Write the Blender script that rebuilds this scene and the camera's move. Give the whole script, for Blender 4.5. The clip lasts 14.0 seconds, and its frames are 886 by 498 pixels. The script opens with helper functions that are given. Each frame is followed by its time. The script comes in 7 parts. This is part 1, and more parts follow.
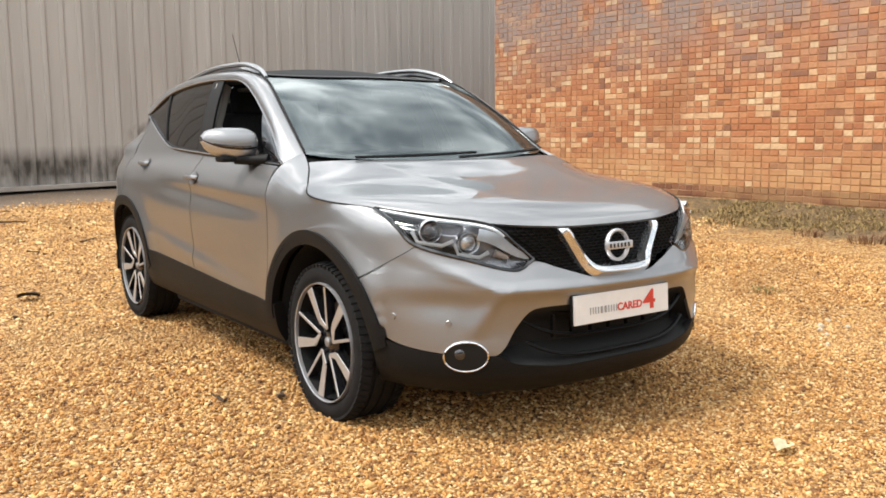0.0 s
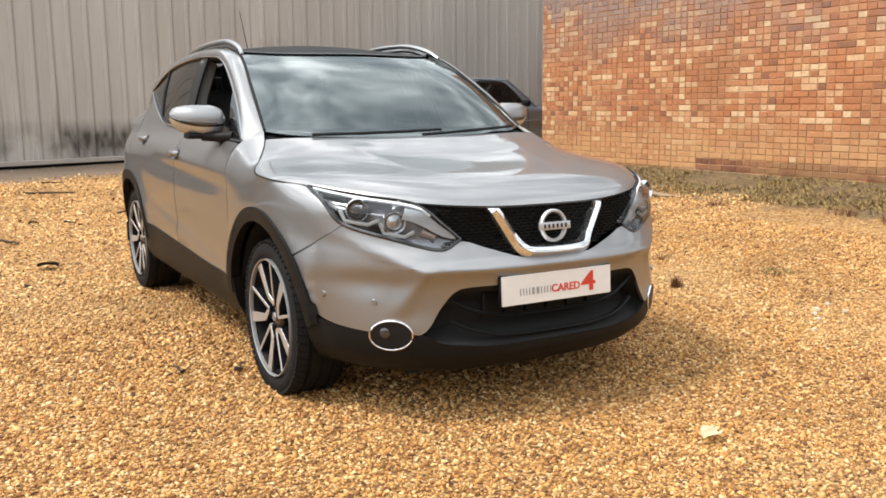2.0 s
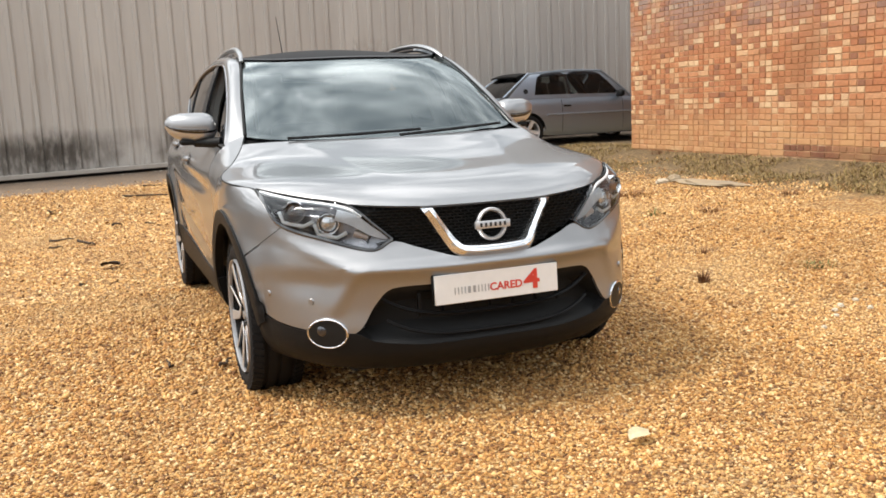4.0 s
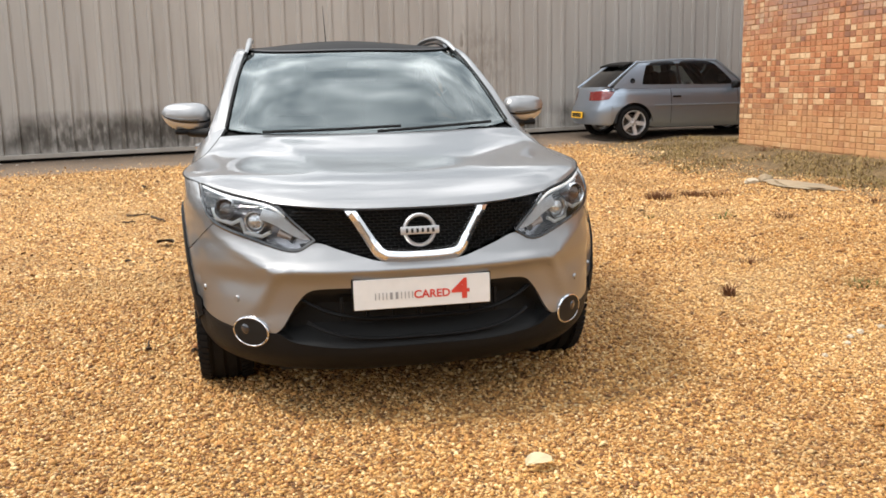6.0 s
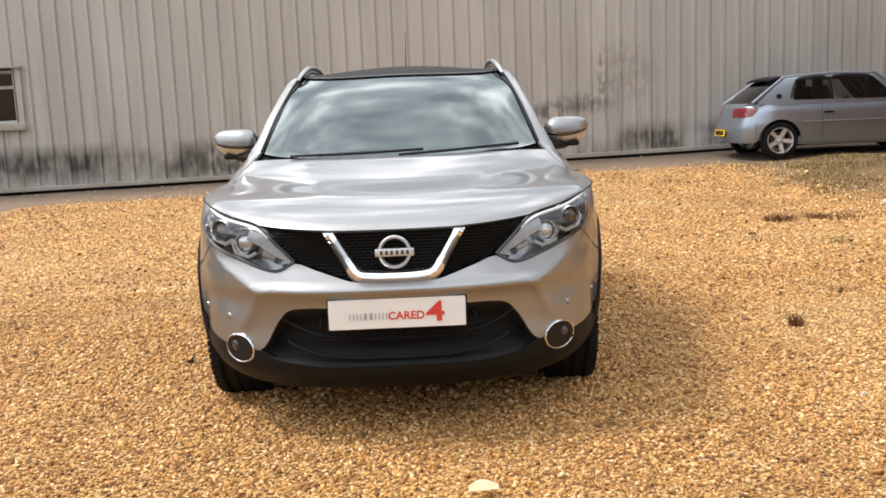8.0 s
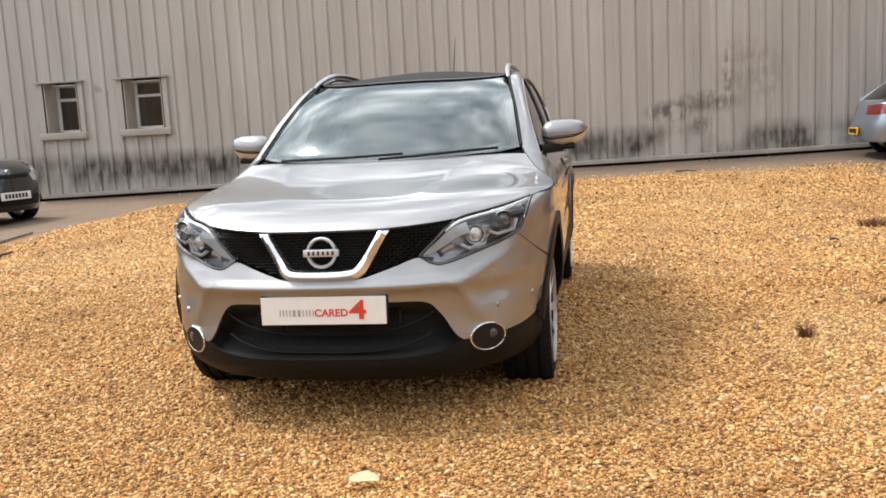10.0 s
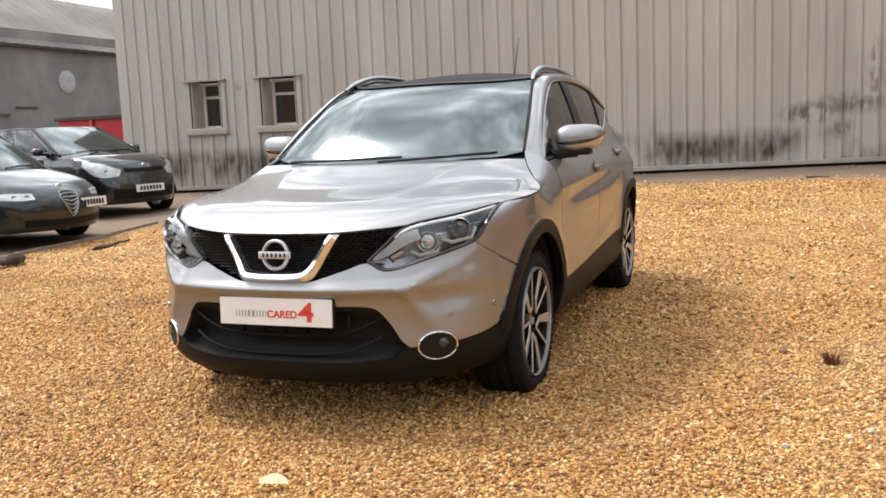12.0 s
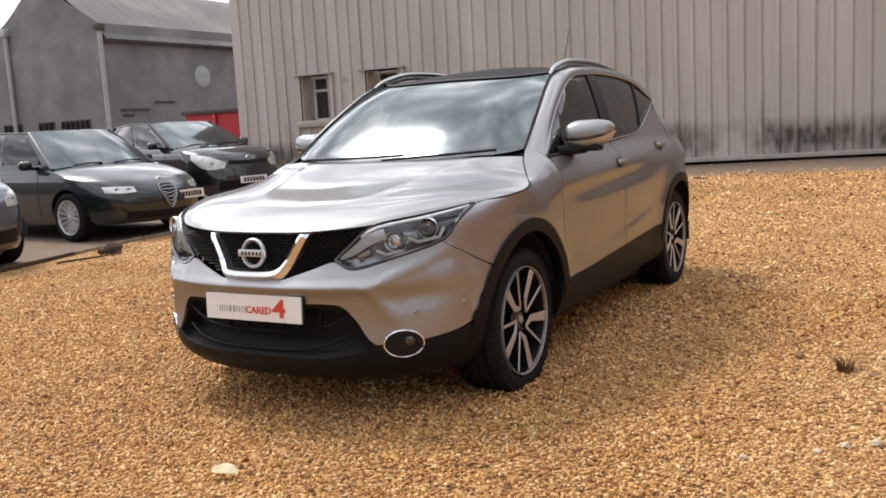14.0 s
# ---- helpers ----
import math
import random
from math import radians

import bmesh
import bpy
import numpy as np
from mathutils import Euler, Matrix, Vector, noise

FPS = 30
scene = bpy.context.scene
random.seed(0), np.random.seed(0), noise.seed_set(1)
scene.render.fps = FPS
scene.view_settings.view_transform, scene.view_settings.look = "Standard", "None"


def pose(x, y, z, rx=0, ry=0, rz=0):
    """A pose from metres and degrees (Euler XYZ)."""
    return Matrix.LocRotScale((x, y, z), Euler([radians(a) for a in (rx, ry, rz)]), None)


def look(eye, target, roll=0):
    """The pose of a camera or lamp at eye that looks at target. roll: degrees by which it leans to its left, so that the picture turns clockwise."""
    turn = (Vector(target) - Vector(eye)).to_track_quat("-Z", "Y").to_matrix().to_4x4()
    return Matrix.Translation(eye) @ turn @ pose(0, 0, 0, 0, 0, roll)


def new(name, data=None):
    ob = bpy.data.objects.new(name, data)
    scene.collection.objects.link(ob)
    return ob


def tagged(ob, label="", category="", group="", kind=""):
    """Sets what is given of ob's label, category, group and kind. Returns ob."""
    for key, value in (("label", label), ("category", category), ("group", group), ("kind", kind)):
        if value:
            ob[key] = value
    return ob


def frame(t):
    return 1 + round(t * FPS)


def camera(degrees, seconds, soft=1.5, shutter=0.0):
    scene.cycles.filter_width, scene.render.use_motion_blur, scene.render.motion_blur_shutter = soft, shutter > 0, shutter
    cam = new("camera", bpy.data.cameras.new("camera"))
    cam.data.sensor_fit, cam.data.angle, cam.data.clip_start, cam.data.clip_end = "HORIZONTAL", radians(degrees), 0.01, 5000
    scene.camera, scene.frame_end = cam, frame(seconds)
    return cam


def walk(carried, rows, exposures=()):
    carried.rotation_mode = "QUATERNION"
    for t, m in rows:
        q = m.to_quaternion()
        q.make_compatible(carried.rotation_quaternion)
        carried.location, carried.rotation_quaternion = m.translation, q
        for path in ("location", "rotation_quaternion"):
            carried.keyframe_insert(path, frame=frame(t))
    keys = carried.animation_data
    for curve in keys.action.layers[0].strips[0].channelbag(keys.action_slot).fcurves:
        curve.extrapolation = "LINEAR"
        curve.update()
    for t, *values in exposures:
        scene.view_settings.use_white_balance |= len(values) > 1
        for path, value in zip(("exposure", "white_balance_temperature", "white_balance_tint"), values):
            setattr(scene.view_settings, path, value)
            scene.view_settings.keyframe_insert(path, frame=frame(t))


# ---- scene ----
cam = camera(52.6, 14.0, soft=1.7)
PATH = [
    (0, (-2.57, -4.635, 1.174), (-1.428, -3.014, 0.92), -0.5),
    (0.5, (-2.504, -4.737, 1.175), (-1.387, -3.099, 0.914), -0.9),
    (1, (-2.421, -4.829, 1.18), (-1.338, -3.171, 0.903), -1.1),
    (1.5, (-2.263, -4.87, 1.179), (-1.222, -3.187, 0.885), -0.2),
    (2, (-2.091, -4.942, 1.196), (-1.104, -3.232, 0.882), -0.5),
    (2.5, (-1.944, -5.128, 1.209), (-1.061, -3.36, 0.898), -1.6),
    (3, (-1.782, -5.192, 1.207), (-0.952, -3.4, 0.891), -1.6),
    (3.2, (-1.714, -5.208, 1.205), (-0.905, -3.405, 0.896), -1.8),
    (5.3, (-0.884, -5.434, 1.243), (-0.372, -3.53, 0.91), -1.0),
    (5.5, (-0.795, -5.435, 1.253), (-0.321, -3.519, 0.931), -0.4),
    (6, (-0.61, -5.449, 1.254), (-0.199, -3.523, 0.904), -1.2),
    (6.5, (-0.382, -5.541, 1.261), (-0.076, -3.59, 0.944), -0.6),
    (7, (-0.238, -5.533, 1.253), (-0.026, -3.567, 0.954), -1.7),
    (7.2, (-0.182, -5.526, 1.251), (0.003, -3.557, 0.949), -1.9),
    (9.3, (0.827, -5.591, 1.23), (0.571, -3.627, 0.955), -2.4),
    (9.5, (0.921, -5.585, 1.232), (0.642, -3.624, 0.955), -2.4),
    (10, (1.113, -5.602, 1.229), (0.762, -3.652, 0.951), -3.0),
    (10.5, (1.364, -5.628, 1.216), (0.896, -3.703, 0.939), -2.1),
    (11, (1.541, -5.526, 1.2), (1.03, -3.612, 0.927), -2.6),
    (11.5, (1.714, -5.39, 1.218), (1.126, -3.496, 0.96), -1.7),
    (12, (1.925, -5.322, 1.22), (1.222, -3.469, 0.954), -2.4),
    (12.5, (2.138, -5.294, 1.227), (1.352, -3.473, 0.969), -2.3),
    (13, (2.266, -5.167, 1.229), (1.396, -3.385, 0.972), -2.6),
    (13.5, (2.397, -5.094, 1.242), (1.491, -3.328, 0.995), -2.2),
    (14, (2.561, -5.06, 1.243), (1.584, -3.337, 0.963), -3.2),
]
walk(cam, [(t, look(eye, target, roll)) for t, eye, target, roll in PATH], exposures=[(0.0, 0.10, 6500, 10), (7.0, 0.08, 6500, 11), (10.0, 0.06, 6500, 12), (12.0, 0.06, 6500, 13), (13.0, 0.0, 6500, 14), (13.5, -0.18, 6500, 15), (14.0, -0.24, 6500, 16)])

# ---- world and light ----
SUN_TO = Vector((-0.54, 0.13, 0.83)).normalized()
world = bpy.data.worlds.new("sky")
scene.world = world
world.use_nodes = True
wn, wl = world.node_tree.nodes, world.node_tree.links
wn.clear()
sky = wn.new("ShaderNodeTexSky")
sky.sky_type, sky.sun_disc = "NISHITA", False
sky.sun_elevation = math.asin(SUN_TO.z)
sky.sun_rotation = math.atan2(SUN_TO.x, SUN_TO.y)
sky.air_density, sky.dust_density = 1.2, 2.0
coord = wn.new("ShaderNodeTexCoord")
# clouds lie on a flat layer: the direction is divided by its height
split = wn.new("ShaderNodeSeparateXYZ")
lift = wn.new("ShaderNodeMath")
lift.operation = "MAXIMUM"
lift.inputs[1].default_value = 0.0
raised = wn.new("ShaderNodeMath")
raised.inputs[1].default_value = 0.25
layer = wn.new("ShaderNodeVectorMath")
layer.operation = "DIVIDE"
spread = wn.new("ShaderNodeCombineXYZ")
shift = wn.new("ShaderNodeVectorMath")
shift.inputs[1].default_value = (5.3, 0.6, 0.0)
streets = wn.new("ShaderNodeVectorMath")
streets.operation = "MULTIPLY"
streets.inputs[1].default_value = (1.2, 1.2, 1.0)
cloud = wn.new("ShaderNodeTexNoise")
cloud.inputs["Scale"].default_value, cloud.inputs["Detail"].default_value = 2.9, 8.0
cloud.inputs["Roughness"].default_value = 0.60
cover = wn.new("ShaderNodeValToRGB")
cover.color_ramp.elements[0].position, cover.color_ramp.elements[0].color = 0.40, (14.0, 15.7, 17.0, 1)
cover.color_ramp.elements[1].position, cover.color_ramp.elements[1].color = 0.70, (80.0, 80.0, 80.0, 1)
middle = cover.color_ramp.elements.new(0.53)
middle.color = (32.0, 33.5, 34.5, 1)
# the veil of cloud is brightest round the sun
toward = wn.new("ShaderNodeVectorMath")
toward.operation = "DOT_PRODUCT"
toward.inputs[1].default_value = SUN_TO
ahead = wn.new("ShaderNodeMath")
ahead.operation = "MAXIMUM"
ahead.inputs[1].default_value = 0.0
halo = wn.new("ShaderNodeMath")
halo.operation = "POWER"
halo.inputs[1].default_value = 90.0
gain = wn.new("ShaderNodeMath")
gain.operation = "MULTIPLY_ADD"
gain.inputs[1].default_value, gain.inputs[2].default_value = 6.0, 1.0
broad = wn.new("ShaderNodeMath")
broad.operation = "MULTIPLY"
broad.inputs[1].default_value = 1.0
sum_up = wn.new("ShaderNodeMath")
lit = wn.new("ShaderNodeVectorMath")
lit.operation = "SCALE"
mixer = wn.new("ShaderNodeMix")
mixer.data_type = "RGBA"
mixer.inputs["Factor"].default_value = 0.8
back = wn.new("ShaderNodeBackground")
back.inputs["Strength"].default_value = 0.0415
wout = wn.new("ShaderNodeOutputWorld")
wl.new(coord.outputs["Generated"], split.inputs["Vector"])
wl.new(split.outputs["Z"], lift.inputs[0])
wl.new(lift.outputs["Value"], raised.inputs[0])
for axis in "XYZ":
    wl.new(raised.outputs["Value"], spread.inputs[axis])
wl.new(coord.outputs["Generated"], layer.inputs[0])
wl.new(spread.outputs["Vector"], layer.inputs[1])
wl.new(layer.outputs["Vector"], shift.inputs[0])
wl.new(shift.outputs["Vector"], streets.inputs[0])
wl.new(streets.outputs["Vector"], cloud.inputs["Vector"])
wl.new(cloud.outputs["Fac"], cover.inputs["Fac"])
wl.new(sky.outputs["Color"], mixer.inputs["A"])
wl.new(coord.outputs["Generated"], toward.inputs[0])
wl.new(toward.outputs["Value"], ahead.inputs[0])
wl.new(ahead.outputs["Value"], halo.inputs[0])
wl.new(halo.outputs["Value"], gain.inputs[0])
wl.new(cover.outputs["Color"], lit.inputs[0])
wl.new(ahead.outputs["Value"], broad.inputs[0])
wl.new(gain.outputs["Value"], sum_up.inputs[0])
wl.new(broad.outputs["Value"], sum_up.inputs[1])
wl.new(sum_up.outputs["Value"], lit.inputs["Scale"])
wl.new(lit.outputs["Vector"], mixer.inputs["B"])
wl.new(mixer.outputs["Result"], back.inputs["Color"])
wl.new(back.outputs["Background"], wout.inputs["Surface"])
sun = new("sun", bpy.data.lights.new("sun", "SUN"))
sun.data.energy, sun.data.angle, sun.data.color = 2.9, radians(15), (1.0, 0.93, 0.83)
sun.matrix_world = look(SUN_TO * 40, (0, 0, 0))


# ---- materials ----
def material(name, color, rough=0.5, metal=0.0, coat=0.0, vary=0.0, scale=8.0, bump=0.0, bump_scale=60.0,
             second=None, second_scale=3.0, second_range=(0.45, 0.7), rand=0.0, island=False, spec=None):
    """A principled surface: fine grain in value, a second colour in large patches, a bump, a shift from piece to piece."""
    m = bpy.data.materials.new(name)
    m.use_nodes = True
    n, l = m.node_tree.nodes, m.node_tree.links
    b = n["Principled BSDF"]
    b.inputs["Roughness"].default_value, b.inputs["Metallic"].default_value = rough, metal
    b.inputs["Coat Weight"].default_value, b.inputs["Coat Roughness"].default_value = coat, 0.03
    if spec is not None:
        b.inputs["Specular IOR Level"].default_value = spec
    b.inputs["Base Color"].default_value = (*color, 1)
    tc = n.new("ShaderNodeTexCoord")
    out = None

    def noise_tex(s, detail=5.0):
        t = n.new("ShaderNodeTexNoise")
        t.inputs["Scale"].default_value, t.inputs["Detail"].default_value = s, detail
        l.new(tc.outputs["Object"], t.inputs["Vector"])
        return t

    if second is not None:
        t = noise_tex(second_scale)
        r = n.new("ShaderNodeMapRange")
        r.inputs["From Min"].default_value, r.inputs["From Max"].default_value = second_range
        l.new(t.outputs["Fac"], r.inputs["Value"])
        mx = n.new("ShaderNodeMix")
        mx.data_type = "RGBA"
        mx.inputs["A"].default_value, mx.inputs["B"].default_value = (*color, 1), (*second, 1)
        l.new(r.outputs["Result"], mx.inputs["Factor"])
        out = mx.outputs["Result"]
    if vary or rand:
        hs = n.new("ShaderNodeHueSaturation")
        if out is None:
            hs.inputs["Color"].default_value = (*color, 1)
        else:
            l.new(out, hs.inputs["Color"])
        total = None
        if vary:
            t = noise_tex(scale)
            r = n.new("ShaderNodeMapRange")
            r.inputs["From Min"].default_value, r.inputs["From Max"].default_value = 0.25, 0.75
            r.inputs["To Min"].default_value, r.inputs["To Max"].default_value = 1 - vary, 1 + vary
            l.new(t.outputs["Fac"], r.inputs["Value"])
            total = r.outputs["Result"]
        if rand:
            src = n.new("ShaderNodeNewGeometry").outputs["Random Per Island"] if island else n.new("ShaderNodeObjectInfo").outputs["Random"]
            r = n.new("ShaderNodeMapRange")
            r.inputs["To Min"].default_value, r.inputs["To Max"].default_value = 1 - rand, 1 + rand
            l.new(src, r.inputs["Value"])
            if total is None:
                total = r.outputs["Result"]
            else:
                mu = n.new("ShaderNodeMath")
                mu.operation = "MULTIPLY"
                l.new(total, mu.inputs[0])
                l.new(r.outputs["Result"], mu.inputs[1])
                total = mu.outputs["Value"]
        l.new(total, hs.inputs["Value"])
        out = hs.outputs["Color"]
    if out is not None:
        l.new(out, b.inputs["Base Color"])
    if bump:
        t = noise_tex(bump_scale, 6.0)
        bp = n.new("ShaderNodeBump")
        bp.inputs["Strength"].default_value, bp.inputs["Distance"].default_value = bump, 0.01
        l.new(t.outputs["Fac"], bp.inputs["Height"])
        l.new(bp.outputs["Normal"], b.inputs["Normal"])
    return m


def ramp_node(n, stops):
    r = n.new("ShaderNodeValToRGB")
    while len(r.color_ramp.elements) < len(stops):
        r.color_ramp.elements.new(0.5)
    for e, (p, c) in zip(r.color_ramp.elements, stops):
        e.position, e.color = p, (*c, 1)
    return r


def piece_material(name, stops, rough=0.85, bump=0.4, bump_scale=90.0, island=False, grain=0.18, grain_scale=30.0, weather=()):
    """Pieces (bricks, stones) whose colour is drawn from a ramp, one draw a piece; weather: (colour, scale, lowest, highest, z from, z to) patches over all."""
    m = bpy.data.materials.new(name)
    m.use_nodes = True
    n, l = m.node_tree.nodes, m.node_tree.links
    b = n["Principled BSDF"]
    b.inputs["Roughness"].default_value = rough
    src = n.new("ShaderNodeNewGeometry").outputs["Random Per Island"] if island else n.new("ShaderNodeObjectInfo").outputs["Random"]
    r = ramp_node(n, stops)
    l.new(src, r.inputs["Fac"])
    tc = n.new("ShaderNodeTexCoord")
    t = n.new("ShaderNodeTexNoise")
    t.inputs["Scale"].default_value, t.inputs["Detail"].default_value = grain_scale, 6.0
    l.new(tc.outputs["Object"], t.inputs["Vector"])
    mr = n.new("ShaderNodeMapRange")
    mr.inputs["From Min"].default_value, mr.inputs["From Max"].default_value = 0.25, 0.75
    mr.inputs["To Min"].default_value, mr.inputs["To Max"].default_value = 1 - grain, 1 + grain
    l.new(t.outputs["Fac"], mr.inputs["Value"])
    hs = n.new("ShaderNodeHueSaturation")
    l.new(r.outputs["Color"], hs.inputs["Color"])
    l.new(mr.outputs["Result"], hs.inputs["Value"])
    out = hs.outputs["Color"]
    if weather:
        geo = n.new("ShaderNodeNewGeometry")
        place = n.new("ShaderNodeSeparateXYZ")
        l.new(geo.outputs["Position"], place.inputs["Vector"])
    for tone, scale, lo, hi, z0, z1 in weather:
        w = n.new("ShaderNodeTexNoise")
        w.inputs["Scale"].default_value, w.inputs["Detail"].default_value = scale, 5.0
        l.new(geo.outputs["Position"], w.inputs["Vector"])
        f = n.new("ShaderNodeMapRange")
        f.inputs["From Min"].default_value, f.inputs["From Max"].default_value = lo, hi
        l.new(w.outputs["Fac"], f.inputs["Value"])
        h = n.new("ShaderNodeMapRange")
        h.inputs["From Min"].default_value, h.inputs["From Max"].default_value = z0, z1
        l.new(place.outputs["Z"], h.inputs["Value"])
        k = n.new("ShaderNodeMath")
        k.operation = "MULTIPLY"
        l.new(f.outputs["Result"], k.inputs[0])
        l.new(h.outputs["Result"], k.inputs[1])
        mx = n.new("ShaderNodeMix")
        mx.data_type = "RGBA"
        mx.inputs["B"].default_value = (*tone, 1)
        l.new(k.outputs["Value"], mx.inputs["Factor"])
        l.new(out, mx.inputs["A"])
        out = mx.outputs["Result"]
    l.new(out, b.inputs["Base Color"])
    if bump:
        bp = n.new("ShaderNodeBump")
        bp.inputs["Strength"].default_value, bp.inputs["Distance"].default_value = bump, 0.006
        t2 = n.new("ShaderNodeTexNoise")
        t2.inputs["Scale"].default_value, t2.inputs["Detail"].default_value = bump_scale, 6.0
        l.new(tc.outputs["Object"], t2.inputs["Vector"])
        l.new(t2.outputs["Fac"], bp.inputs["Height"])
        l.new(bp.outputs["Normal"], b.inputs["Normal"])
    return m


def glass(name, tint=(0.85, 0.9, 0.88), rough=0.0, ior=1.5, shine=(1, 1, 1)):
    """A thin pane: it lets tinted light through and mirrors by its angle."""
    m = bpy.data.materials.new(name)
    m.use_nodes = True
    n, l = m.node_tree.nodes, m.node_tree.links
    n.remove(n["Principled BSDF"])
    f = n.new("ShaderNodeFresnel")
    f.inputs["IOR"].default_value = ior
    a = n.new("ShaderNodeBsdfTransparent")
    a.inputs["Color"].default_value = (*tint, 1)
    g = n.new("ShaderNodeBsdfGlossy")
    g.inputs["Roughness"].default_value, g.inputs["Color"].default_value = rough, (*shine, 1)
    x = n.new("ShaderNodeMixShader")
    l.new(f.outputs["Fac"], x.inputs["Fac"])
    l.new(a.outputs["BSDF"], x.inputs[1])
    l.new(g.outputs["BSDF"], x.inputs[2])
    l.new(x.outputs["Shader"], n["Material Output"].inputs["Surface"])
    return m


def paint(name, color, flake=0.06, metal=0.75, rough=0.32, coat=1.0, coat_rough=0.03, edge=1.0):
    """Car paint: metal flakes under a clear coat, with a trace of dust."""
    m = material(name, color, rough=rough, metal=metal, coat=coat, vary=flake, scale=900.0)
    m.node_tree.nodes["Principled BSDF"].inputs["Coat Roughness"].default_value = coat_rough
    m.node_tree.nodes["Principled BSDF"].inputs["Specular Tint"].default_value = (edge, edge, edge, 1)
    return m


SILVER = paint("silver_paint", (0.298, 0.297, 0.300), metal=0.90, rough=0.41, coat=1.0, coat_rough=0.05, edge=0.55)
BLUE_SILVER = paint("blue_silver_paint", (0.27, 0.315, 0.375), coat=0.9)
DARK_GREEN = paint("dark_green_paint", (0.004, 0.011, 0.012), metal=0.2, rough=0.28, coat=0.85)
BLACK_PAINT = paint("black_paint", (0.008, 0.008, 0.010), metal=0.1, rough=0.2)
GREY_PAINT = paint("grey_paint", (0.10, 0.105, 0.12))
PLASTIC = material("black_plastic", (0.0085, 0.0082, 0.0082), rough=0.5, vary=0.15, scale=40, bump=0.15, bump_scale=400, spec=0.15)
GLOSS_BLACK = material("gloss_black", (0.008, 0.008, 0.009), rough=0.12, coat=0.6)
PILLAR_BLACK = material("pillar_black", (0.012, 0.012, 0.013), rough=0.38, spec=0.22)
DARK = material("dark_inside", (0.006, 0.006, 0.006), rough=0.9)
RUBBER = material("tyre_rubber", (0.010, 0.0095, 0.0095), rough=0.8, vary=0.2, scale=20, bump=0.2, bump_scale=150, spec=0.18)
CHROME = material("chrome", (0.76, 0.77, 0.80), rough=0.12, metal=1.0)
ALLOY = material("machined_alloy", (0.54, 0.54, 0.55), rough=0.40, metal=0.75, vary=0.05, scale=60)
ALLOY_GREY = material("painted_alloy", (0.42, 0.42, 0.43), rough=0.35, metal=0.8)
SATIN = material("satin_rail", (0.40, 0.40, 0.40), rough=0.34, metal=1.0)
SEAT = material("seat_cloth", (0.03, 0.03, 0.032), rough=0.8, vary=0.2, scale=60)
GREY_TRIM = material("grey_lining", (0.30, 0.29, 0.27), rough=0.85)
WINDSCREEN = glass("windscreen_glass", (0.28, 0.33, 0.32), rough=0.09, ior=2.45, shine=(0.88, 0.96, 0.96))
WINDOW = glass("window_glass", (0.45, 0.48, 0.47), ior=1.6)
PRIVACY = glass("privacy_glass", (0.05, 0.052, 0.055), ior=1.6)
LENS = glass("lamp_lens", (0.90, 0.92, 0.93), ior=1.45)
RED_LENS = material("red_lens", (0.13, 0.010, 0.009), rough=0.15, coat=0.8)
PLATE_WHITE = material("plate_white", (0.73, 0.715, 0.69), rough=0.35, vary=0.03, scale=30)
PLATE_YELLOW = material("plate_yellow", (0.75, 0.42, 0.02), rough=0.35)
INK_GREY = material("ink_grey", (0.30, 0.295, 0.29), rough=0.5)
INK_RED = material("ink_red", (0.58, 0.045, 0.025), rough=0.5)
INK_BLACK = material("ink_black", (0.01, 0.01, 0.01), rough=0.5)
WHITE_PAINT = material("white_frame_paint", (0.72, 0.71, 0.68), rough=0.5, vary=0.06, scale=6, bump=0.1)
PANE = glass("window_pane", (0.30, 0.32, 0.32), ior=2.3)
RED_STEEL = material("red_steel", (0.42, 0.018, 0.03), rough=0.45, vary=0.12, scale=3, second=(0.10, 0.05, 0.05), second_scale=1.6, second_range=(0.60, 0.68))
PIPE = material("grey_pipe", (0.34, 0.34, 0.34), rough=0.5, vary=0.1, scale=5)
RENDERED = material("grey_render", (0.175, 0.168, 0.168), rough=0.9, vary=0.18, scale=1.2, second=(0.25, 0.238, 0.228), second_scale=0.5, bump=0.3, bump_scale=25)
SHEET_ROOF = material("sheet_roof", (0.16, 0.15, 0.14), rough=0.85, vary=0.12, scale=1.5, second=(0.27, 0.25, 0.23), second_scale=0.3)


# ---- mesh helpers ----
def mesh_from(name, verts, faces, mat, smooth=True, sharp=None):
    me = bpy.data.meshes.new(name)
    me.from_pydata([tuple(v) for v in verts], [], [tuple(f) for f in faces])
    me.materials.append(mat)
    me.polygons.foreach_set("use_smooth", [smooth] * len(me.polygons))
    if smooth and sharp:
        me.set_sharp_from_angle(angle=radians(sharp))
    me.update()
    return me


def part(name, bm, mat, parent=None, label="", smooth=True, sharp=40):
    """Links a bmesh (or a mesh) as one object under a thing or a part."""
    if isinstance(bm, bpy.types.Mesh):
        me = bm
    else:
        bmesh.ops.recalc_face_normals(bm, faces=bm.faces)
        me = bpy.data.meshes.new(name)
        bm.to_mesh(me)
        bm.free()
        me.materials.append(mat)
        me.polygons.foreach_set("use_smooth", [smooth] * len(me.polygons))
        if smooth:
            me.set_sharp_from_angle(angle=radians(sharp))
    ob = new(name, me)
    if parent is not None:
        ob.parent = parent
    return tagged(ob, label)


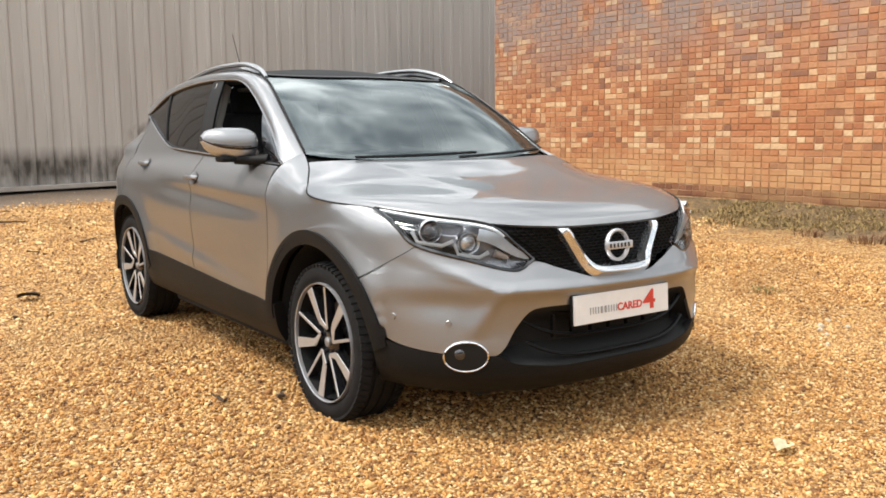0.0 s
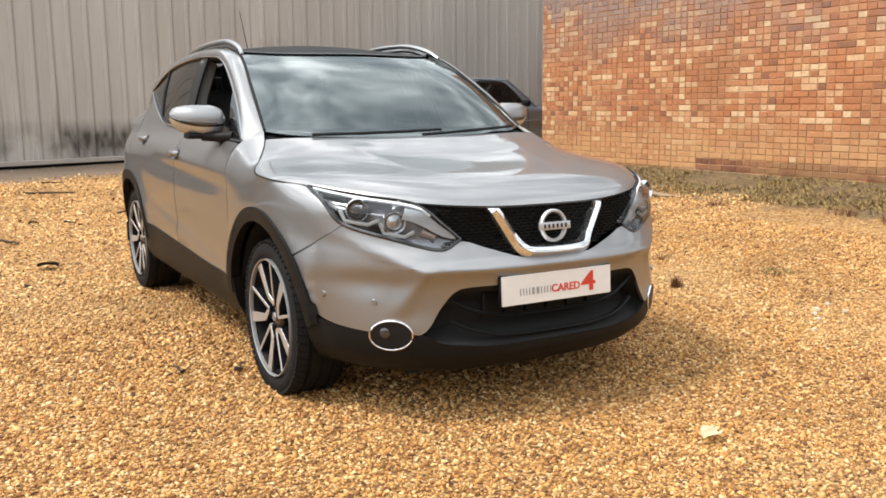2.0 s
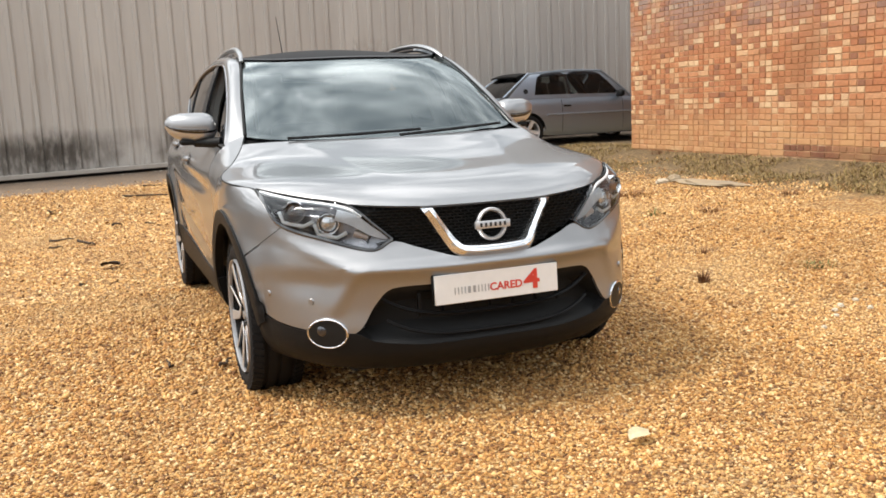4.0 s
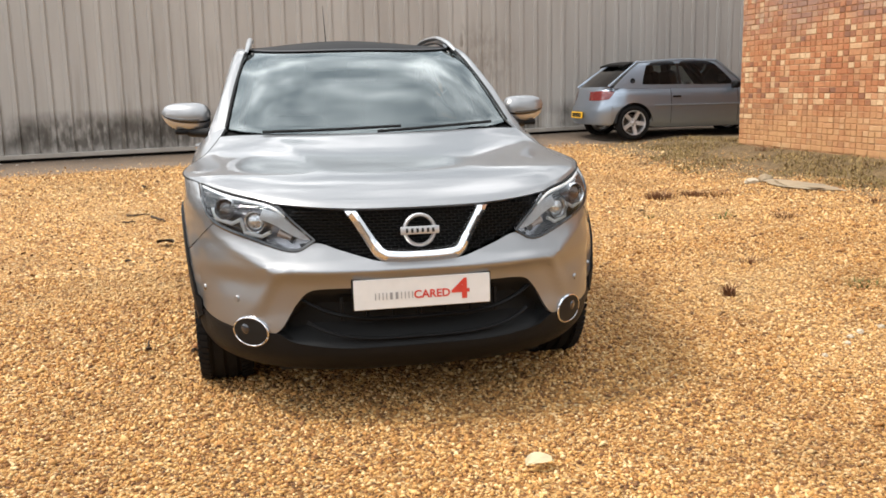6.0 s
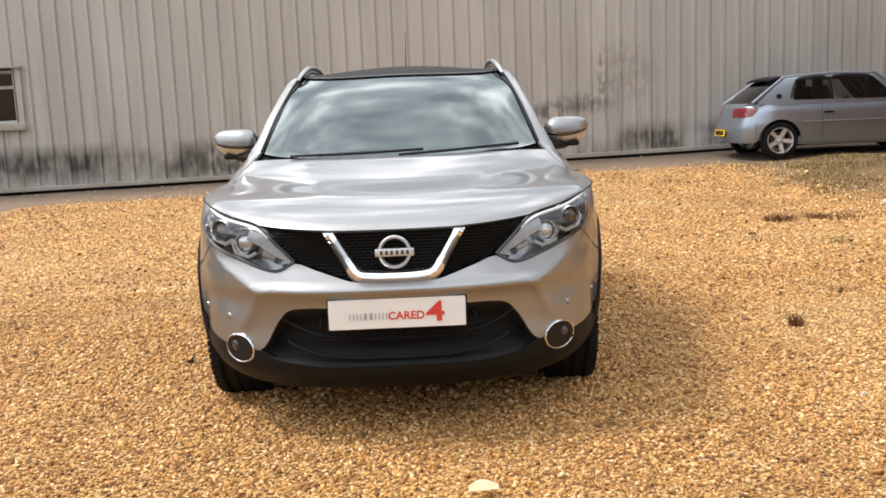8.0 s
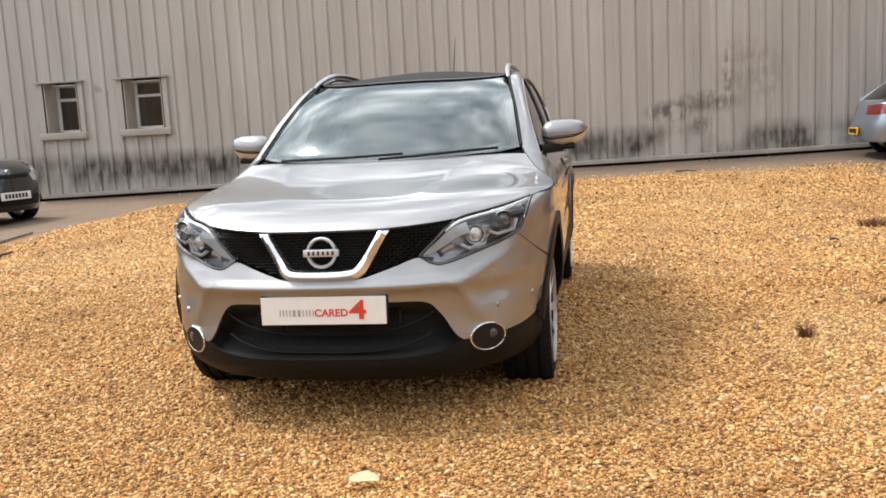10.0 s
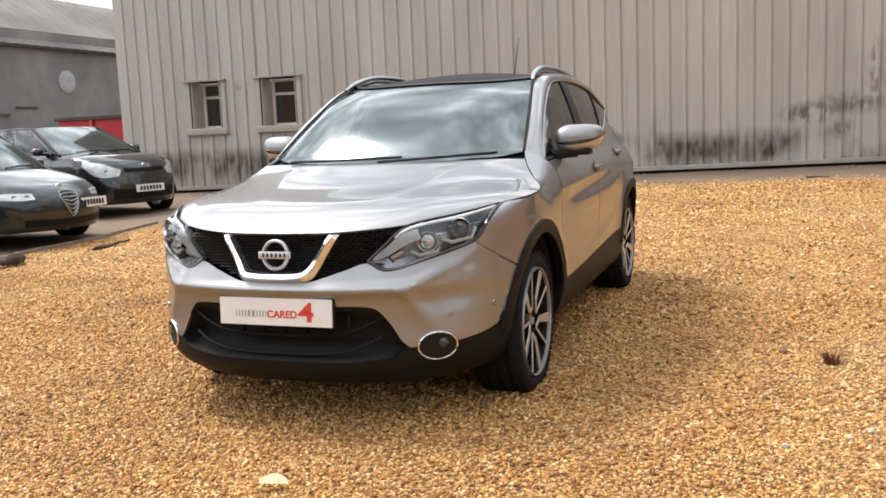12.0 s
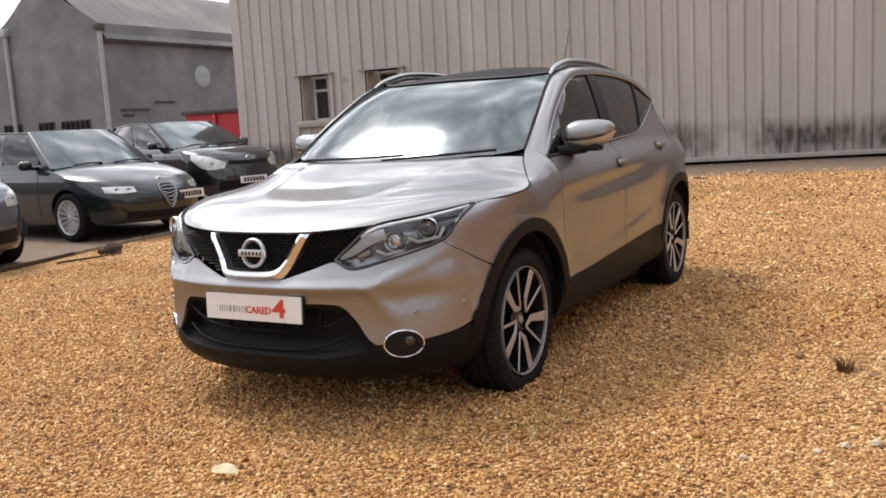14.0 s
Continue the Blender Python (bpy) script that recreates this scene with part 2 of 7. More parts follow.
def box(sx, sy, sz, at=(0, 0, 0), turn=(0, 0, 0), bevel=0.0, segs=2, bm=None):
    """A bevelled block, centred at a place, added to a bmesh."""
    own = bmesh.new()
    bmesh.ops.create_cube(own, size=1, matrix=Matrix.Diagonal((sx, sy, sz, 1)))
    if bevel:
        bmesh.ops.bevel(own, geom=own.edges[:], offset=bevel, segments=segs, affect="EDGES", profile=0.5)
    own.transform(pose(*at, *turn))
    if bm is None:
        return own
    tmp = bpy.data.meshes.new("tmp")
    own.to_mesh(tmp)
    own.free()
    bm.from_mesh(tmp)
    bpy.data.meshes.remove(tmp)
    return bm


def lathe(profile, segs=48, axis="x", mat4=None, bm=None):
    """Turns a list of (axis offset, radius) round an axis."""
    bm = bm or bmesh.new()
    rings = []
    for a, r in profile:
        ring = []
        for k in range(segs):
            t = 2 * math.pi * k / segs
            v = Vector((a, r * math.cos(t), r * math.sin(t)))
            if axis == "y":
                v = Vector((r * math.cos(t), a, r * math.sin(t)))
            elif axis == "z":
                v = Vector((r * math.cos(t), r * math.sin(t), a))
            ring.append(bm.verts.new(mat4 @ v if mat4 else v))
        rings.append(ring)
    for a, b in zip(rings, rings[1:]):
        for k in range(segs):
            bm.faces.new((a[k], a[(k + 1) % segs], b[(k + 1) % segs], b[k]))
    return bm


def tube(points, radius, segs=8, bm=None, flat=1.0, closed=False):
    """A round (or flattened) bar along points, with capped ends."""
    bm = bm or bmesh.new()
    pts = [Vector(p) for p in points]
    radii = [float(v) for v in radius] if isinstance(radius, (list, tuple)) else [radius] * len(pts)
    rings, n = [], len(pts)
    for i, p in enumerate(pts):
        a = pts[(i - 1) % n] if closed else pts[max(i - 1, 0)]
        b = pts[(i + 1) % n] if closed else pts[min(i + 1, n - 1)]
        d = (b - a).normalized()
        up = Vector((0, 0, 1)) if abs(d.z) < 0.9 else Vector((1, 0, 0))
        e1 = d.cross(up).normalized()
        e2 = e1.cross(d).normalized()
        rings.append([bm.verts.new(p + (e1 * math.cos(2 * math.pi * k / segs) + e2 * (flat * math.sin(2 * math.pi * k / segs))) * radii[i]) for k in range(segs)])
    pairs = list(zip(rings, rings[1:])) + ([(rings[-1], rings[0])] if closed else [])
    for a, b in pairs:
        for k in range(segs):
            bm.faces.new((a[k], a[(k + 1) % segs], b[(k + 1) % segs], b[k]))
    if not closed:
        bm.faces.new(rings[0][::-1])
        bm.faces.new(rings[-1])
    return bm


def curve(pts):
    """A smooth function through (x, value) pairs; values may be tuples."""
    xs = np.array([p[0] for p in pts], float)
    ys = np.array([np.atleast_1d(p[1]) for p in pts], float)
    h = np.diff(xs)[:, None]
    d = np.diff(ys, axis=0) / h
    m = np.zeros_like(ys)
    m[0], m[-1] = d[0], d[-1]
    if len(pts) > 2:
        w1, w2 = 2 * h[1:] + h[:-1], h[1:] + 2 * h[:-1]
        same = d[:-1] * d[1:] > 0
        with np.errstate(divide="ignore", invalid="ignore"):
            m[1:-1] = np.where(same, (w1 + w2) / (w1 / np.where(same, d[:-1], 1) + w2 / np.where(same, d[1:], 1)), 0)

    def f(x):
        x = min(max(float(x), xs[0]), xs[-1])
        i = min(int(np.searchsorted(xs, x, side="right")) - 1, len(xs) - 2)
        t, hh = (x - xs[i]) / (xs[i + 1] - xs[i]), xs[i + 1] - xs[i]
        v = (2 * t**3 - 3 * t**2 + 1) * ys[i] + (t**3 - 2 * t**2 + t) * hh * m[i] + (3 * t**2 - 2 * t**3) * ys[i + 1] + (t**3 - t**2) * hh * m[i + 1]
        return float(v[0]) if len(v) == 1 else v

    return f


def smooth_line(pts, n):
    """n places spread along a Catmull-Rom line through the places."""
    P = [np.array(p, float) for p in pts]
    if len(P) == 2:
        return [P[0] + (P[1] - P[0]) * k / (n - 1) for k in range(n)]
    ext = [2 * P[0] - P[1]] + P + [2 * P[-1] - P[-2]]
    dense = []
    for i in range(len(P) - 1):
        a, b, c, d = ext[i : i + 4]
        for t in np.linspace(0, 1, 24, endpoint=False):
            dense.append(0.5 * (2 * b + (c - a) * t + (2 * a - 5 * b + 4 * c - d) * t * t + (3 * b - a - 3 * c + d) * t**3))
    dense = np.array(dense + [P[-1]])
    s = np.r_[0, np.cumsum(np.linalg.norm(np.diff(dense, axis=0), axis=1))]
    return [np.array([np.interp(q, s, dense[:, k]) for k in range(dense.shape[1])]) for q in np.linspace(0, s[-1], n)]


def even_line(pts, n):
    """A line from the car's middle outwards through the points, even in x, so that its mirror image joins on smoothly."""
    P = np.array([tuple(p) for p in pts], float)
    A = np.stack([P[:, 0] ** (2 * k) for k in range(len(P))], 1)
    cy, cz = np.linalg.solve(A, P[:, 1]), np.linalg.solve(A, P[:, 2])
    x = np.linspace(0, P[-1, 0], n)
    B = np.stack([x ** (2 * k) for k in range(len(P))], 1)
    return np.stack([x, B @ cy, B @ cz], 1)


def sheet(name, grid, mat, parent, label="", thick=0.012, mirror=1, centre=(0, 0, 0.6), sharp=35):
    """A curved panel from a grid of places, with its rim turned inwards; mirror = -1 lays it on the other side."""
    G = np.array(grid, float)
    if mirror < 0:
        G = G * [-1, 1, 1]
    nu, nv = G.shape[:2]
    du, dv = np.gradient(G, axis=0), np.gradient(G, axis=1)
    N = np.cross(du, dv)
    N /= np.linalg.norm(N, axis=2, keepdims=True) + 1e-9
    flip = ((G - np.array(centre)) * N).sum() < 0
    if flip:
        N = -N
    verts = list(G.reshape(-1, 3))
    faces = []
    at = lambda i, j: i * nv + j
    for i in range(nu - 1):
        for j in range(nv - 1):
            q = (at(i, j), at(i + 1, j), at(i + 1, j + 1), at(i, j + 1))
            faces.append(q[::-1] if flip else q)
    if thick:
        rim = [(i, 0) for i in range(nu)] + [(nu - 1, j) for j in range(1, nv)] + [(i, nv - 1) for i in range(nu - 2, -1, -1)] + [(0, j) for j in range(nv - 2, 0, -1)]
        base = len(verts)
        verts += [G[i, j] - thick * N[i, j] for i, j in rim]
        for k in range(len(rim)):
            a, b = rim[k], rim[(k + 1) % len(rim)]
            q = (at(*a), base + k, base + (k + 1) % len(rim), at(*b))
            faces.append(q[::-1] if flip else q)
    me = mesh_from(name, verts, faces, mat, True, sharp)
    ob = new(name, me)
    if parent is not None:
        ob.parent = parent
    return tagged(ob, label)


def thing(name, label, category, at=None, group=""):
    ob = new(name)
    if at is not None:
        ob.matrix_basis = at
    return tagged(ob, label, category, group)


# ---- ground ----
def ground_z(x, y):
    """The yard: level round the car, rising to the brick wall and to the shed at the back."""
    a = 0.292 * min(max((y - 2.0) / 8.8, 0), 1) * (1 + 0.06 * min(max(x, -11), 7))
    b = 0.35 * min(max((x - 2.2) / 4.4, 0), 1) ** 1.7
    return (a ** 6 + b ** 6) ** (1 / 6) if a + b > 0 else 0.0


def gravel_edge(y):
    """x at which the gravel meets the tarmac on the open side."""
    return -5.75 - 0.45 * math.sin(min(max((y - 0.5) / 8.5, 0), 1) * math.pi) + 0.08 * math.sin(y * 2.1) - 0.25 * min(max(-y, 0), 4)


def build_ground():
    xs = np.concatenate([[-400, -120, -50, -30, -20, -15], np.arange(-12, 12.01, 0.3), [15, 20, 30, 50, 120, 400]])
    ys = np.concatenate([[-400, -120, -50, -30, -20, -14], np.arange(-10, 13.01, 0.3), [16, 20, 30, 50, 120, 400]])
    verts = [(x, y, ground_z(x, y) - 0.004 + 0.012 * noise.noise((x * 0.7, y * 0.7, 3.1))) for x in xs for y in ys]
    ny = len(ys)
    faces = [(i * ny + j, (i + 1) * ny + j, (i + 1) * ny + j + 1, i * ny + j + 1) for i in range(len(xs) - 1) for j in range(ny - 1)]
    me = mesh_from("ground", verts, faces, GRAVEL)
    return tagged(new("ground", me), "golden gravel yard with a dirt strip and tarmac", "ground", kind="structure")


def gravel_material():
    """Loose golden gravel, giving way to tarmac at the open side and the back and to scrubby earth by the brick wall."""
    m = bpy.data.materials.new("gravel")
    m.use_nodes = True
    n, l = m.node_tree.nodes, m.node_tree.links
    b = n["Principled BSDF"]
    b.inputs["Roughness"].default_value = 0.9
    tc = n.new("ShaderNodeTexCoord")
    sep = n.new("ShaderNodeSeparateXYZ")
    l.new(tc.outputs["Object"], sep.inputs["Vector"])

    def math_node(op, a, c, clamp=False):
        k = n.new("ShaderNodeMath")
        k.operation, k.use_clamp = op, clamp
        for s, v in ((0, a), (1, c)):
            if isinstance(v, (int, float)):
                k.inputs[s].default_value = v
            else:
                l.new(v, k.inputs[s])
        return k.outputs["Value"]

    def noise_tex(s, d=5.0):
        t = n.new("ShaderNodeTexNoise")
        t.inputs["Scale"].default_value, t.inputs["Detail"].default_value = s, d
        l.new(tc.outputs["Object"], t.inputs["Vector"])
        return t.outputs["Fac"]

    def mix(f, a, c):
        k = n.new("ShaderNodeMix")
        k.data_type = "RGBA"
        l.new(f, k.inputs["Factor"])
        for s, v in (("A", a), ("B", c)):
            if isinstance(v, tuple):
                k.inputs[s].default_value = (*v, 1)
            else:
                l.new(v, k.inputs[s])
        return k.outputs["Result"]

    vor = n.new("ShaderNodeTexVoronoi")
    vor.inputs["Scale"].default_value = 62
    l.new(tc.outputs["Object"], vor.inputs["Vector"])
    pick = n.new("ShaderNodeSeparateColor")
    l.new(vor.outputs["Color"], pick.inputs["Color"])
    stones = ramp_node(n, STONES)
    l.new(pick.outputs["Red"], stones.inputs["Fac"])
    patch = n.new("ShaderNodeMapRange")
    patch.inputs["From Min"].default_value, patch.inputs["From Max"].default_value = 0.3, 0.7
    patch.inputs["To Min"].default_value, patch.inputs["To Max"].default_value = 0.62, 0.92
    l.new(noise_tex(0.8), patch.inputs["Value"])
    hs = n.new("ShaderNodeHueSaturation")
    l.new(stones.outputs["Color"], hs.inputs["Color"])
    l.new(patch.outputs["Result"], hs.inputs["Value"])
    wob = math_node("MULTIPLY", math_node("SUBTRACT", noise_tex(1.6), 0.5), 1.6)
    fine = math_node("MULTIPLY", math_node("SUBTRACT", noise_tex(14), 0.5), 0.5)
    x = math_node("ADD", math_node("ADD", sep.outputs["X"], wob), fine)
    y = math_node("ADD", math_node("ADD", sep.outputs["Y"], wob), fine)
    # scrubby earth along the brick wall
    earth_f = math_node("MULTIPLY", math_node("SUBTRACT", x, math_node("ADD", 4.62, math_node("MULTIPLY", math_node("LESS_THAN", sep.outputs["Y"], 3.6), 0.45))), 2.2, True)
    earth = mix(noise_tex(3.0), (0.085, 0.058, 0.026), (0.235, 0.150, 0.066))
    grain = n.new("ShaderNodeHueSaturation")
    l.new(earth, grain.inputs["Color"])
    g2 = n.new("ShaderNodeMapRange")
    g2.inputs["From Min"].default_value, g2.inputs["From Max"].default_value = 0.32, 0.68
    g2.inputs["To Min"].default_value, g2.inputs["To Max"].default_value = 0.45, 1.65
    l.new(noise_tex(24, 9.0), g2.inputs["Value"])
    l.new(g2.outputs["Result"], grain.inputs["Value"])
    col = mix(earth_f, hs.outputs["Color"], grain.outputs["Color"])
    # tarmac on the open side and in a strip before the shed
    xt = math_node("ADD", sep.outputs["X"], math_node("MULTIPLY", wob, 0.25))
    side = math_node("MULTIPLY", math_node("SUBTRACT", -6.0, xt), 6.0, True)
    rear = math_node("MULTIPLY", math_node("SUBTRACT", math_node("ADD", sep.outputs["Y"], math_node("ADD", math_node("MULTIPLY", wob, 0.4), math_node("MULTIPLY", math_node("MINIMUM", sep.outputs["X"], 0.0), -0.12))), 8.55), 2.0, True)
    tar_f = math_node("MAXIMUM", side, rear)
    tar = mix(noise_tex(2.2), (0.120, 0.086, 0.062), (0.200, 0.146, 0.102))
    spread = math_node("MULTIPLY", tar_f, math_node("SUBTRACT", 1.0, math_node("MULTIPLY", math_node("GREATER_THAN", noise_tex(38), 0.60), 0.55)))
    col = mix(spread, col, tar)
    l.new(col, b.inputs["Base Color"])
    hgt = math_node("SUBTRACT", 1.0, vor.outputs["Distance"])
    bump = n.new("ShaderNodeBump")
    bump.inputs["Distance"].default_value = 0.018
    l.new(math_node("SUBTRACT", 1.0, math_node("MULTIPLY", tar_f, 0.8)), bump.inputs["Strength"])
    l.new(hgt, bump.inputs["Height"])
    l.new(bump.outputs["Normal"], b.inputs["Normal"])
    return m


STONES = [(0.0, (0.11, 0.046, 0.015)), (0.12, (0.24, 0.101, 0.028)), (0.36, (0.42, 0.198, 0.052)), (0.62, (0.56, 0.294, 0.085)), (0.84, (0.66, 0.405, 0.158)), (1.0, (0.75, 0.54, 0.28))]
GRAVEL = gravel_material()
PEBBLE = piece_material("pebble", STONES, rough=0.8, bump=0, island=True, grain=0.15, grain_scale=80, weather=(((0.15, 0.075, 0.026), 0.9, 0.50, 0.72, -1.0, 1.0), ((0.60, 0.42, 0.20), 0.6, 0.52, 0.75, -1.6, 1.6)))
build_ground()

# ---- sheet-metal shed at the back ----
SHED_Y = lambda x: 10.815 + 0.05 * x
SHED_LEFT, SHED_RIGHT, SHED_TOP = -11.12, 22.0, 5.9


def cladding_material():
    """Old beige cladding with rain streaks, rust and a mouldy foot."""
    m = bpy.data.materials.new("cladding")
    m.use_nodes = True
    n, l = m.node_tree.nodes, m.node_tree.links
    b = n["Principled BSDF"]
    b.inputs["Roughness"].default_value = 0.55
    tc = n.new("ShaderNodeTexCoord")
    sep = n.new("ShaderNodeSeparateXYZ")
    l.new(tc.outputs["Object"], sep.inputs["Vector"])

    def tex(scale, stretch, detail=6.0):
        mp = n.new("ShaderNodeMapping")
        mp.inputs["Scale"].default_value = stretch
        l.new(tc.outputs["Object"], mp.inputs["Vector"])
        t = n.new("ShaderNodeTexNoise")
        t.inputs["Scale"].default_value, t.inputs["Detail"].default_value = scale, detail
        l.new(mp.outputs["Vector"], t.inputs["Vector"])
        return t.outputs["Fac"]

    def rng(v, a, c, lo=0.0, hi=1.0):
        r = n.new("ShaderNodeMapRange")
        r.inputs["From Min"].default_value, r.inputs["From Max"].default_value = a, c
        r.inputs["To Min"].default_value, r.inputs["To Max"].default_value = lo, hi
        l.new(v, r.inputs["Value"])
        return r.outputs["Result"]

    def mul(a, c):
        k = n.new("ShaderNodeMath")
        k.operation = "MULTIPLY"
        l.new(a, k.inputs[0])
        l.new(c, k.inputs[1])
        return k.outputs["Value"]

    def mix(f, a, c):
        k = n.new("ShaderNodeMix")
        k.data_type = "RGBA"
        l.new(f, k.inputs["Factor"])
        for s, v in (("A", a), ("B", c)):
            if isinstance(v, tuple):
                k.inputs[s].default_value = (*v, 1)
            else:
                l.new(v, k.inputs[s])
        return k.outputs["Result"]

    col = mix(rng(tex(1.0, (2.5, 2.5, 0.25)), 0.3, 0.7), (0.370, 0.341, 0.309), (0.45, 0.420, 0.384))
    streak = mul(rng(tex(2.0, (6, 6, 0.35)), 0.52, 0.75), rng(sep.outputs["Z"], 3.0, 0.4))
    col = mix(mul(streak, rng(tex(0.6, (1, 1, 1)), 0.35, 0.65)), col, (0.20, 0.165, 0.125))
    rust = mul(rng(tex(1.4, (0.8, 0.8, 0.5)), 0.74, 0.80), rng(tex(9, (1, 1, 0.5)), 0.4, 0.6))
    col = mix(rust, col, (0.17, 0.105, 0.06))
    mould = mul(rng(tex(0.75, (1.0, 1.0, 0.9), 8.0), 0.36, 0.52), mul(rng(sep.outputs["Z"], 1.05, 0.78), rng(sep.outputs["Z"], 0.32, 0.58, 0.30, 1.0)))
    speck = rng(tex(4, (2.2, 2.2, 0.7), 8.0), 0.30, 0.62, 0.35, 1.0)
    col = mix(mul(mould, speck), col, (0.050, 0.041, 0.032))
    # smears of mould and rust that the sheets carry over the car
    for sx, sz, rx, rz, tone, amount in ((-3.45, 0.60, 0.80, 0.26, (0.055, 0.046, 0.036), 0.8), (-1.95, 0.64, 0.62, 0.28, (0.055, 0.046, 0.036), 0.8), (2.35, 1.22, 0.28, 0.13, (0.05, 0.045, 0.04), 0.8), (2.95, 1.36, 0.40, 0.13, (0.07, 0.06, 0.05), 0.7), (3.75, 1.85, 0.45, 0.40, (0.22, 0.195, 0.165), 0.5), (2.85, 0.95, 0.14, 0.12, (0.06, 0.05, 0.045), 0.6), (3.35, 1.75, 0.05, 0.40, (0.12, 0.09, 0.06), 0.7)):
        mp = n.new("ShaderNodeMapping")
        mp.vector_type = "TEXTURE"
        mp.inputs["Location"].default_value, mp.inputs["Scale"].default_value = (sx, SHED_Y(sx), sz), (rx * 2, 4.0, rz * 2)
        l.new(tc.outputs["Object"], mp.inputs["Vector"])
        ball = n.new("ShaderNodeTexGradient")
        ball.gradient_type = "SPHERICAL"
        l.new(mp.outputs["Vector"], ball.inputs["Vector"])
        col = mix(mul(rng(ball.outputs["Fac"], 0.1, 0.7, 0.0, amount), rng(tex(7, (1.6, 1.6, 0.7)), 0.38, 0.58)), col, tone)
    l.new(col, b.inputs["Base Color"])
    bp = n.new("ShaderNodeBump")
    bp.inputs["Strength"].default_value, bp.inputs["Distance"].default_value = 0.25, 0.02
    l.new(tex(3.0, (1, 1, 0.3)), bp.inputs["Height"])
    l.new(bp.outputs["Normal"], b.inputs["Normal"])
    return m


CLADDING = cladding_material()
W_HOLES = [(-9.48, -8.60), (-7.87, -6.91)]
HOLE_Z = (1.30, 2.37)


def build_shed():
    # near-black core puts a painted shadow line in the gap under the flashing
    wall = tagged(new("wall_shed", mesh_from("wall_shed", *shed_core(), DARK, False)), "beige ribbed sheet-metal shed wall with mould at its foot", "wall", kind="structure")
    pitch, sheets = 0.275, 4
    x = SHED_LEFT
    while x < SHED_RIGHT - 0.2:
        part("sheet", cladding_sheet(x, pitch, sheets), CLADDING, wall, smooth=False)
        x += pitch * sheets
    foot = bmesh.new()
    for k in range(18):
        xa = SHED_LEFT + k * 1.9
        xb = min(xa + 1.9, SHED_RIGHT)
        za, zb = ground_z(xa, 10.8), ground_z(xb, 10.8)
        box(xb - xa + 0.01, 0.09, 0.075, ((xa + xb) / 2, SHED_Y((xa + xb) / 2) - 0.075, (za + zb) / 2 + 0.083), (0, -math.degrees(math.atan((zb - za) / (xb - xa))), math.degrees(math.atan(0.05))), 0.008, 1, foot)
    tagged(part("sill_flashing", foot, FLASHING), "pale metal drip flashing along the foot of the shed", "flashing", kind="structure")
    return wall


def shed_core():
    """The solid wall behind the sheets, with the two window openings left free."""
    cuts = [SHED_LEFT] + [v for h in W_HOLES for v in h] + [SHED_RIGHT]
    V, F = [], []

    def slab(xa, xb, za, zb):
        k = len(V)
        for y in (0.045, 0.30):
            for x, z in ((xa, za), (xb, za), (xb, zb), (xa, zb)):
                V.append((x, SHED_Y(x) + y, z))
        F.extend([(k, k + 1, k + 2, k + 3), (k + 7, k + 6, k + 5, k + 4), (k, k + 4, k + 5, k + 1), (k + 1, k + 5, k + 6, k + 2), (k + 2, k + 6, k + 7, k + 3), (k + 3, k + 7, k + 4, k)])

    for i in range(len(cuts) - 1):
        if i % 2 == 0:
            slab(cuts[i], cuts[i + 1], -0.2, SHED_TOP)
        else:
            slab(cuts[i], cuts[i + 1], -0.2, HOLE_Z[0])
            slab(cuts[i], cuts[i + 1], HOLE_Z[1], SHED_TOP)
    return V, F


def cladding_sheet(x0, pitch, count):
    """One trapezoid sheet: flat pans with narrow raised ribs, cut round the windows."""
    bm = bmesh.new()
    prof = [(0.0, 0.0), (0.012, -0.006), (0.165, -0.006), (0.180, -0.020), (0.222, -0.024), (0.240, -0.024), (0.246, 0.007), (0.258, 0.007), (0.264, 0.0)]
    pts = [(x0 + k * pitch + a, d) for k in range(count) for a, d in prof] + [(x0 + count * pitch, 0.0)]
    jog = 0.0015 * (int(x0 * 7) % 3)

    def strip(za, zb, lo, hi):
        row = [(x, d) for x, d in pts if lo - 1e-6 <= x <= hi + 1e-6]
        for e in (lo, hi):
            if not any(abs(x - e) < 1e-5 for x, d in row):
                row.append((e, -0.004))
        row.sort()
        if len(row) < 2:
            return
        a = [bm.verts.new((x, SHED_Y(x) + d - jog, za if za > 0.5 else ground_z(x, 10.8) + 0.10)) for x, d in row]
        b = [bm.verts.new((x, SHED_Y(x) + d - jog, zb)) for x, d in row]
        for k in range(len(row) - 1):
            bm.faces.new((a[k], a[k + 1], b[k + 1], b[k]))

    xa, xb = x0, x0 + count * pitch
    edges = [xa] + [v for h in W_HOLES for v in h if xa < v < xb] + [xb]
    for lo, hi in zip(edges, edges[1:]):
        mid = (lo + hi) / 2
        if any(a < mid < c for a, c in W_HOLES):
            strip(0.0, HOLE_Z[0], lo, hi)
            strip(HOLE_Z[1], SHED_TOP, lo, hi)
        else:
            strip(0.0, SHED_TOP, lo, hi)
    return bm


FLASHING = material("flashing", (0.36, 0.325, 0.285), rough=0.55, metal=0.1, vary=0.15, scale=4)
build_shed()


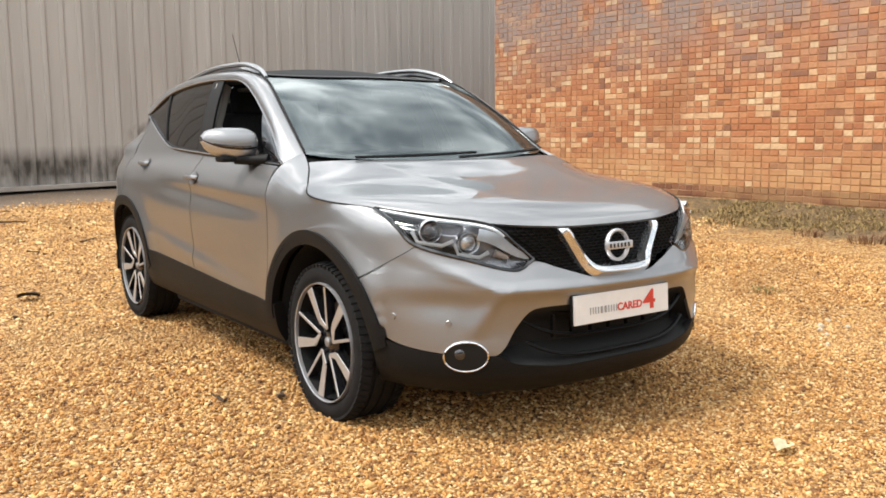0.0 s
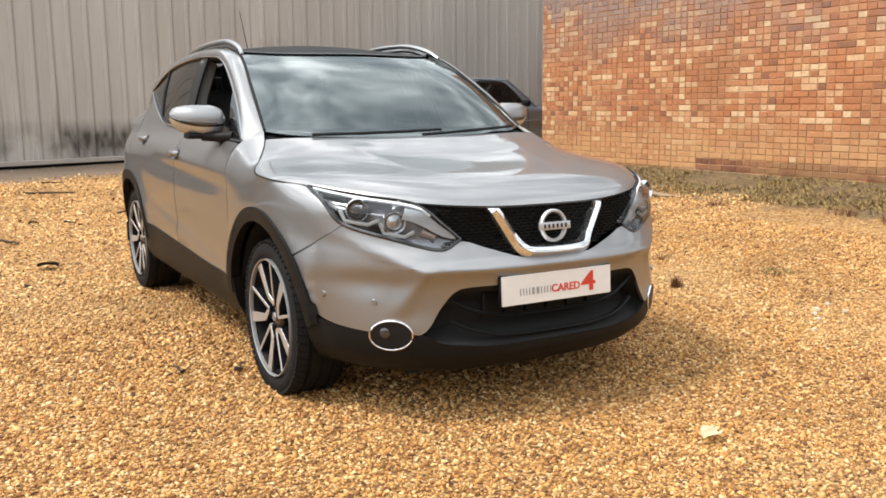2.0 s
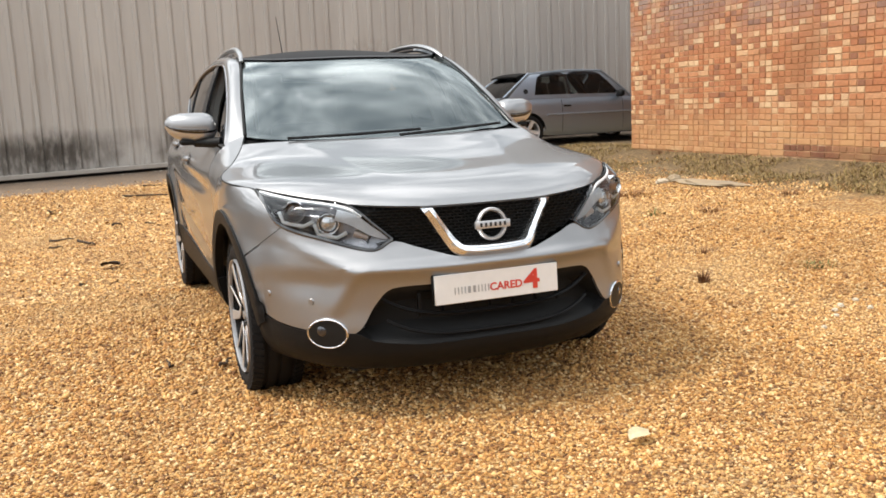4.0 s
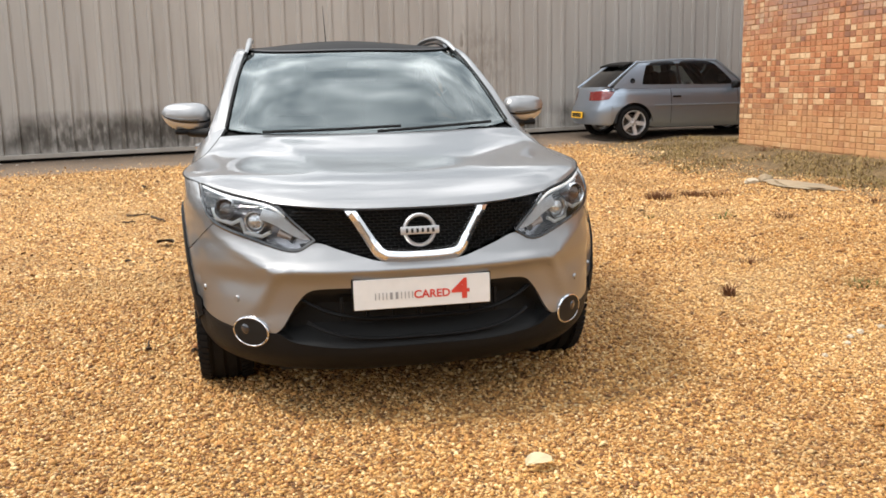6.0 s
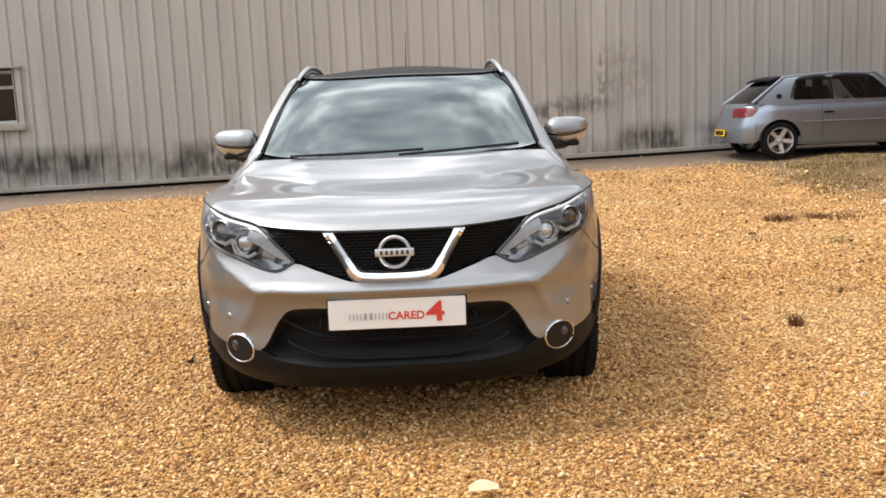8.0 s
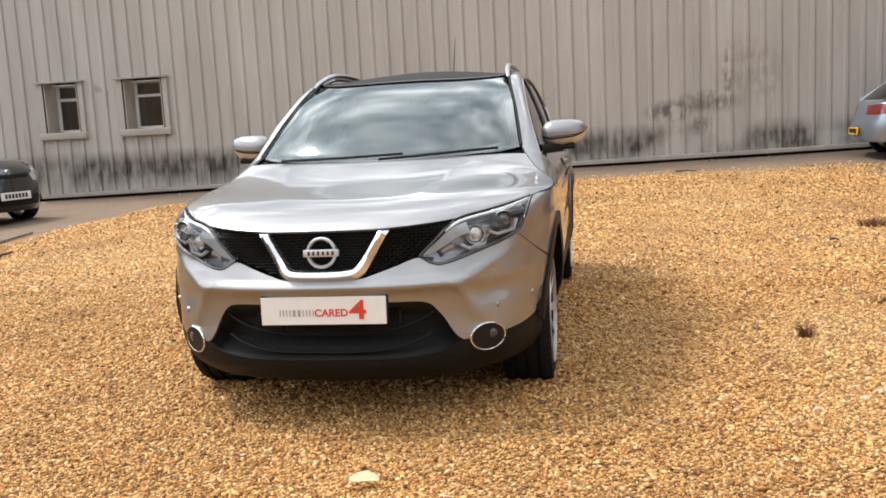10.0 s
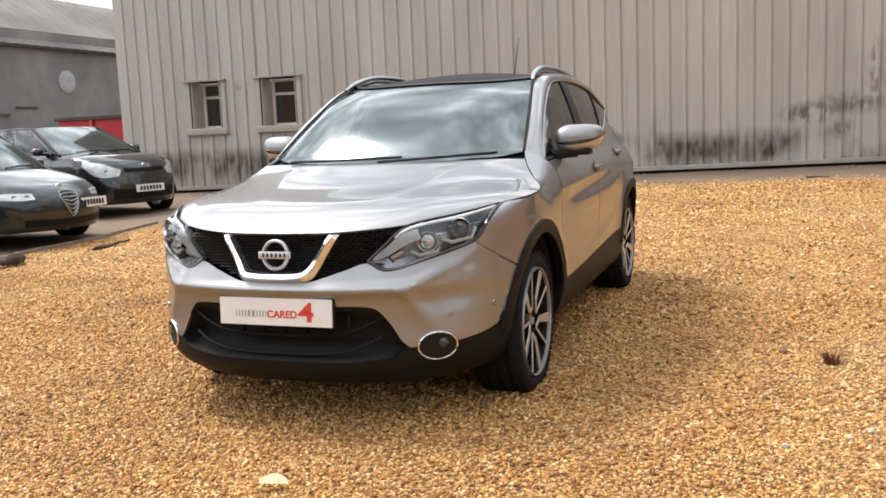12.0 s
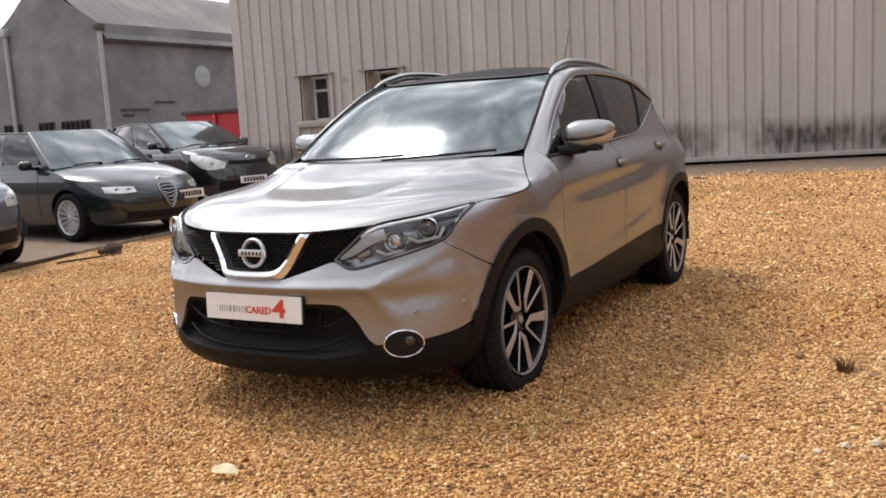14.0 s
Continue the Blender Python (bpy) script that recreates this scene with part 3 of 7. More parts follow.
def shed_window(name, xa, xb):
    """A small recessed window: deep flashed reveal, white frame, top light over one pane, sloping sill."""
    yc = SHED_Y((xa + xb) / 2)
    za, zb = HOLE_Z
    w = tagged(new(name), "small recessed white-framed window with a metal surround", "window", kind="structure")
    w.matrix_basis = pose((xa + xb) / 2, yc, 0, 0, 0, math.degrees(math.atan(0.05)))
    h = (xb - xa) / 2
    bm = bmesh.new()
    for s in (-1, 1):
        box(0.10, 0.02, zb - za, (s * (h - 0.03), -0.045, (za + zb) / 2), bevel=0.004, segs=1, bm=bm)
        box(0.015, 0.50, zb - za - 0.02, (s * (h - 0.115), 0.21, (za + zb) / 2), bm=bm)
    part("surround", bm, SURROUND, w)
    part("lintel_flashing", box(2 * h + 0.10, 0.10, 0.03, (0, -0.07, zb + 0.01), (6, 0, 0), 0.004, 1), FLASHING, w, "thin bent metal head flashing")
    part("window_sill", box(2 * h + 0.06, 0.12, 0.12, (0, -0.05, za + 0.06), (8, 0, 0), 0.008, 2), SURROUND, w)
    part("reveal_board", box(2 * h - 0.24, 0.48, 0.02, (0, 0.20, za + 0.105), (3, 0, 0)), SURROUND, w)
    fw, fz0, fz1 = h - 0.122, za + 0.14, zb - 0.05
    x0 = 0.0
    fr = bmesh.new()
    for s in (-1, 1):
        box(0.055, 0.06, fz1 - fz0, (x0 + s * (fw - 0.03), 0.40, (fz0 + fz1) / 2), bevel=0.005, segs=1, bm=fr)
    tz = fz1 - (fz1 - fz0) * 0.30
    for z, t in ((fz0, 0.06), (fz1, 0.05), (tz, 0.055)):
        box(2 * fw - 0.116, 0.06, t, (x0, 0.40, z), bevel=0.005, segs=1, bm=fr)
    part("window_frame", fr, WHITE_PAINT, w)
    for a, c in ((fz0 + 0.03, tz - 0.03), (tz + 0.03, fz1 - 0.03)):
        part("pane", box(2 * fw - 0.12, 0.006, c - a, (x0, 0.405, (a + c) / 2)), PANE, w)
    # near-black board added in place of the unlit room behind the panes
    part("blind_wall", box(2 * h + 0.3, 0.02, zb - za + 0.3, (0, 0.60, (za + zb) / 2)), DARK, w)


SURROUND = material("window_surround", (0.40, 0.37, 0.325), rough=0.55, vary=0.1, scale=5)
for k, (a, c) in enumerate(W_HOLES):
    shed_window("window_%d" % (k + 1), a, c)

# ---- grey gabled building far behind the parked cars ----
def far_building():
    b = thing("gabled_building", "grey rendered industrial building with a shallow sheet roof", "building")
    X, Y0, Y1, E, R, XR = -24.05, 17.8, 60.0, 4.85, 7.3, -27.2
    bm = bmesh.new()
    XL = -29.9
    pr = [(X, -0.3), (X, 5.45), (XR, R - 0.1), (-29.3, 5.9), (XL, 5.6), (-33.2, R), (-37.0, 5.5), (-37.0, -0.3)]
    front = [bm.verts.new((x, Y0, z)) for x, z in pr]
    rear = [bm.verts.new((x, Y1, z)) for x, z in pr]
    bm.faces.new(front)
    bm.faces.new(rear[::-1])
    for a in (0, 6):
        bm.faces.new((front[a], rear[a], rear[a + 1], front[a + 1]))
    part("wall", bm, RENDERED, b, smooth=False)
    rf = bmesh.new()
    n = 168
    for s in (1, -1):
        prev = None
        for k in range(n + 1):
            y = Y0 + 0.1 + (Y1 - Y0 - 0.1) * k / n
            d = 0.025 if k % 2 else 0.0
            xe = XR + s * (X - XR + 0.25)
            row = []
            for t in np.linspace(0, 1, 7):
                xx, zz = XR + (xe - XR) * t, R + (E - R) * t ** 1.15 - 0.04 * (t == 1) + 0.06 + d
                row.append(rf.verts.new((xx, y, zz)))
            if prev:
                for q in range(6):
                    rf.faces.new((prev[q], prev[q + 1], row[q + 1], row[q]))
            prev = row
    part("roof", rf, SHEET_ROOF, b, "weathered corrugated sheet roof", smooth=False)
    part("gutter", box(0.12, Y1 - Y0, 0.08, (X + 0.18, (Y0 + Y1) / 2, E - 0.03), bevel=0.03), PIPE_DARK, b)
    pipe = tube([(X + 0.14, Y0 - 0.12, z) for z in (0.0, 2.5, 5.2)], 0.085, 10)
    down = part("drainpipe", pipe, PIPE, b, "pale downpipe with a rusty hopper head")
    part("hopper_head", box(0.34, 0.28, 0.26, (X + 0.14, Y0 - 0.12, 5.28), bevel=0.05), PIPE_DARK, down, "dark rusty hopper head")
    vent = lathe([(0.0, 0.0), (0.06, 0.30), (0.0, 0.44), (-0.02, 0.44)], 24, "x", Matrix.Translation((X + 0.02, 22.75, 3.62)))
    pipe = tube([(-29.15, Y0 - 0.12, z) for z in (0.0, 3.0, 5.4)], 0.085, 10)
    box(0.34, 0.26, 0.30, (-29.15, Y0 - 0.12, 5.55), bevel=0.04, bm=pipe)
    part("drainpipe", pipe, PIPE, b, "grey downpipe with a hopper head")
    part("round_vent", vent, PIPE, b, "pale round wall vent")
    bars = bmesh.new()
    for y, z, w in ((19.1, 2.35, 1.4), (20.6, 2.62, 1.0), (18.75, 2.15, 0.5)):
        box(0.05, w, 0.07, (X + 0.03, y, z), bm=bars)
    part("door_bracket", bars, PIPE_DARK, b, "rusty iron brackets on the wall")
    for k, (xa, xb) in enumerate(((-27.9, -27.0), (-26.6, -25.0), (-30.0, -28.9))):
        win = part("window", box(xb - xa, 0.06, 0.55, ((xa + xb) / 2, Y0 - 0.02, 1.80), bevel=0.02), PIPE_DARK, b, "low dark barred window")
        m = max(2, round((xb - xa) / 0.27))
        for q in range(m):
            w = (xb - xa) / m
            part("pane", box(w - 0.07, 0.03, 0.46, (xa + w * (q + 0.5), Y0 - 0.05, 1.80)), GLOSS_BLACK, win)
    part("plinth", box(13, 0.10, 1.25, (X - 6.55, Y0 - 0.04, 0.55), bevel=0.02), PLINTH, b, "paler plinth band under the windows")


PIPE_DARK = material("rusty_gutter_dark_rim", (0.06, 0.05, 0.045), rough=0.8, vary=0.2, scale=3)
PLINTH = material("pale_plinth", (0.26, 0.25, 0.235), rough=0.9, vary=0.12, scale=1.5)
far_building()


def red_skip():
    """A red steel container behind the parked cars."""
    s = thing("red_skip", "red painted steel skip with sloping ends on the tarmac", "skip", pose(-12.1, 13.2, -0.12, 0, 0, 3))
    bm = bmesh.new()
    pr = [(-2.6, 1.95), (-2.2, 0.1), (2.2, 0.1), (2.6, 1.95)]
    a = [bm.verts.new((x, -0.9, z)) for x, z in pr]
    c = [bm.verts.new((x, 0.9, z)) for x, z in pr]
    bm.faces.new(a)
    bm.faces.new(c[::-1])
    for k in range(3):
        bm.faces.new((a[k], a[k + 1], c[k + 1], c[k]))
    part("body", bm, RED_STEEL, s, smooth=False)
    # the rim is darker than the red body
    rim = bmesh.new()
    for y in (-0.93, 0.93):
        box(5.3, 0.08, 0.10, (0, y, 1.95), bevel=0.01, bm=rim)
    part("rim", rim, PIPE_DARK, s, "dark rim")
    for x in (-1.6, -0.5, 0.6, 1.7):
        part("rib", box(0.09, 0.06, 1.75, (x, -0.93, 1.02), bevel=0.01), RED_STEEL, s)


red_skip()

# ---- car bodies ----
class Shell:
    """The skin of a car below its roof: for each height a rounded plan outline, run through by p:
    0 to 1 the nose from its middle to the flank, 1 to 2 the flank, 2 to 3 the tail."""

    def __init__(self, width, nose, tail, yc, yr, n=2.67, nr=2.8, relief=None, lift=None):
        self.width, self.nose, self.tail, self.yc, self.yr, self.n, self.nr = curve(width), curve(nose), curve(tail), yc, yr, n, nr
        self.relief, self.lift = relief, lift

    def half(self, y, z):
        return self.width(z + (self.lift(y) if self.lift else 0.0))

    def at(self, p, z):
        if p <= 1:
            a = max(p, 1e-6) * math.pi / 2
            y = self.yc - (self.yc - self.nose(z)) * max(math.cos(a), 0) ** (2 / self.n)
            x = self.half(y, z) * math.sin(a) ** (2 / self.n)
        elif p <= 2:
            y = self.yc + (p - 1) * (self.yr - self.yc)
            x = self.half(y, z)
        else:
            a = (3 - min(p, 3)) * math.pi / 2
            y = self.yr + (self.tail(z) - self.yr) * max(math.cos(a), 0) ** (2 / self.nr)
            x = self.half(self.yr, z) * max(math.sin(a), 0) ** (2 / self.nr)
        if self.relief:
            x, y = self.relief(p, x, y, z)
        return np.array([x, y, z])

    def p_of(self, key, v, z):
        """p at which the outline of height z has that x (on the nose) or that y."""
        lo, hi = (0.0, 1.0) if key == "x" else (0.0, 3.0)
        for _ in range(34):
            m = (lo + hi) / 2
            q = self.at(m, z)
            if q[0 if key == "x" else 1] < v:
                lo = m
            else:
                hi = m
        return (lo + hi) / 2

    def line(self, pts, n):
        """A smooth line on the skin through (key, value, z) marks: n pairs of p and z."""
        return smooth_line([(self.p_of(k, v, z), z) for k, v, z in pts], n)

    def patch(self, top, low, nu, nv, out=0.0):
        """A grid on the skin between two lines of marks."""
        T, L = self.line(top, nu), self.line(low, nu)
        G = np.array([[self.at(*(t + (b - t) * j / (nv - 1))) for j in range(nv)] for t, b in zip(T, L)])
        return push(G, out) if out else G


def push(G, d):
    """The grid moved along its normals, outwards from the car's middle."""
    N = np.cross(np.gradient(G, axis=0), np.gradient(G, axis=1))
    N /= np.linalg.norm(N, axis=2, keepdims=True) + 1e-9
    if ((G - np.array((0, 0, 0.6))) * N).sum() < 0:
        N = -N
    return G + d * N


def both(G):
    """A half grid (from the middle outwards) joined with its mirror image."""
    G = np.array(G)
    return np.concatenate([(G * [-1, 1, 1])[:0:-1], G], axis=0)


def coons(front, rear, left, right):
    """A patch inside four lines: front and rear run left to right, left and right run front to rear."""
    F, R, A, B = (np.array(v) for v in (front, rear, left, right))
    nu, nv = len(F), len(A)
    u, v = np.linspace(0, 1, nu)[:, None, None], np.linspace(0, 1, nv)[None, :, None]
    G = (1 - v) * F[:, None] + v * R[:, None] + (1 - u) * A[None] + u * B[None]
    return G - ((1 - u) * (1 - v) * F[0] + u * (1 - v) * F[-1] + (1 - u) * v * R[0] + u * v * R[-1])


def fair(G, ku, kv, reach):
    """Smooths a panel that is even about the car's middle: a low polynomial inside, eased into the true rim over the reach (a share of its size)."""
    nu, nv = G.shape[:2]
    u, v = np.meshgrid(np.linspace(-1, 1, nu), np.linspace(0, 1, nv), indexing="ij")
    B = np.stack([(u ** (2 * i) * v ** j).ravel() for i in range(ku) for j in range(kv)], 1)
    out = np.empty_like(G)
    for d in range(3):
        A = B * u.ravel()[:, None] if d == 0 else B
        out[..., d] = (A @ np.linalg.lstsq(A, G[..., d].ravel(), rcond=None)[0]).reshape(nu, nv)
    near = np.minimum(np.minimum((1 - abs(u)) / 2, v), 1 - v)
    w = np.exp(-((near / reach) ** 2))[..., None]
    return out + (G - out) * w


def ruled(a, b, nv, bulge=(0, 0, 0)):
    """A grid between two lines of places, with a bulge across."""
    A, B = np.array(a), np.array(b)
    t = np.linspace(0, 1, nv)[None, :, None]
    return (1 - t) * A[:, None] + t * B[:, None] + np.array(bulge) * (4 * t * (1 - t))


def arc(y, z, r, a0, a1, n, key="y"):
    """Marks round a wheel, angles in degrees from straight ahead over the top."""
    return [(key, y - r * math.cos(radians(a)), z + r * math.sin(radians(a))) for a in np.linspace(a0, a1, n)]


def tyre_bm(R, w, rim):
    prof = [(-w * 0.42, rim), (-w * 0.50, rim + 0.02), (-w * 0.515, (R + rim) / 2), (-w * 0.47, R - 0.014), (-w * 0.42, R - 0.004)]
    groove = []
    for c in (-0.24, 0.0, 0.24):
        groove += [(w * (c - 0.035), R), (w * (c - 0.03), R - 0.008), (w * (c + 0.03), R - 0.008), (w * (c + 0.035), R)]
    prof = prof + groove + [(-a, r) for a, r in prof[::-1]]
    return lathe(prof, 72)


def tread_bm(R, w, n=64):
    """Tread blocks that stand out on the shoulders of the tyre."""
    bm = bmesh.new()
    for k in range(n):
        a = 2 * math.pi * k / n
        for s in (-1, 1):
            m = pose(0, 0, 0, math.degrees(a)) @ pose(s * w * 0.40, 0, R - 0.006, 0, s * 16, 8 * s)
            b = box(w * 0.20, 2 * math.pi * R / n * 0.72, 0.012)
            b.transform(m)
            tmp = bpy.data.meshes.new("tmp")
            b.to_mesh(tmp)
            b.free()
            bm.from_mesh(tmp)
            bpy.data.meshes.remove(tmp)
    return bm


def spoke_bm(r0, r1, w0, w1, x0, x1, deep, skew=0.0, raise_=0.0):
    """One spoke: tapering from hub to rim, its face machined flat with splayed sides. It points up (z)."""
    bm = bmesh.new()
    rings = []
    for t in np.linspace(0, 1, 6):
        r, w, x = r0 + (r1 - r0) * t, w0 + (w1 - w0) * t, x0 + (x1 - x0) * t + raise_ * math.sin(math.pi * t)
        y, splay = skew * t, min(0.006, deep * 0.5)
        rings.append([bm.verts.new(v) for v in ((x, y - w / 2, r), (x, y + w / 2, r), (x + deep, y + w / 2 + splay, r), (x + deep, y - w / 2 - splay, r))])
    for a, b in zip(rings, rings[1:]):
        for k in range(4):
            bm.faces.new((a[k], a[(k + 1) % 4], b[(k + 1) % 4], b[k]))
    bm.faces.new(rings[0])
    bm.faces.new(rings[-1][::-1])
    return bm


def wheel(car, at, side, R, w, rim, kind, turn=0.0, face=ALLOY, spin=0.0):
    """A wheel with tyre, rim, spokes, nuts, hub cap and brake disc. side -1: its face looks to -x."""
    hub = part("wheel", tyre_bm(R, w, rim), RUBBER, car, "black tyre on an alloy rim")
    hub.matrix_basis = pose(*at, 0, 0, turn) @ (pose(0, 0, 0) if side < 0 else pose(0, 0, 0, 0, 0, 180)) @ pose(0, 0, 0, spin)
    if R > 0.33:
        tagged(part("tread", tread_bm(R, w), RUBBER, hub), kind="stuff")
    o = -w * 0.5
    thin = 0.1 if kind == "twin" else 1.0
    lip = lathe([(o + 0.012, rim - 0.012 * thin), (o - 0.004, rim - 0.006 * thin), (o - 0.006, rim + 0.003), (o + 0.006, rim + 0.005), (o + 0.02, rim + 0.004)], 64)
    part("rim", lip, face, hub, "bright machined rim edge")
    barrel = lathe([(o + 0.012, rim - 0.010), (o + 0.05, rim - 0.022), (w * 0.4, rim - 0.02), (w * 0.45, rim + 0.004)], 48)
    part("barrel", barrel, PLASTIC if kind == "twin" else ALLOY_GREY, hub)
    part("brake_disc", lathe([(o + 0.10, 0.02), (o + 0.10, rim * 0.66), (o + 0.125, rim * 0.66), (o + 0.125, 0.02)], 40), DISC, hub, "steel brake disc")
    if kind == "twin":
        # five pairs: a broad blade that kinks inwards, and a slim spoke that meets its foot
        ro, ri = rim - 0.008, rim * 0.40
        at_hub = lambda deg, r: Vector((0, -r * math.sin(radians(deg)), r * math.cos(radians(deg))))
        apex = at_hub(37, rim * 0.235)
        for k in range(5):
            for legs, said in ((((at_hub(0, ro), at_hub(-1, ri), 0.046, 0.030), (at_hub(-1, ri), apex, 0.030, 0.012)), "bright machined spoke"), (((at_hub(33, ro), apex, 0.011, 0.013),), "slim machined spoke")):
                top, flank = bmesh.new(), bmesh.new()
                for p1, p0, w1, w0 in legs:
                    d = p1 - p0
                    turned = pose(0, 0, 0, 72 * k) @ Matrix.Translation(p0) @ pose(0, 0, 0, math.degrees(math.atan2(-d.y, d.z)))
                    x0, x1 = (o + 0.022 - 0.020 * (v.length / ro) for v in (p0, p1))
                    for bm, w, lift, deep in ((top, 1.0, 0.0, 0.002), (flank, 1.12, 0.003, 0.036)):
                        b = spoke_bm(0.0, d.length, w0 * w, w1 * w, x0 + lift, x1 + lift, deep)
                        b.transform(turned)
                        tmp = bpy.data.meshes.new("tmp")
                        b.to_mesh(tmp)
                        b.free()
                        bm.from_mesh(tmp)
                        bpy.data.meshes.remove(tmp)
                spoke = part("spoke", top, ALLOY, hub, said)
                part("spoke_flank", flank, GLOSS_BLACK, spoke, "black painted spoke flank")
    else:
        n = {"five": 5, "multi": 15, "seven": 7}[kind]
        wd = {"five": (0.055, 0.060), "multi": (0.012, 0.018), "seven": (0.035, 0.045)}[kind]
        for k in range(n):
            b = spoke_bm(0.05, rim - 0.01, *wd, o + 0.028, o + 0.008, 0.03)
            b.transform(pose(0, 0, 0, 360 / n * k))
            part("spoke", b, face, hub)
    part("hub_plate", lathe([(o + 0.030, 0.0), (o + 0.030, 0.060), (o + 0.04, 0.072), (o + 0.07, 0.075)], 32), GLOSS_BLACK if kind == "twin" else face, hub)
    part("hub_cap", lathe([(o + 0.018, 0.0), (o + 0.018, 0.015), (o + 0.022, 0.020), (o + 0.031, 0.020)] if kind == "twin" else [(o + 0.018, 0.0), (o + 0.018, 0.022), (o + 0.022, 0.028), (o + 0.031, 0.028)], 24), ALLOY_GREY if kind == "twin" else face, hub, "small round hub cap")
    for k in range(5):
        t = radians(72 * k + 36)
        nut = lathe([(o + 0.020, 0.0), (o + 0.020, 0.008), (o + 0.031, 0.009)], 6, "x", Matrix.Translation((0, 0.050 * math.cos(t), 0.050 * math.sin(t))))
        part("wheel_nut", nut, PLASTIC if kind == "twin" else DISC, hub)
    return hub


DISC = material("brake_steel", (0.10, 0.095, 0.09), rough=0.45, metal=0.9, vary=0.1, scale=40)


def bars_bm(widths, height, gap, depth=0.002, y=0.0):
    """Plain upright bars in a row, centred, that stand for writing."""
    bm = bmesh.new()
    total = sum(widths) + gap * (len(widths) - 1)
    x = -total / 2
    for w in widths:
        box(w, depth, height, (x + w / 2, y, 0), bm=bm)
        x += w + gap
    return bm


def text_mesh(body, size, extrude=0.001):
    c = bpy.data.curves.new("text", "FONT")
    c.body, c.size, c.extrude, c.align_x, c.align_y, c.resolution_u, c.offset = body, size, extrude, "LEFT", "CENTER", 4, 0.0011
    ob = new("text", c)
    bpy.context.view_layer.update()
    me = bpy.data.meshes.new_from_object(ob.evaluated_get(bpy.context.evaluated_depsgraph_get()))
    bpy.data.objects.remove(ob)
    bpy.data.curves.remove(c)
    return me


# ---- the silver crossover ----
FRONT_HUB, REAR_HUB, HUB_Z = -1.310, 1.346, 0.312


def crossover_relief(p, x, y, z):
    """Scooped flank between the wheels, swollen arches, and hollows beside the fog lamps."""
    if 0.75 < p < 2.6:
        mid = math.exp(-(((y - 0.02) / 0.80) ** 4))
        # (amount, height at the middle, climb towards the tail, half width): shoulder, scoop, door bulge, hollow, sill crease
        for out, z0, climb, wide in ((0.008, 0.938, 0.055, 0.034), (-0.008, 0.868, 0.040, 0.040), (0.008, 0.735, 0.020, 0.090), (-0.005, 0.560, 0.120, 0.040), (0.007, 0.500, 0.120, 0.045)):
            x += out * mid * math.exp(-(((z - z0 - climb * y) / wide) ** 2))
        for hub in (FRONT_HUB, REAR_HUB):
            r = math.hypot(y - hub, z - HUB_Z)
            x += 0.016 * math.exp(-(((r - 0.46) / 0.085) ** 2)) * min(max((z - 0.25) / 0.2, 0), 1)
        # the haunch over the rear wheel stands out, the cabin above it draws in
        k = min(max((y - 1.25) / 0.35, 0), 1)
        x += k * k * (3 - 2 * k) * (0.040 * math.exp(-(((z - 1.10) / 0.055) ** 2)) - 0.050 * min(max((z - 1.14) / 0.10, 0), 1))
    if p < 0.95:
        k = math.exp(-(((x - 0.70) / 0.10) ** 2) - (((z - 0.565) / 0.07) ** 2))
        y += 0.016 * k
        x -= 0.010 * k
        # the shelf over the plate ends in a crease that climbs to the lamp's outer corner
        c = 0.600 + max(x - 0.55, 0) * 0.55
        y -= 0.012 * math.exp(-(((z - c) / 0.022) ** 2)) * min(max((0.86 - x) / 0.2, 0), 1)
        # a blunt ridge runs down from that crease towards the fog lamp
        y -= 0.012 * math.exp(-(((x - 0.553 - (0.565 - z) * 0.55) / 0.028) ** 2)) * min(max((z - 0.40) / 0.06, 0), 1) * min(max((0.61 - z) / 0.05, 0), 1)
    return x, y


SKIN = Shell(
    width=[(0.16, 0.74), (0.24, 0.83), (0.32, 0.868), (0.42, 0.880), (0.55, 0.884), (0.70, 0.884), (0.82, 0.888), (0.90, 0.890), (0.96, 0.876), (1.01, 0.848), (1.06, 0.805), (1.12, 0.778), (1.25, 0.728), (1.45, 0.655), (1.6, 0.60)],
    nose=[(0.16, -2.02), (0.21, -2.13), (0.28, -2.195), (0.36, -2.205), (0.45, -2.195), (0.54, -2.200), (0.595, -2.215), (0.64, -2.195), (0.70, -2.165), (0.76, -2.155), (0.82, -2.145), (0.86, -2.07), (0.90, -1.90), (0.95, -1.72), (1.0, -1.60), (1.3, -1.5)],
    tail=[(0.16, 2.02), (0.28, 2.11), (0.45, 2.15), (0.62, 2.14), (0.80, 2.09), (1.0, 2.06), (1.15, 1.98), (1.35, 1.85), (1.5, 1.72)],
    yc=-1.35, yr=1.35,
    relief=crossover_relief,
)
# the line of the roof edge, the chrome line over the side windows and the belt under them (right half, x given positive)
ROOF_EDGE = [(0.712, -0.905, 1.092), (0.662, -0.60, 1.285), (0.602, -0.265, 1.462), (0.580, 0.05, 1.515), (0.575, 0.55, 1.525), (0.572, 1.10, 1.490), (0.560, 1.62, 1.415)]
CHROME_TOP = [(0.800, -0.865, 1.042), (0.728, -0.56, 1.240), (0.668, -0.17, 1.440), (0.652, 0.17, 1.484), (0.655, 0.60, 1.482), (0.665, 1.05, 1.435), (0.705, 1.36, 1.315)]
BELT = [(0.800, -0.865, 1.042), (0.806, -0.40, 1.060), (0.806, 0.10, 1.083), (0.800, 0.50, 1.100), (0.790, 0.74, 1.122), (0.755, 1.05, 1.215), (0.705, 1.36, 1.315)]


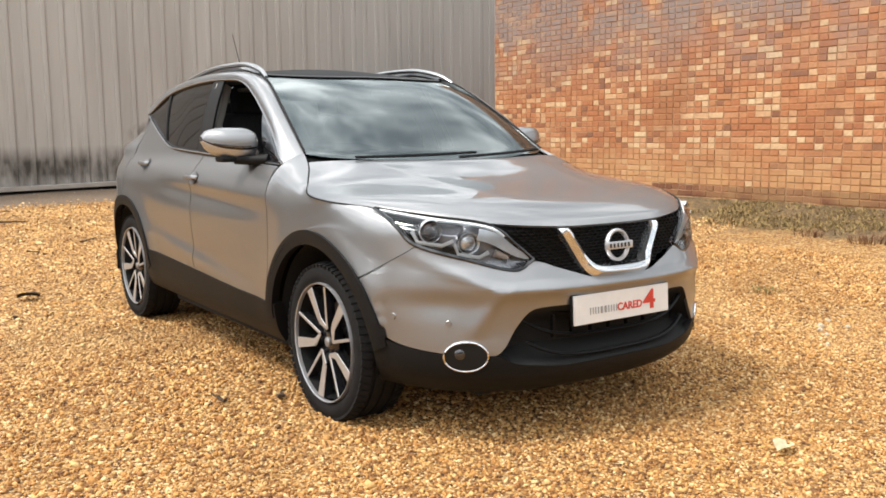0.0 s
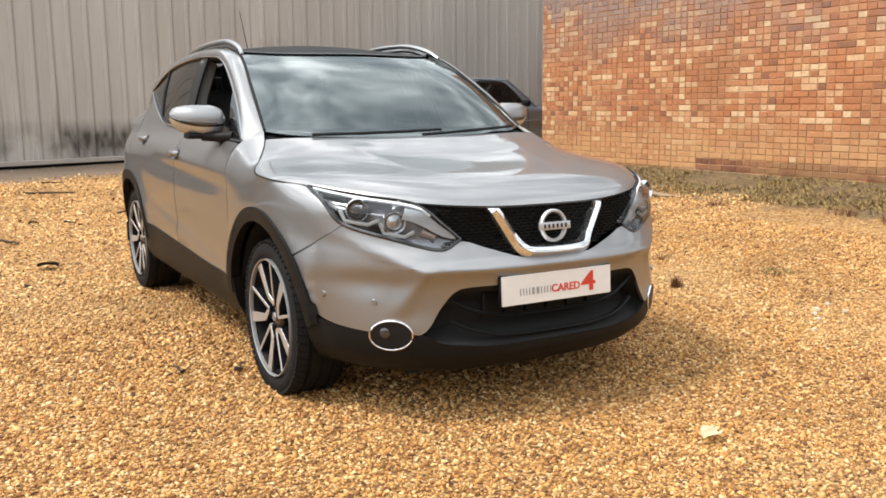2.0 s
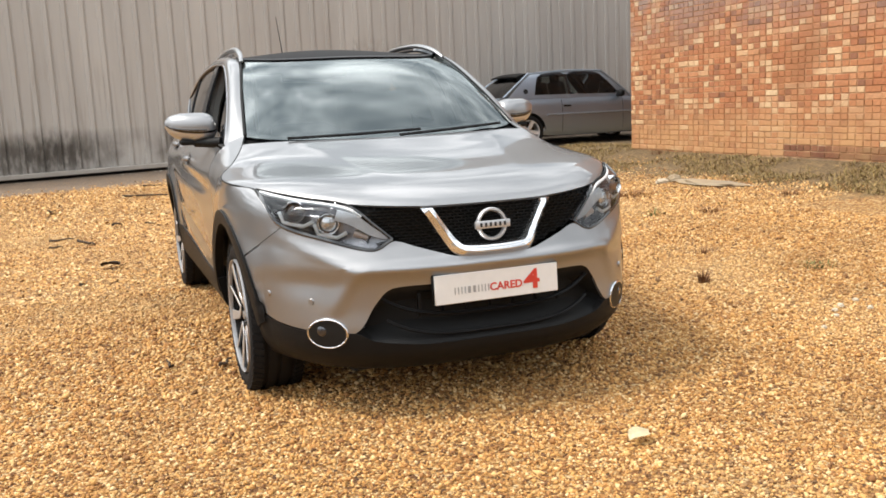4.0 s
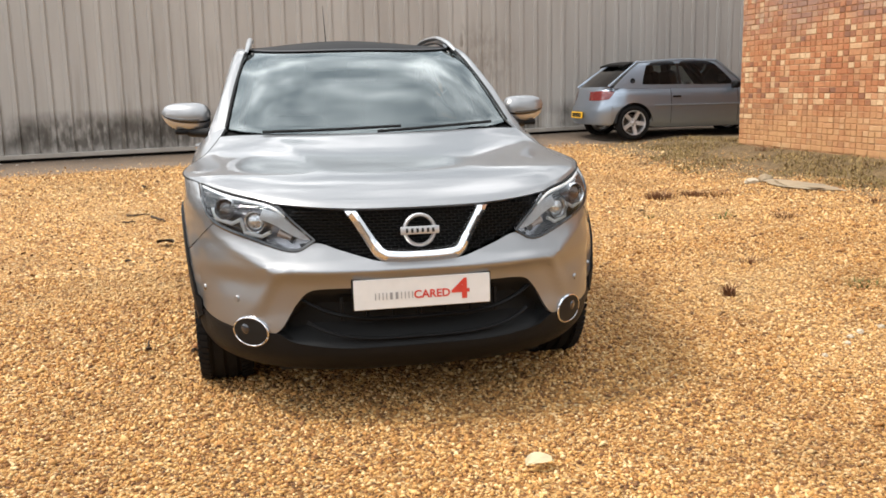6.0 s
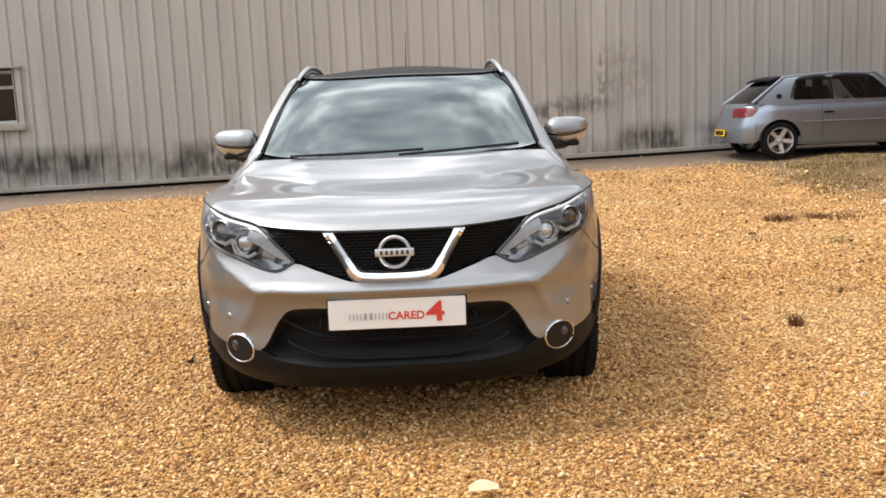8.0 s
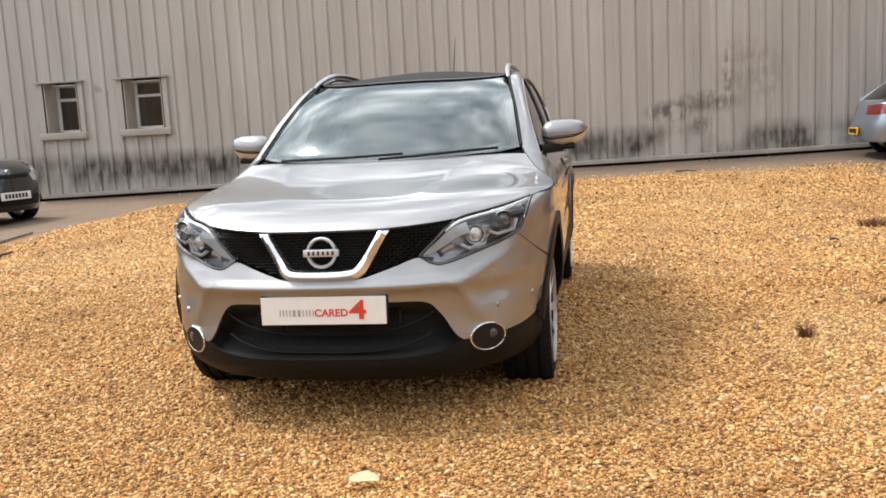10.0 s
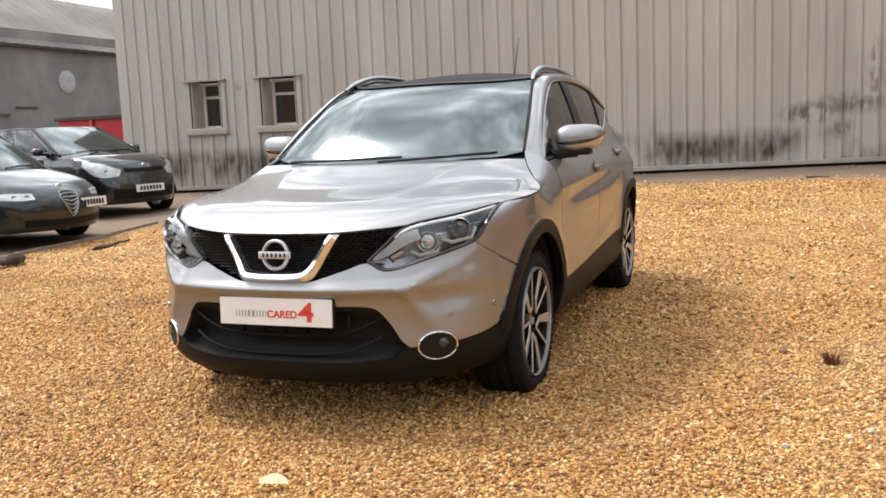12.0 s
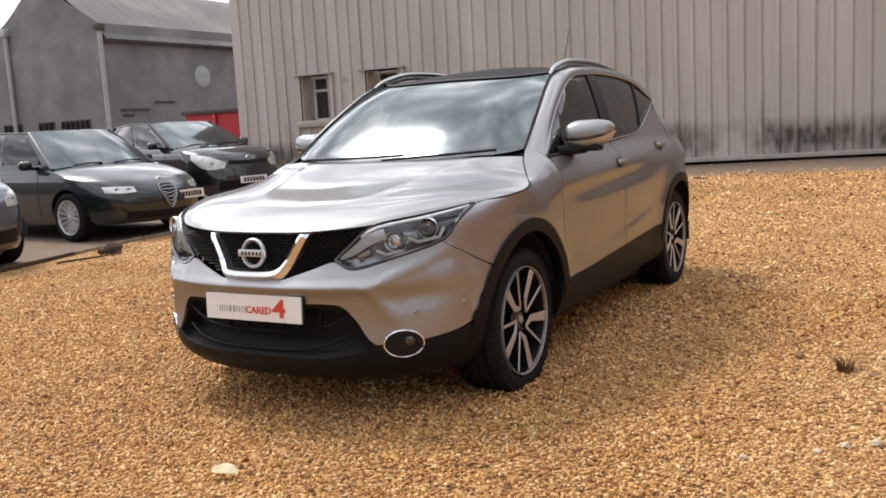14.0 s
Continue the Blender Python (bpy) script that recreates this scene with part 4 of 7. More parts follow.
def crossover():
    car = thing("car", "silver metallic crossover car parked on golden gravel", "car")
    S = SKIN
    hubs = ((FRONT_HUB, HUB_Z), (REAR_HUB, HUB_Z + 0.012))
    R_ARCH = 0.470
    lamp_top = [("x", 0.389, 0.708), ("x", 0.455, 0.770), ("x", 0.535, 0.838), ("x", 0.68, 0.866), ("x", 0.808, 0.893)]
    lamp_low = [("x", 0.389, 0.708), ("x", 0.470, 0.672), ("x", 0.62, 0.715), ("x", 0.755, 0.766), ("x", 0.790, 0.82), ("x", 0.808, 0.893)]
    bonnet_front = [("x", 0.0, 0.822), ("x", 0.27, 0.826), ("x", 0.535, 0.846), ("x", 0.68, 0.873), ("x", 0.812, 0.900)]
    on = lambda y, z: tuple(S.at(S.p_of("y", y, z), z))
    shut = [tuple(S.at(S.p_of("x", 0.812, 0.900), 0.900)), on(-1.45, 0.915), on(-1.28, 0.934), (0.812, -1.14, 0.976), (0.766, -1.062, 1.021), (0.738, -1.000, 1.054)]

    # bonnet
    nu, nv = 56, 56
    half_front = np.array([S.at(*q) for q in S.line(bonnet_front, nu)])
    side = np.array(smooth_line(shut, nv))
    rear_half = np.array(even_line([(0, -1.15, 1.056), (0.35, -1.122, 1.058), (0.60, -1.055, 1.060), tuple(side[-1])], nu))
    F, Rr = both(half_front[:, None])[:, 0], both(rear_half[:, None])[:, 0]
    G = coons(F, Rr, side * [-1, 1, 1], side)
    u, v = np.linspace(-1, 1, len(G))[:, None], np.linspace(0, 1, nv)[None]
    G[..., 2] += 0.168 * v ** 0.56 * (1 - v) * (1 - abs(u) ** 3)
    G = fair(G, 4, 5, 0.05)
    for i in range(G.shape[0]):
        for j in range(nv):
            u, v = -1 + 2 * i / (G.shape[0] - 1), j / (nv - 1)
            # a chine on each side runs from the pillar's foot towards the grille: level inside, falling away outside
            t = abs(G[i, j, 0]) - (0.215 + 0.285 * v)
            fall = math.exp(t / 0.25) if t < 0 else math.exp(-t / 0.13)
            rise, end = min(max((v - 0.05) / 0.75, 0), 1), min((1 - v) / 0.2, 1)
            G[i, j, 2] += 0.011 * fall * rise * rise * (3 - 2 * rise) * end * end * (3 - 2 * end) * max(1 - abs(u) ** 6, 0)
    sheet("bonnet", G, SILVER, car, "silver bonnet with two raised creases", sharp=60)
    part("cowl", cowl_bm(rear_half), PLASTIC, car, "black plastic scuttle panel")

    sheet("bumper_skin", both(bumper_grid(S))[:, :], SILVER, car, "silver front bumper skin")
    for s in (-1, 1):
        # shut lines of the bonnet and between bumper and wing
        part("shut_line", tube([q * np.array((s, 1, 1)) - np.array((0, 0, 0.004)) for q in side + np.array((0.003, 0, 0))], 0.0032, 5), DARK, car, "dark bonnet shut line")
        seam = S.line([("x", 0.758, 0.763), ("y", FRONT_HUB - 0.452 * math.cos(radians(43)), HUB_Z + 0.452 * math.sin(radians(43)))], 14)
        part("shut_line", tube([S.at(*q) * np.array((s, 1, 1)) for q in seam], 0.0015, 5), DARK, car, "dark seam between bumper and wing")
        # wing, doors, quarter
        sheet("wing", wing_grid(S, arc(*hubs[0], R_ARCH - 0.02, 43, 158, 13) + [("y", -0.862, 0.415)]), SILVER, car, mirror=s)
        dt = [("y", -0.858, 1.036), ("y", -0.40, 1.053), ("y", 0.128, 1.076)]
        db = [("y", -0.855, 0.415), ("y", -0.40, 0.43), ("y", 0.128, 0.452)]
        sheet("front_door", S.patch(dt, db, 22, 26), SILVER, car, mirror=s)
        rt = [("y", 0.136, 1.076), ("y", 0.50, 1.093), ("y", 0.74, 1.115), ("y", 1.05, 1.208), ("y", 1.33, 1.295)]
        rb = [("y", 0.136, 0.452), ("y", 0.50, 0.470), ("y", 0.90, 0.490)] + arc(*hubs[1], R_ARCH - 0.02, 28, 96, 7)
        sheet("rear_door", S.patch(rt, rb, 30, 26), SILVER, car, mirror=s)
        qt = [("y", 1.338, 1.298), ("y", 1.37, 1.325), ("y", 1.60, 1.36), ("y", 1.80, 1.34)]
        qb = arc(*hubs[1], R_ARCH - 0.02, 96.6, 150, 8) + [("y", 1.80, 0.62)]
        sheet("rear_quarter", S.patch(qt, qb, 24, 24), SILVER, car, mirror=s)
        # arch and sill cladding
        for hub, a0, a1 in ((hubs[0], 8, 172), (hubs[1], 8, 172)):
            g = S.patch(arc(*hub, R_ARCH + 0.005, a0, a1, 21), arc(*hub, R_ARCH - 0.055, a0 - 3, a1 + 3, 21), 60, 6, 0.010)
            sheet("arch_cladding", g, PLASTIC, car, "black plastic wheel-arch moulding", mirror=s, thick=0.04)
            part("arch_liner", liner_bm(hub, R_ARCH - 0.05, s), DARK, car)
        st = [("y", -0.92, 0.415), ("y", -0.40, 0.430), ("y", 0.128, 0.452), ("y", 0.50, 0.470), ("y", 0.98, 0.492)]
        sb = [("y", -0.90, 0.235), ("y", 0.0, 0.245), ("y", 0.98, 0.26)]
        sheet("sill_cladding", S.patch(st, sb, 30, 8, 0.006), PLASTIC, car, "black plastic sill moulding", mirror=s, thick=0.05)
        # tail
        greenhouse_side(car, s)
        headlamp(car, S, lamp_top, lamp_low, s)
        foglamp(car, S, s)
        for v, z in ((0.686, 0.478), (0.828, 0.495)):
            q = S.at(S.p_of("x", v, z), z) if v < 0.8 else S.at(S.p_of("y", -1.81, z), z)
            e = S.at(S.p_of("x", v, z) + 0.02, z) - q if v < 0.8 else S.at(S.p_of("y", -1.785, z), z) - q
            yaw = math.degrees(math.atan2(e[1], e[0]))
            m = pose(s * q[0], q[1], q[2], 0, 0, s * yaw)
            part("parking_sensor", lathe([(-0.006, 0.0), (-0.006, 0.011), (0.0, 0.0125), (0.004, 0.0165), (0.012, 0.0165)], 20, "y", m), SILVER, car, "round flush parking sensor")
        door_handle(car, S, s, 0.10, 0.952)
        door_handle(car, S, s, 1.03, 1.008)
        door_mirror(car, s)
        roof_rail(car, s)
        for hy, hz, spin in ((FRONT_HUB - 0.026, HUB_Z, 44 if s < 0 else 25), (REAR_HUB - 0.020, HUB_Z + 0.020, 46 if s < 0 else 38)):
            wheel(car, (s * 0.757, hy, hz), -1 if s < 0 else 1, 0.335, 0.222, 0.248, "twin", turn=0.0, spin=spin)
        part("mud_flap", box(0.20, 0.012, 0.14, (s * 0.76, REAR_HUB + 0.40, 0.33), bevel=0.005), PLASTIC, car)
    rear_end(car, S)
    front_lower(car, S)
    grille(car, S)
    show_plate(car)
    roof_and_glass(car)
    cabin(car)
    belly(car)
    return car


def wing_grid(S, foot):
    """The front wing: from the lamp and the bonnet's shut line over a round shoulder down to the arch, back to the pillar's foot."""
    on = lambda k, v, z: tuple(S.at(S.p_of(k, v, z), z))
    n, rows = 52, 12
    crest = [on("x", 0.762, 0.766), on("x", 0.796, 0.82), on("x", 0.816, 0.893), on("y", -1.45, 0.911), on("y", -1.28, 0.930), (0.818, -1.136, 0.974), (0.772, -1.058, 1.019), (0.744, -0.996, 1.052), (0.714, -0.905, 1.094)]
    U = smooth_line(crest, n)
    B = S.line(foot, n)
    G = []
    for i in range(n):
        u = i / (n - 1)
        z0 = U[i][2] - 0.015 - 0.165 * min(max((U[i][1] + 1.55) / 0.5, 0), 1)
        y0 = U[i][1] + (0.043 * min(max((u - 0.9) / 0.1, 0), 1))
        key, val = ("y", y0) if U[i][1] > -1.6 else ("x", U[i][0])
        p0 = S.p_of(key, val, z0) if key == "y" else S.p_of("x", min(val, 0.99), z0)
        P = S.at(p0, z0)
        up = S.at(p0, z0 + 0.01) - P
        k = min(max((U[i][1] + 1.42) / 0.34, 0), 1)
        k = k * k * (3 - 2 * k)
        # on the shell ahead, a rounded shoulder behind
        pu = S.p_of("y", U[i][1], U[i][2])
        top = S.at(pu, U[i][2])
        c1 = P + up / 0.01 * (U[i][2] - z0) * 0.58
        c2 = np.array(U[i]) + np.array((0.085, 0.012, -0.024)) * k
        col = []
        for j in range(rows):
            t = j / (rows - 1)
            shell = S.at(pu + (p0 - pu) * t, U[i][2] + (z0 - U[i][2]) * t) + (np.array(U[i]) - top) * (1 - t) ** 2
            round_ = (1 - t) ** 3 * np.array(U[i]) + 3 * (1 - t) ** 2 * t * c2 + 3 * (1 - t) * t * t * c1 + t ** 3 * P
            col.append((1 - k) * shell + k * round_)
        for j in range(1, 16):
            q = np.array((p0, z0)) + (np.array(B[i]) - np.array((p0, z0))) * j / 15
            col.append(S.at(*q))
        G.append(col)
    G = np.array(G)
    for _ in range(10):
        # even out the shoulder along its length and down its side
        H = G.copy()
        H[1:-1, 1:20] = 0.5 * G[1:-1, 1:20] + 0.25 * (G[:-2, 1:20] + G[2:, 1:20])
        H[:, 1:20] = 0.6 * H[:, 1:20] + 0.2 * (H[:, :19] + H[:, 2:21])
        H[-1], H[0] = G[-1], G[0]
        G = H
    return G


def bumper_grid(S):
    """The painted bumper: between lamp, grille and lower mouth, out to the arch and its seam with the wing."""
    top = [("x", 0.001, 0.628), ("x", 0.15, 0.630), ("x", 0.225, 0.650), ("x", 0.30, 0.674), ("x", 0.389, 0.701), ("x", 0.470, 0.667), ("x", 0.62, 0.709), ("x", 0.758, 0.760)]
    low = [("x", 0.001, 0.532), ("x", 0.20, 0.532), ("x", 0.36, 0.532), ("x", 0.425, 0.520), ("x", 0.47, 0.470), ("x", 0.545, 0.362), ("x", 0.66, 0.362), ("y", -1.86, 0.385), ("y", -1.73, 0.425)]
    T = np.array(S.line(top, 46))
    L = np.array(S.line(low, 46))
    arch = [(S.p_of("y", FRONT_HUB - 0.432 * math.cos(radians(a)), HUB_Z + 0.432 * math.sin(radians(a))), HUB_Z + 0.432 * math.sin(radians(a))) for a in np.linspace(43, 14, 6)]
    seam = smooth_line([tuple(T[-1]), arch[0]], 10)
    edge = smooth_line([tuple(q) for q in seam] + arch[1:], 22)
    L[-1] = edge[-1]
    T3, L3 = np.c_[T, np.zeros(46)], np.c_[L, np.zeros(46)]
    E3 = np.c_[np.array(edge), np.zeros(22)]
    A3 = np.c_[np.linspace(T[0], L[0], 22), np.zeros(22)]
    G = coons(T3, L3, A3, E3)
    return np.array([[S.at(max(q[0], 0.0), q[1]) for q in row] for row in G])


def liner_bm(hub, r, s):
    bm = bmesh.new()
    n = 20
    rows = []
    for k in range(n + 1):
        a = radians(4 + 176 * k / n)
        rows.append([bm.verts.new((s * x, hub[0] - r * math.cos(a), hub[1] + r * math.sin(a))) for x in (0.52, 0.845)])
    for a, b in zip(rows, rows[1:]):
        bm.faces.new((a[0], a[1], b[1], b[0]))
    return bm


def cowl_bm(rear_half):
    """The scuttle between bonnet and windscreen."""
    P = both(np.array(rear_half)[:, None])[:, 0]
    bm = bmesh.new()
    rows = []
    for p in P:
        f = 1 - (p[0] / 0.76) ** 2
        rows.append([bm.verts.new(v) for v in ((p[0], p[1] + 0.004, p[2] - 0.016), (p[0] * 0.985, p[1] + 0.05, p[2] - 0.020), (p[0] * 0.97, p[1] + 0.09 + 0.02 * f, p[2] + 0.012), (p[0] * 0.95, p[1] + 0.16, p[2] + 0.03))])
    for a, b in zip(rows, rows[1:]):
        for k in range(3):
            bm.faces.new((a[k], b[k], b[k + 1], a[k + 1]))
    return bm


def greenhouse_side(car, s):
    """Side glass, pillars, chrome line and the silver rail over the doors, on one flank."""
    n = 60
    top, low, edge = smooth_line(CHROME_TOP, n), smooth_line(BELT, n), smooth_line(ROOF_EDGE, n)
    T, L = curve([(p[1], tuple(p)) for p in CHROME_TOP]), curve([(p[1], tuple(p)) for p in BELT])

    def glass_grid(lo, hi, nu=14, nv=8, inset=0.0, out=0.0):
        """lo and hi: y at the belt and at the top of each end."""
        g = []
        for k in range(nu):
            t = k / (nu - 1)
            a, b = L(lo[0] + (hi[0] - lo[0]) * t), T(lo[1] + (hi[1] - lo[1]) * t)
            row = []
            for j in range(nv):
                v = inset + (1 - 2 * inset) * j / (nv - 1)
                q = a + (b - a) * v
                row.append(q + np.array((0.012 * 4 * v * (1 - v) + out, 0, 0)))
            g.append(row)
        return g

    if s > 0:
        sheet("front_window", glass_grid((-0.64, -0.42), (0.055, 0.175), inset=0.03, out=-0.010), WINDOW, car, "closed front side window", thick=0.004, mirror=s)
    else:
        # the driver's glass is wound down: only its foot stands over the belt
        g = np.array(glass_grid((-0.64, -0.42), (0.055, 0.175), inset=0.03, out=-0.014))
        sheet("front_window", g[:, :2], WINDOW, car, "wound-down driver's window", thick=0.004, mirror=s)
    sheet("quarter_light", glass_grid((-0.845, -0.845), (-0.665, -0.445), 6, 6, 0.02, -0.004), GLOSS_BLACK, car, "black mirror-corner trim", mirror=s)
    sheet("door_pillar", glass_grid((0.055, 0.175), (0.225, 0.325), 5, 8, 0.0, -0.002), PILLAR_BLACK, car, "black door pillar", mirror=s)
    sheet("rear_window", glass_grid((0.225, 0.325), (0.80, 1.02), inset=0.03, out=-0.010), PRIVACY, car, "dark tinted rear side window", thick=0.004, mirror=s)
    sheet("pillar_strip", glass_grid((0.80, 1.02), (0.835, 1.05), 3, 8, 0.0, -0.002), PILLAR_BLACK, car, mirror=s)
    sheet("quarter_window", glass_grid((0.835, 1.05), (1.345, 1.345), inset=0.03, out=-0.010), PRIVACY, car, "dark tinted quarter window", thick=0.004, mirror=s)
    ring = [np.array(p) * [s, 1, 1] + np.array((s * 0.004, 0, 0)) for p in list(top) + list(low[::-1])[1:-1]]
    part("window_surround", tube(ring, 0.0042, 6, closed=True), DULL_CHROME, car, "thin dull chrome line round the side windows")
    black = [np.array(p) * [s, 1, 1] - np.array((s * 0.012, 0, 0)) for p in list(top) + list(low[::-1])[1:-1]]
    part("window_seal", tube(black, 0.012, 6, closed=True), PILLAR_BLACK, car, "black rubber window seal")
    rail = ruled(edge, [p + np.array((0.002, 0, 0.006)) for p in top], 9)
    for i in range(n):
        for j in range(9):
            t = j / 8
            rail[i, j] += np.array((0.016, 0, 0.018)) * (4 * t * (1 - t)) * min(0.25 + i / 10, 1)
    sheet("roof_side", rail, SILVER, car, "silver windscreen pillar and roof side", mirror=s)
    S = SKIN
    # rear haunch over the quarter window to the tail
    tip = np.array((0.705, 1.36, 1.315))
    a = smooth_line([tip] + [S.at(S.p_of("y", y, z), z) for y, z in ((1.48, 1.346), (1.60, 1.358), (1.80, 1.338))], 10)
    b = smooth_line([edge[-12], (0.565, 1.50, 1.435), (0.555, 1.66, 1.41)], 10)
    sheet("rear_pillar", ruled(b, a, 8, (0.012, 0, 0.006)), SILVER, car, mirror=s)


def headlamp(car, S, top, low, s):
    n = 26
    T, L = S.line(top, n), S.line(low, n)
    G = np.array([[S.at(*(t + (b - t) * j / 9)) for j in range(10)] for t, b in zip(T, L)])
    lamp = sheet("headlamp", push(G, -0.055), LAMP_BASE, car, "swept headlamp with twin projectors and clear lens", thick=-0.05, mirror=s)
    sheet("lens", push(G, 0.001), LENS, lamp, "clear lamp lens", thick=0.003, mirror=s)
    rim_pts = [S.at(*b) - np.array((0, -0.004, 0)) for b in L]
    part("lamp_seal", tube([np.array(p) * [s, 1, 1] for p in rim_pts], 0.009, 6), GLOSS_BLACK, lamp, "black lower lamp edge")
    inner_edge = [S.at(*t) - np.array((0, -0.004, 0)) for t in T[:10]]
    part("lamp_seal", tube([np.array(p) * [s, 1, 1] for p in inner_edge], 0.007, 6), GLOSS_BLACK, lamp, "black lower lamp edge")
    sheet("dark_corner", push(G, -0.030)[18:], GLOSS_BLACK, lamp, "dark outer lamp corner", thick=0.0, mirror=s)
    # bright eyebrow under the upper edge
    brow = [S.at(*(t + (b - t) * 0.06)) - np.array((0, -0.005, 0)) for t, b in zip(T[6:25], L[6:25])]
    part("daytime_light", tube([np.array(p) * [s, 1, 1] for p in brow], 0.0058, 6, flat=1.2), LAMP_WHITE, lamp, "white daytime-running light strip")

    def inner(x, z, d):
        q = S.at(S.p_of("x", x, z), z)
        return Vector((s * q[0], q[1] + d, q[2]))

    for x, z, r, face in ((0.708, 0.818, 0.036, DARK_LENS), (0.600, 0.774, 0.036, FACETS)):
        c = inner(x, z, 0.035)
        m = Matrix.Translation(c) @ pose(0, 0, 0, 0, 0, s * 18)
        pod = part("projector", lathe([(0.05, r * 0.8), (-0.012, r * 1.0), (-0.020, r * 1.15), (-0.010, r * 1.22), (0.04, r * 1.1)], 28, "y", m), BRIGHT_TRIM, lamp, "chrome projector bezel")
        part("projector_lens", lathe([(-0.014 + 0.012 * (1 - math.cos(a)), r * 0.86 * math.sin(a)) for a in np.linspace(0.02, 1.5, 7)], 24, "y", m), face, pod)
        marks = [(x + dx, z + dz) for dx, dz in ((0.052, 0.0), (0.040, -0.040), (-0.022, -0.052), (-0.055, -0.034))]
        part("bracket", tube([inner(a, b, 0.014) for a, b in marks], 0.008, 6), LAMP_WHITE, lamp, "bright boomerang bracket")
    refl = [inner(x, z, 0.045) for x, z in ((0.52, 0.80), (0.445, 0.728), (0.475, 0.70))]
    part("reflector", tube(refl, [0.016, 0.020, 0.012], 8), LAMP_GREY, lamp, "grey reflector rib")
    sheet("side_light", push(G, -0.006)[1:11, 1:5], LAMP_PALE, lamp, "pale side light band round the inner tip", thick=0.0, mirror=s)
    sheet("lower_mask", push(G, -0.020)[11:24, 7:10], GLOSS_BLACK, lamp, "black mask under the projectors", thick=0.0, mirror=s)
    part("indicator", tube([inner(x, z, 0.030) for x, z in ((0.515, 0.735), (0.470, 0.715))], [0.016, 0.010], 8), PEACH, lamp, "pale amber indicator reflector")
    lid = [S.at(*t) + np.array((0, 0.002, 0.005)) for t in T[8:]]
    part("lamp_seal", tube([np.array(p) * [s, 1, 1] for p in lid], 0.0045, 6), DARK, lamp, "black gap under the bonnet lip")


PEACH = material("pale_amber", (0.58, 0.46, 0.39), rough=0.3, coat=0.5)
LAMP_PALE = material("lamp_pale", (0.60, 0.61, 0.63), rough=0.35, metal=0.2, vary=0.12, scale=25)
LAMP_BASE = material("lamp_inside", (0.34, 0.33, 0.35), rough=0.22, metal=0.7, vary=0.4, scale=16)
LAMP_GREY = material("lamp_grey", (0.46, 0.48, 0.50), rough=0.35, metal=0.5, vary=0.25, scale=30)
LAMP_WHITE = material("lamp_white", (0.85, 0.87, 0.88), rough=0.2, coat=0.5)
LOWER_CHROME = material("lower_chrome", (0.55, 0.56, 0.58), rough=0.32, metal=0.75)
DULL_CHROME = material("dull_chrome", (0.40, 0.40, 0.41), rough=0.35, metal=1.0)
DARK_LENS = material("dark_lens", (0.07, 0.06, 0.06), rough=0.06, metal=0.5, coat=1.0)
FACETS = material("facet_reflector", (0.74, 0.75, 0.77), rough=0.18, metal=0.9, vary=0.45, scale=90, bump=0.6, bump_scale=60)
FOG_GLASS = material("fog_glass", (0.05, 0.05, 0.055), rough=0.1, metal=0.6, coat=1.0)
PROJECTOR = material("projector_glass", (0.26, 0.28, 0.30), rough=0.06, metal=0.85, coat=0.6)


def foglamp(car, S, s):
    z, x = 0.357, 0.638
    q = S.at(S.p_of("x", x, z), z)
    e = S.at(S.p_of("x", x + 0.05, z), z) - S.at(S.p_of("x", x - 0.05, z), z)
    yaw = math.degrees(math.atan2(e[1], e[0]))
    m = pose(s * q[0], q[1] - 0.004, z, 0, 0, s * yaw)
    half = 0.082 * math.cos(radians(yaw))

    def on(k, t, out):
        xx, zz = x + k * half * math.cos(t), z + k * 0.056 * math.sin(t)
        c = S.at(S.p_of("x", xx, zz), zz)
        return Vector((s * (c[0] + out * math.sin(radians(yaw))), c[1] - out * math.cos(radians(yaw)), zz))

    turns = np.linspace(0, 2 * math.pi, 40, endpoint=False)
    fog = part("fog_lamp", tube([on(1.0, t, 0.004) for t in turns], 0.0048, 8, closed=True), CHROME, car, "oval fog lamp in a chrome ring")
    cup = bmesh.new()
    rows = [[cup.verts.new(on(k, t, d)) for t in turns] for k, d in ((1.02, 0.004), (0.96, 0.008), (0.75, 0.006), (0.4, 0.005), (0.02, 0.005))]
    for a, b in zip(rows, rows[1:]):
        for k in range(40):
            cup.faces.new((a[k], a[(k + 1) % 40], b[(k + 1) % 40], b[k]))
    part("cup", cup, GRILLE_BLACK, fog)
    part("bulb", lathe([(-0.006, 0.0), (-0.005, 0.012), (-0.002, 0.020), (0.004, 0.024)], 20, "y", m @ Matrix.Translation((s * 0.030, 0, 0.010))), FOG_GLASS, fog, "small round fog lamp lens")


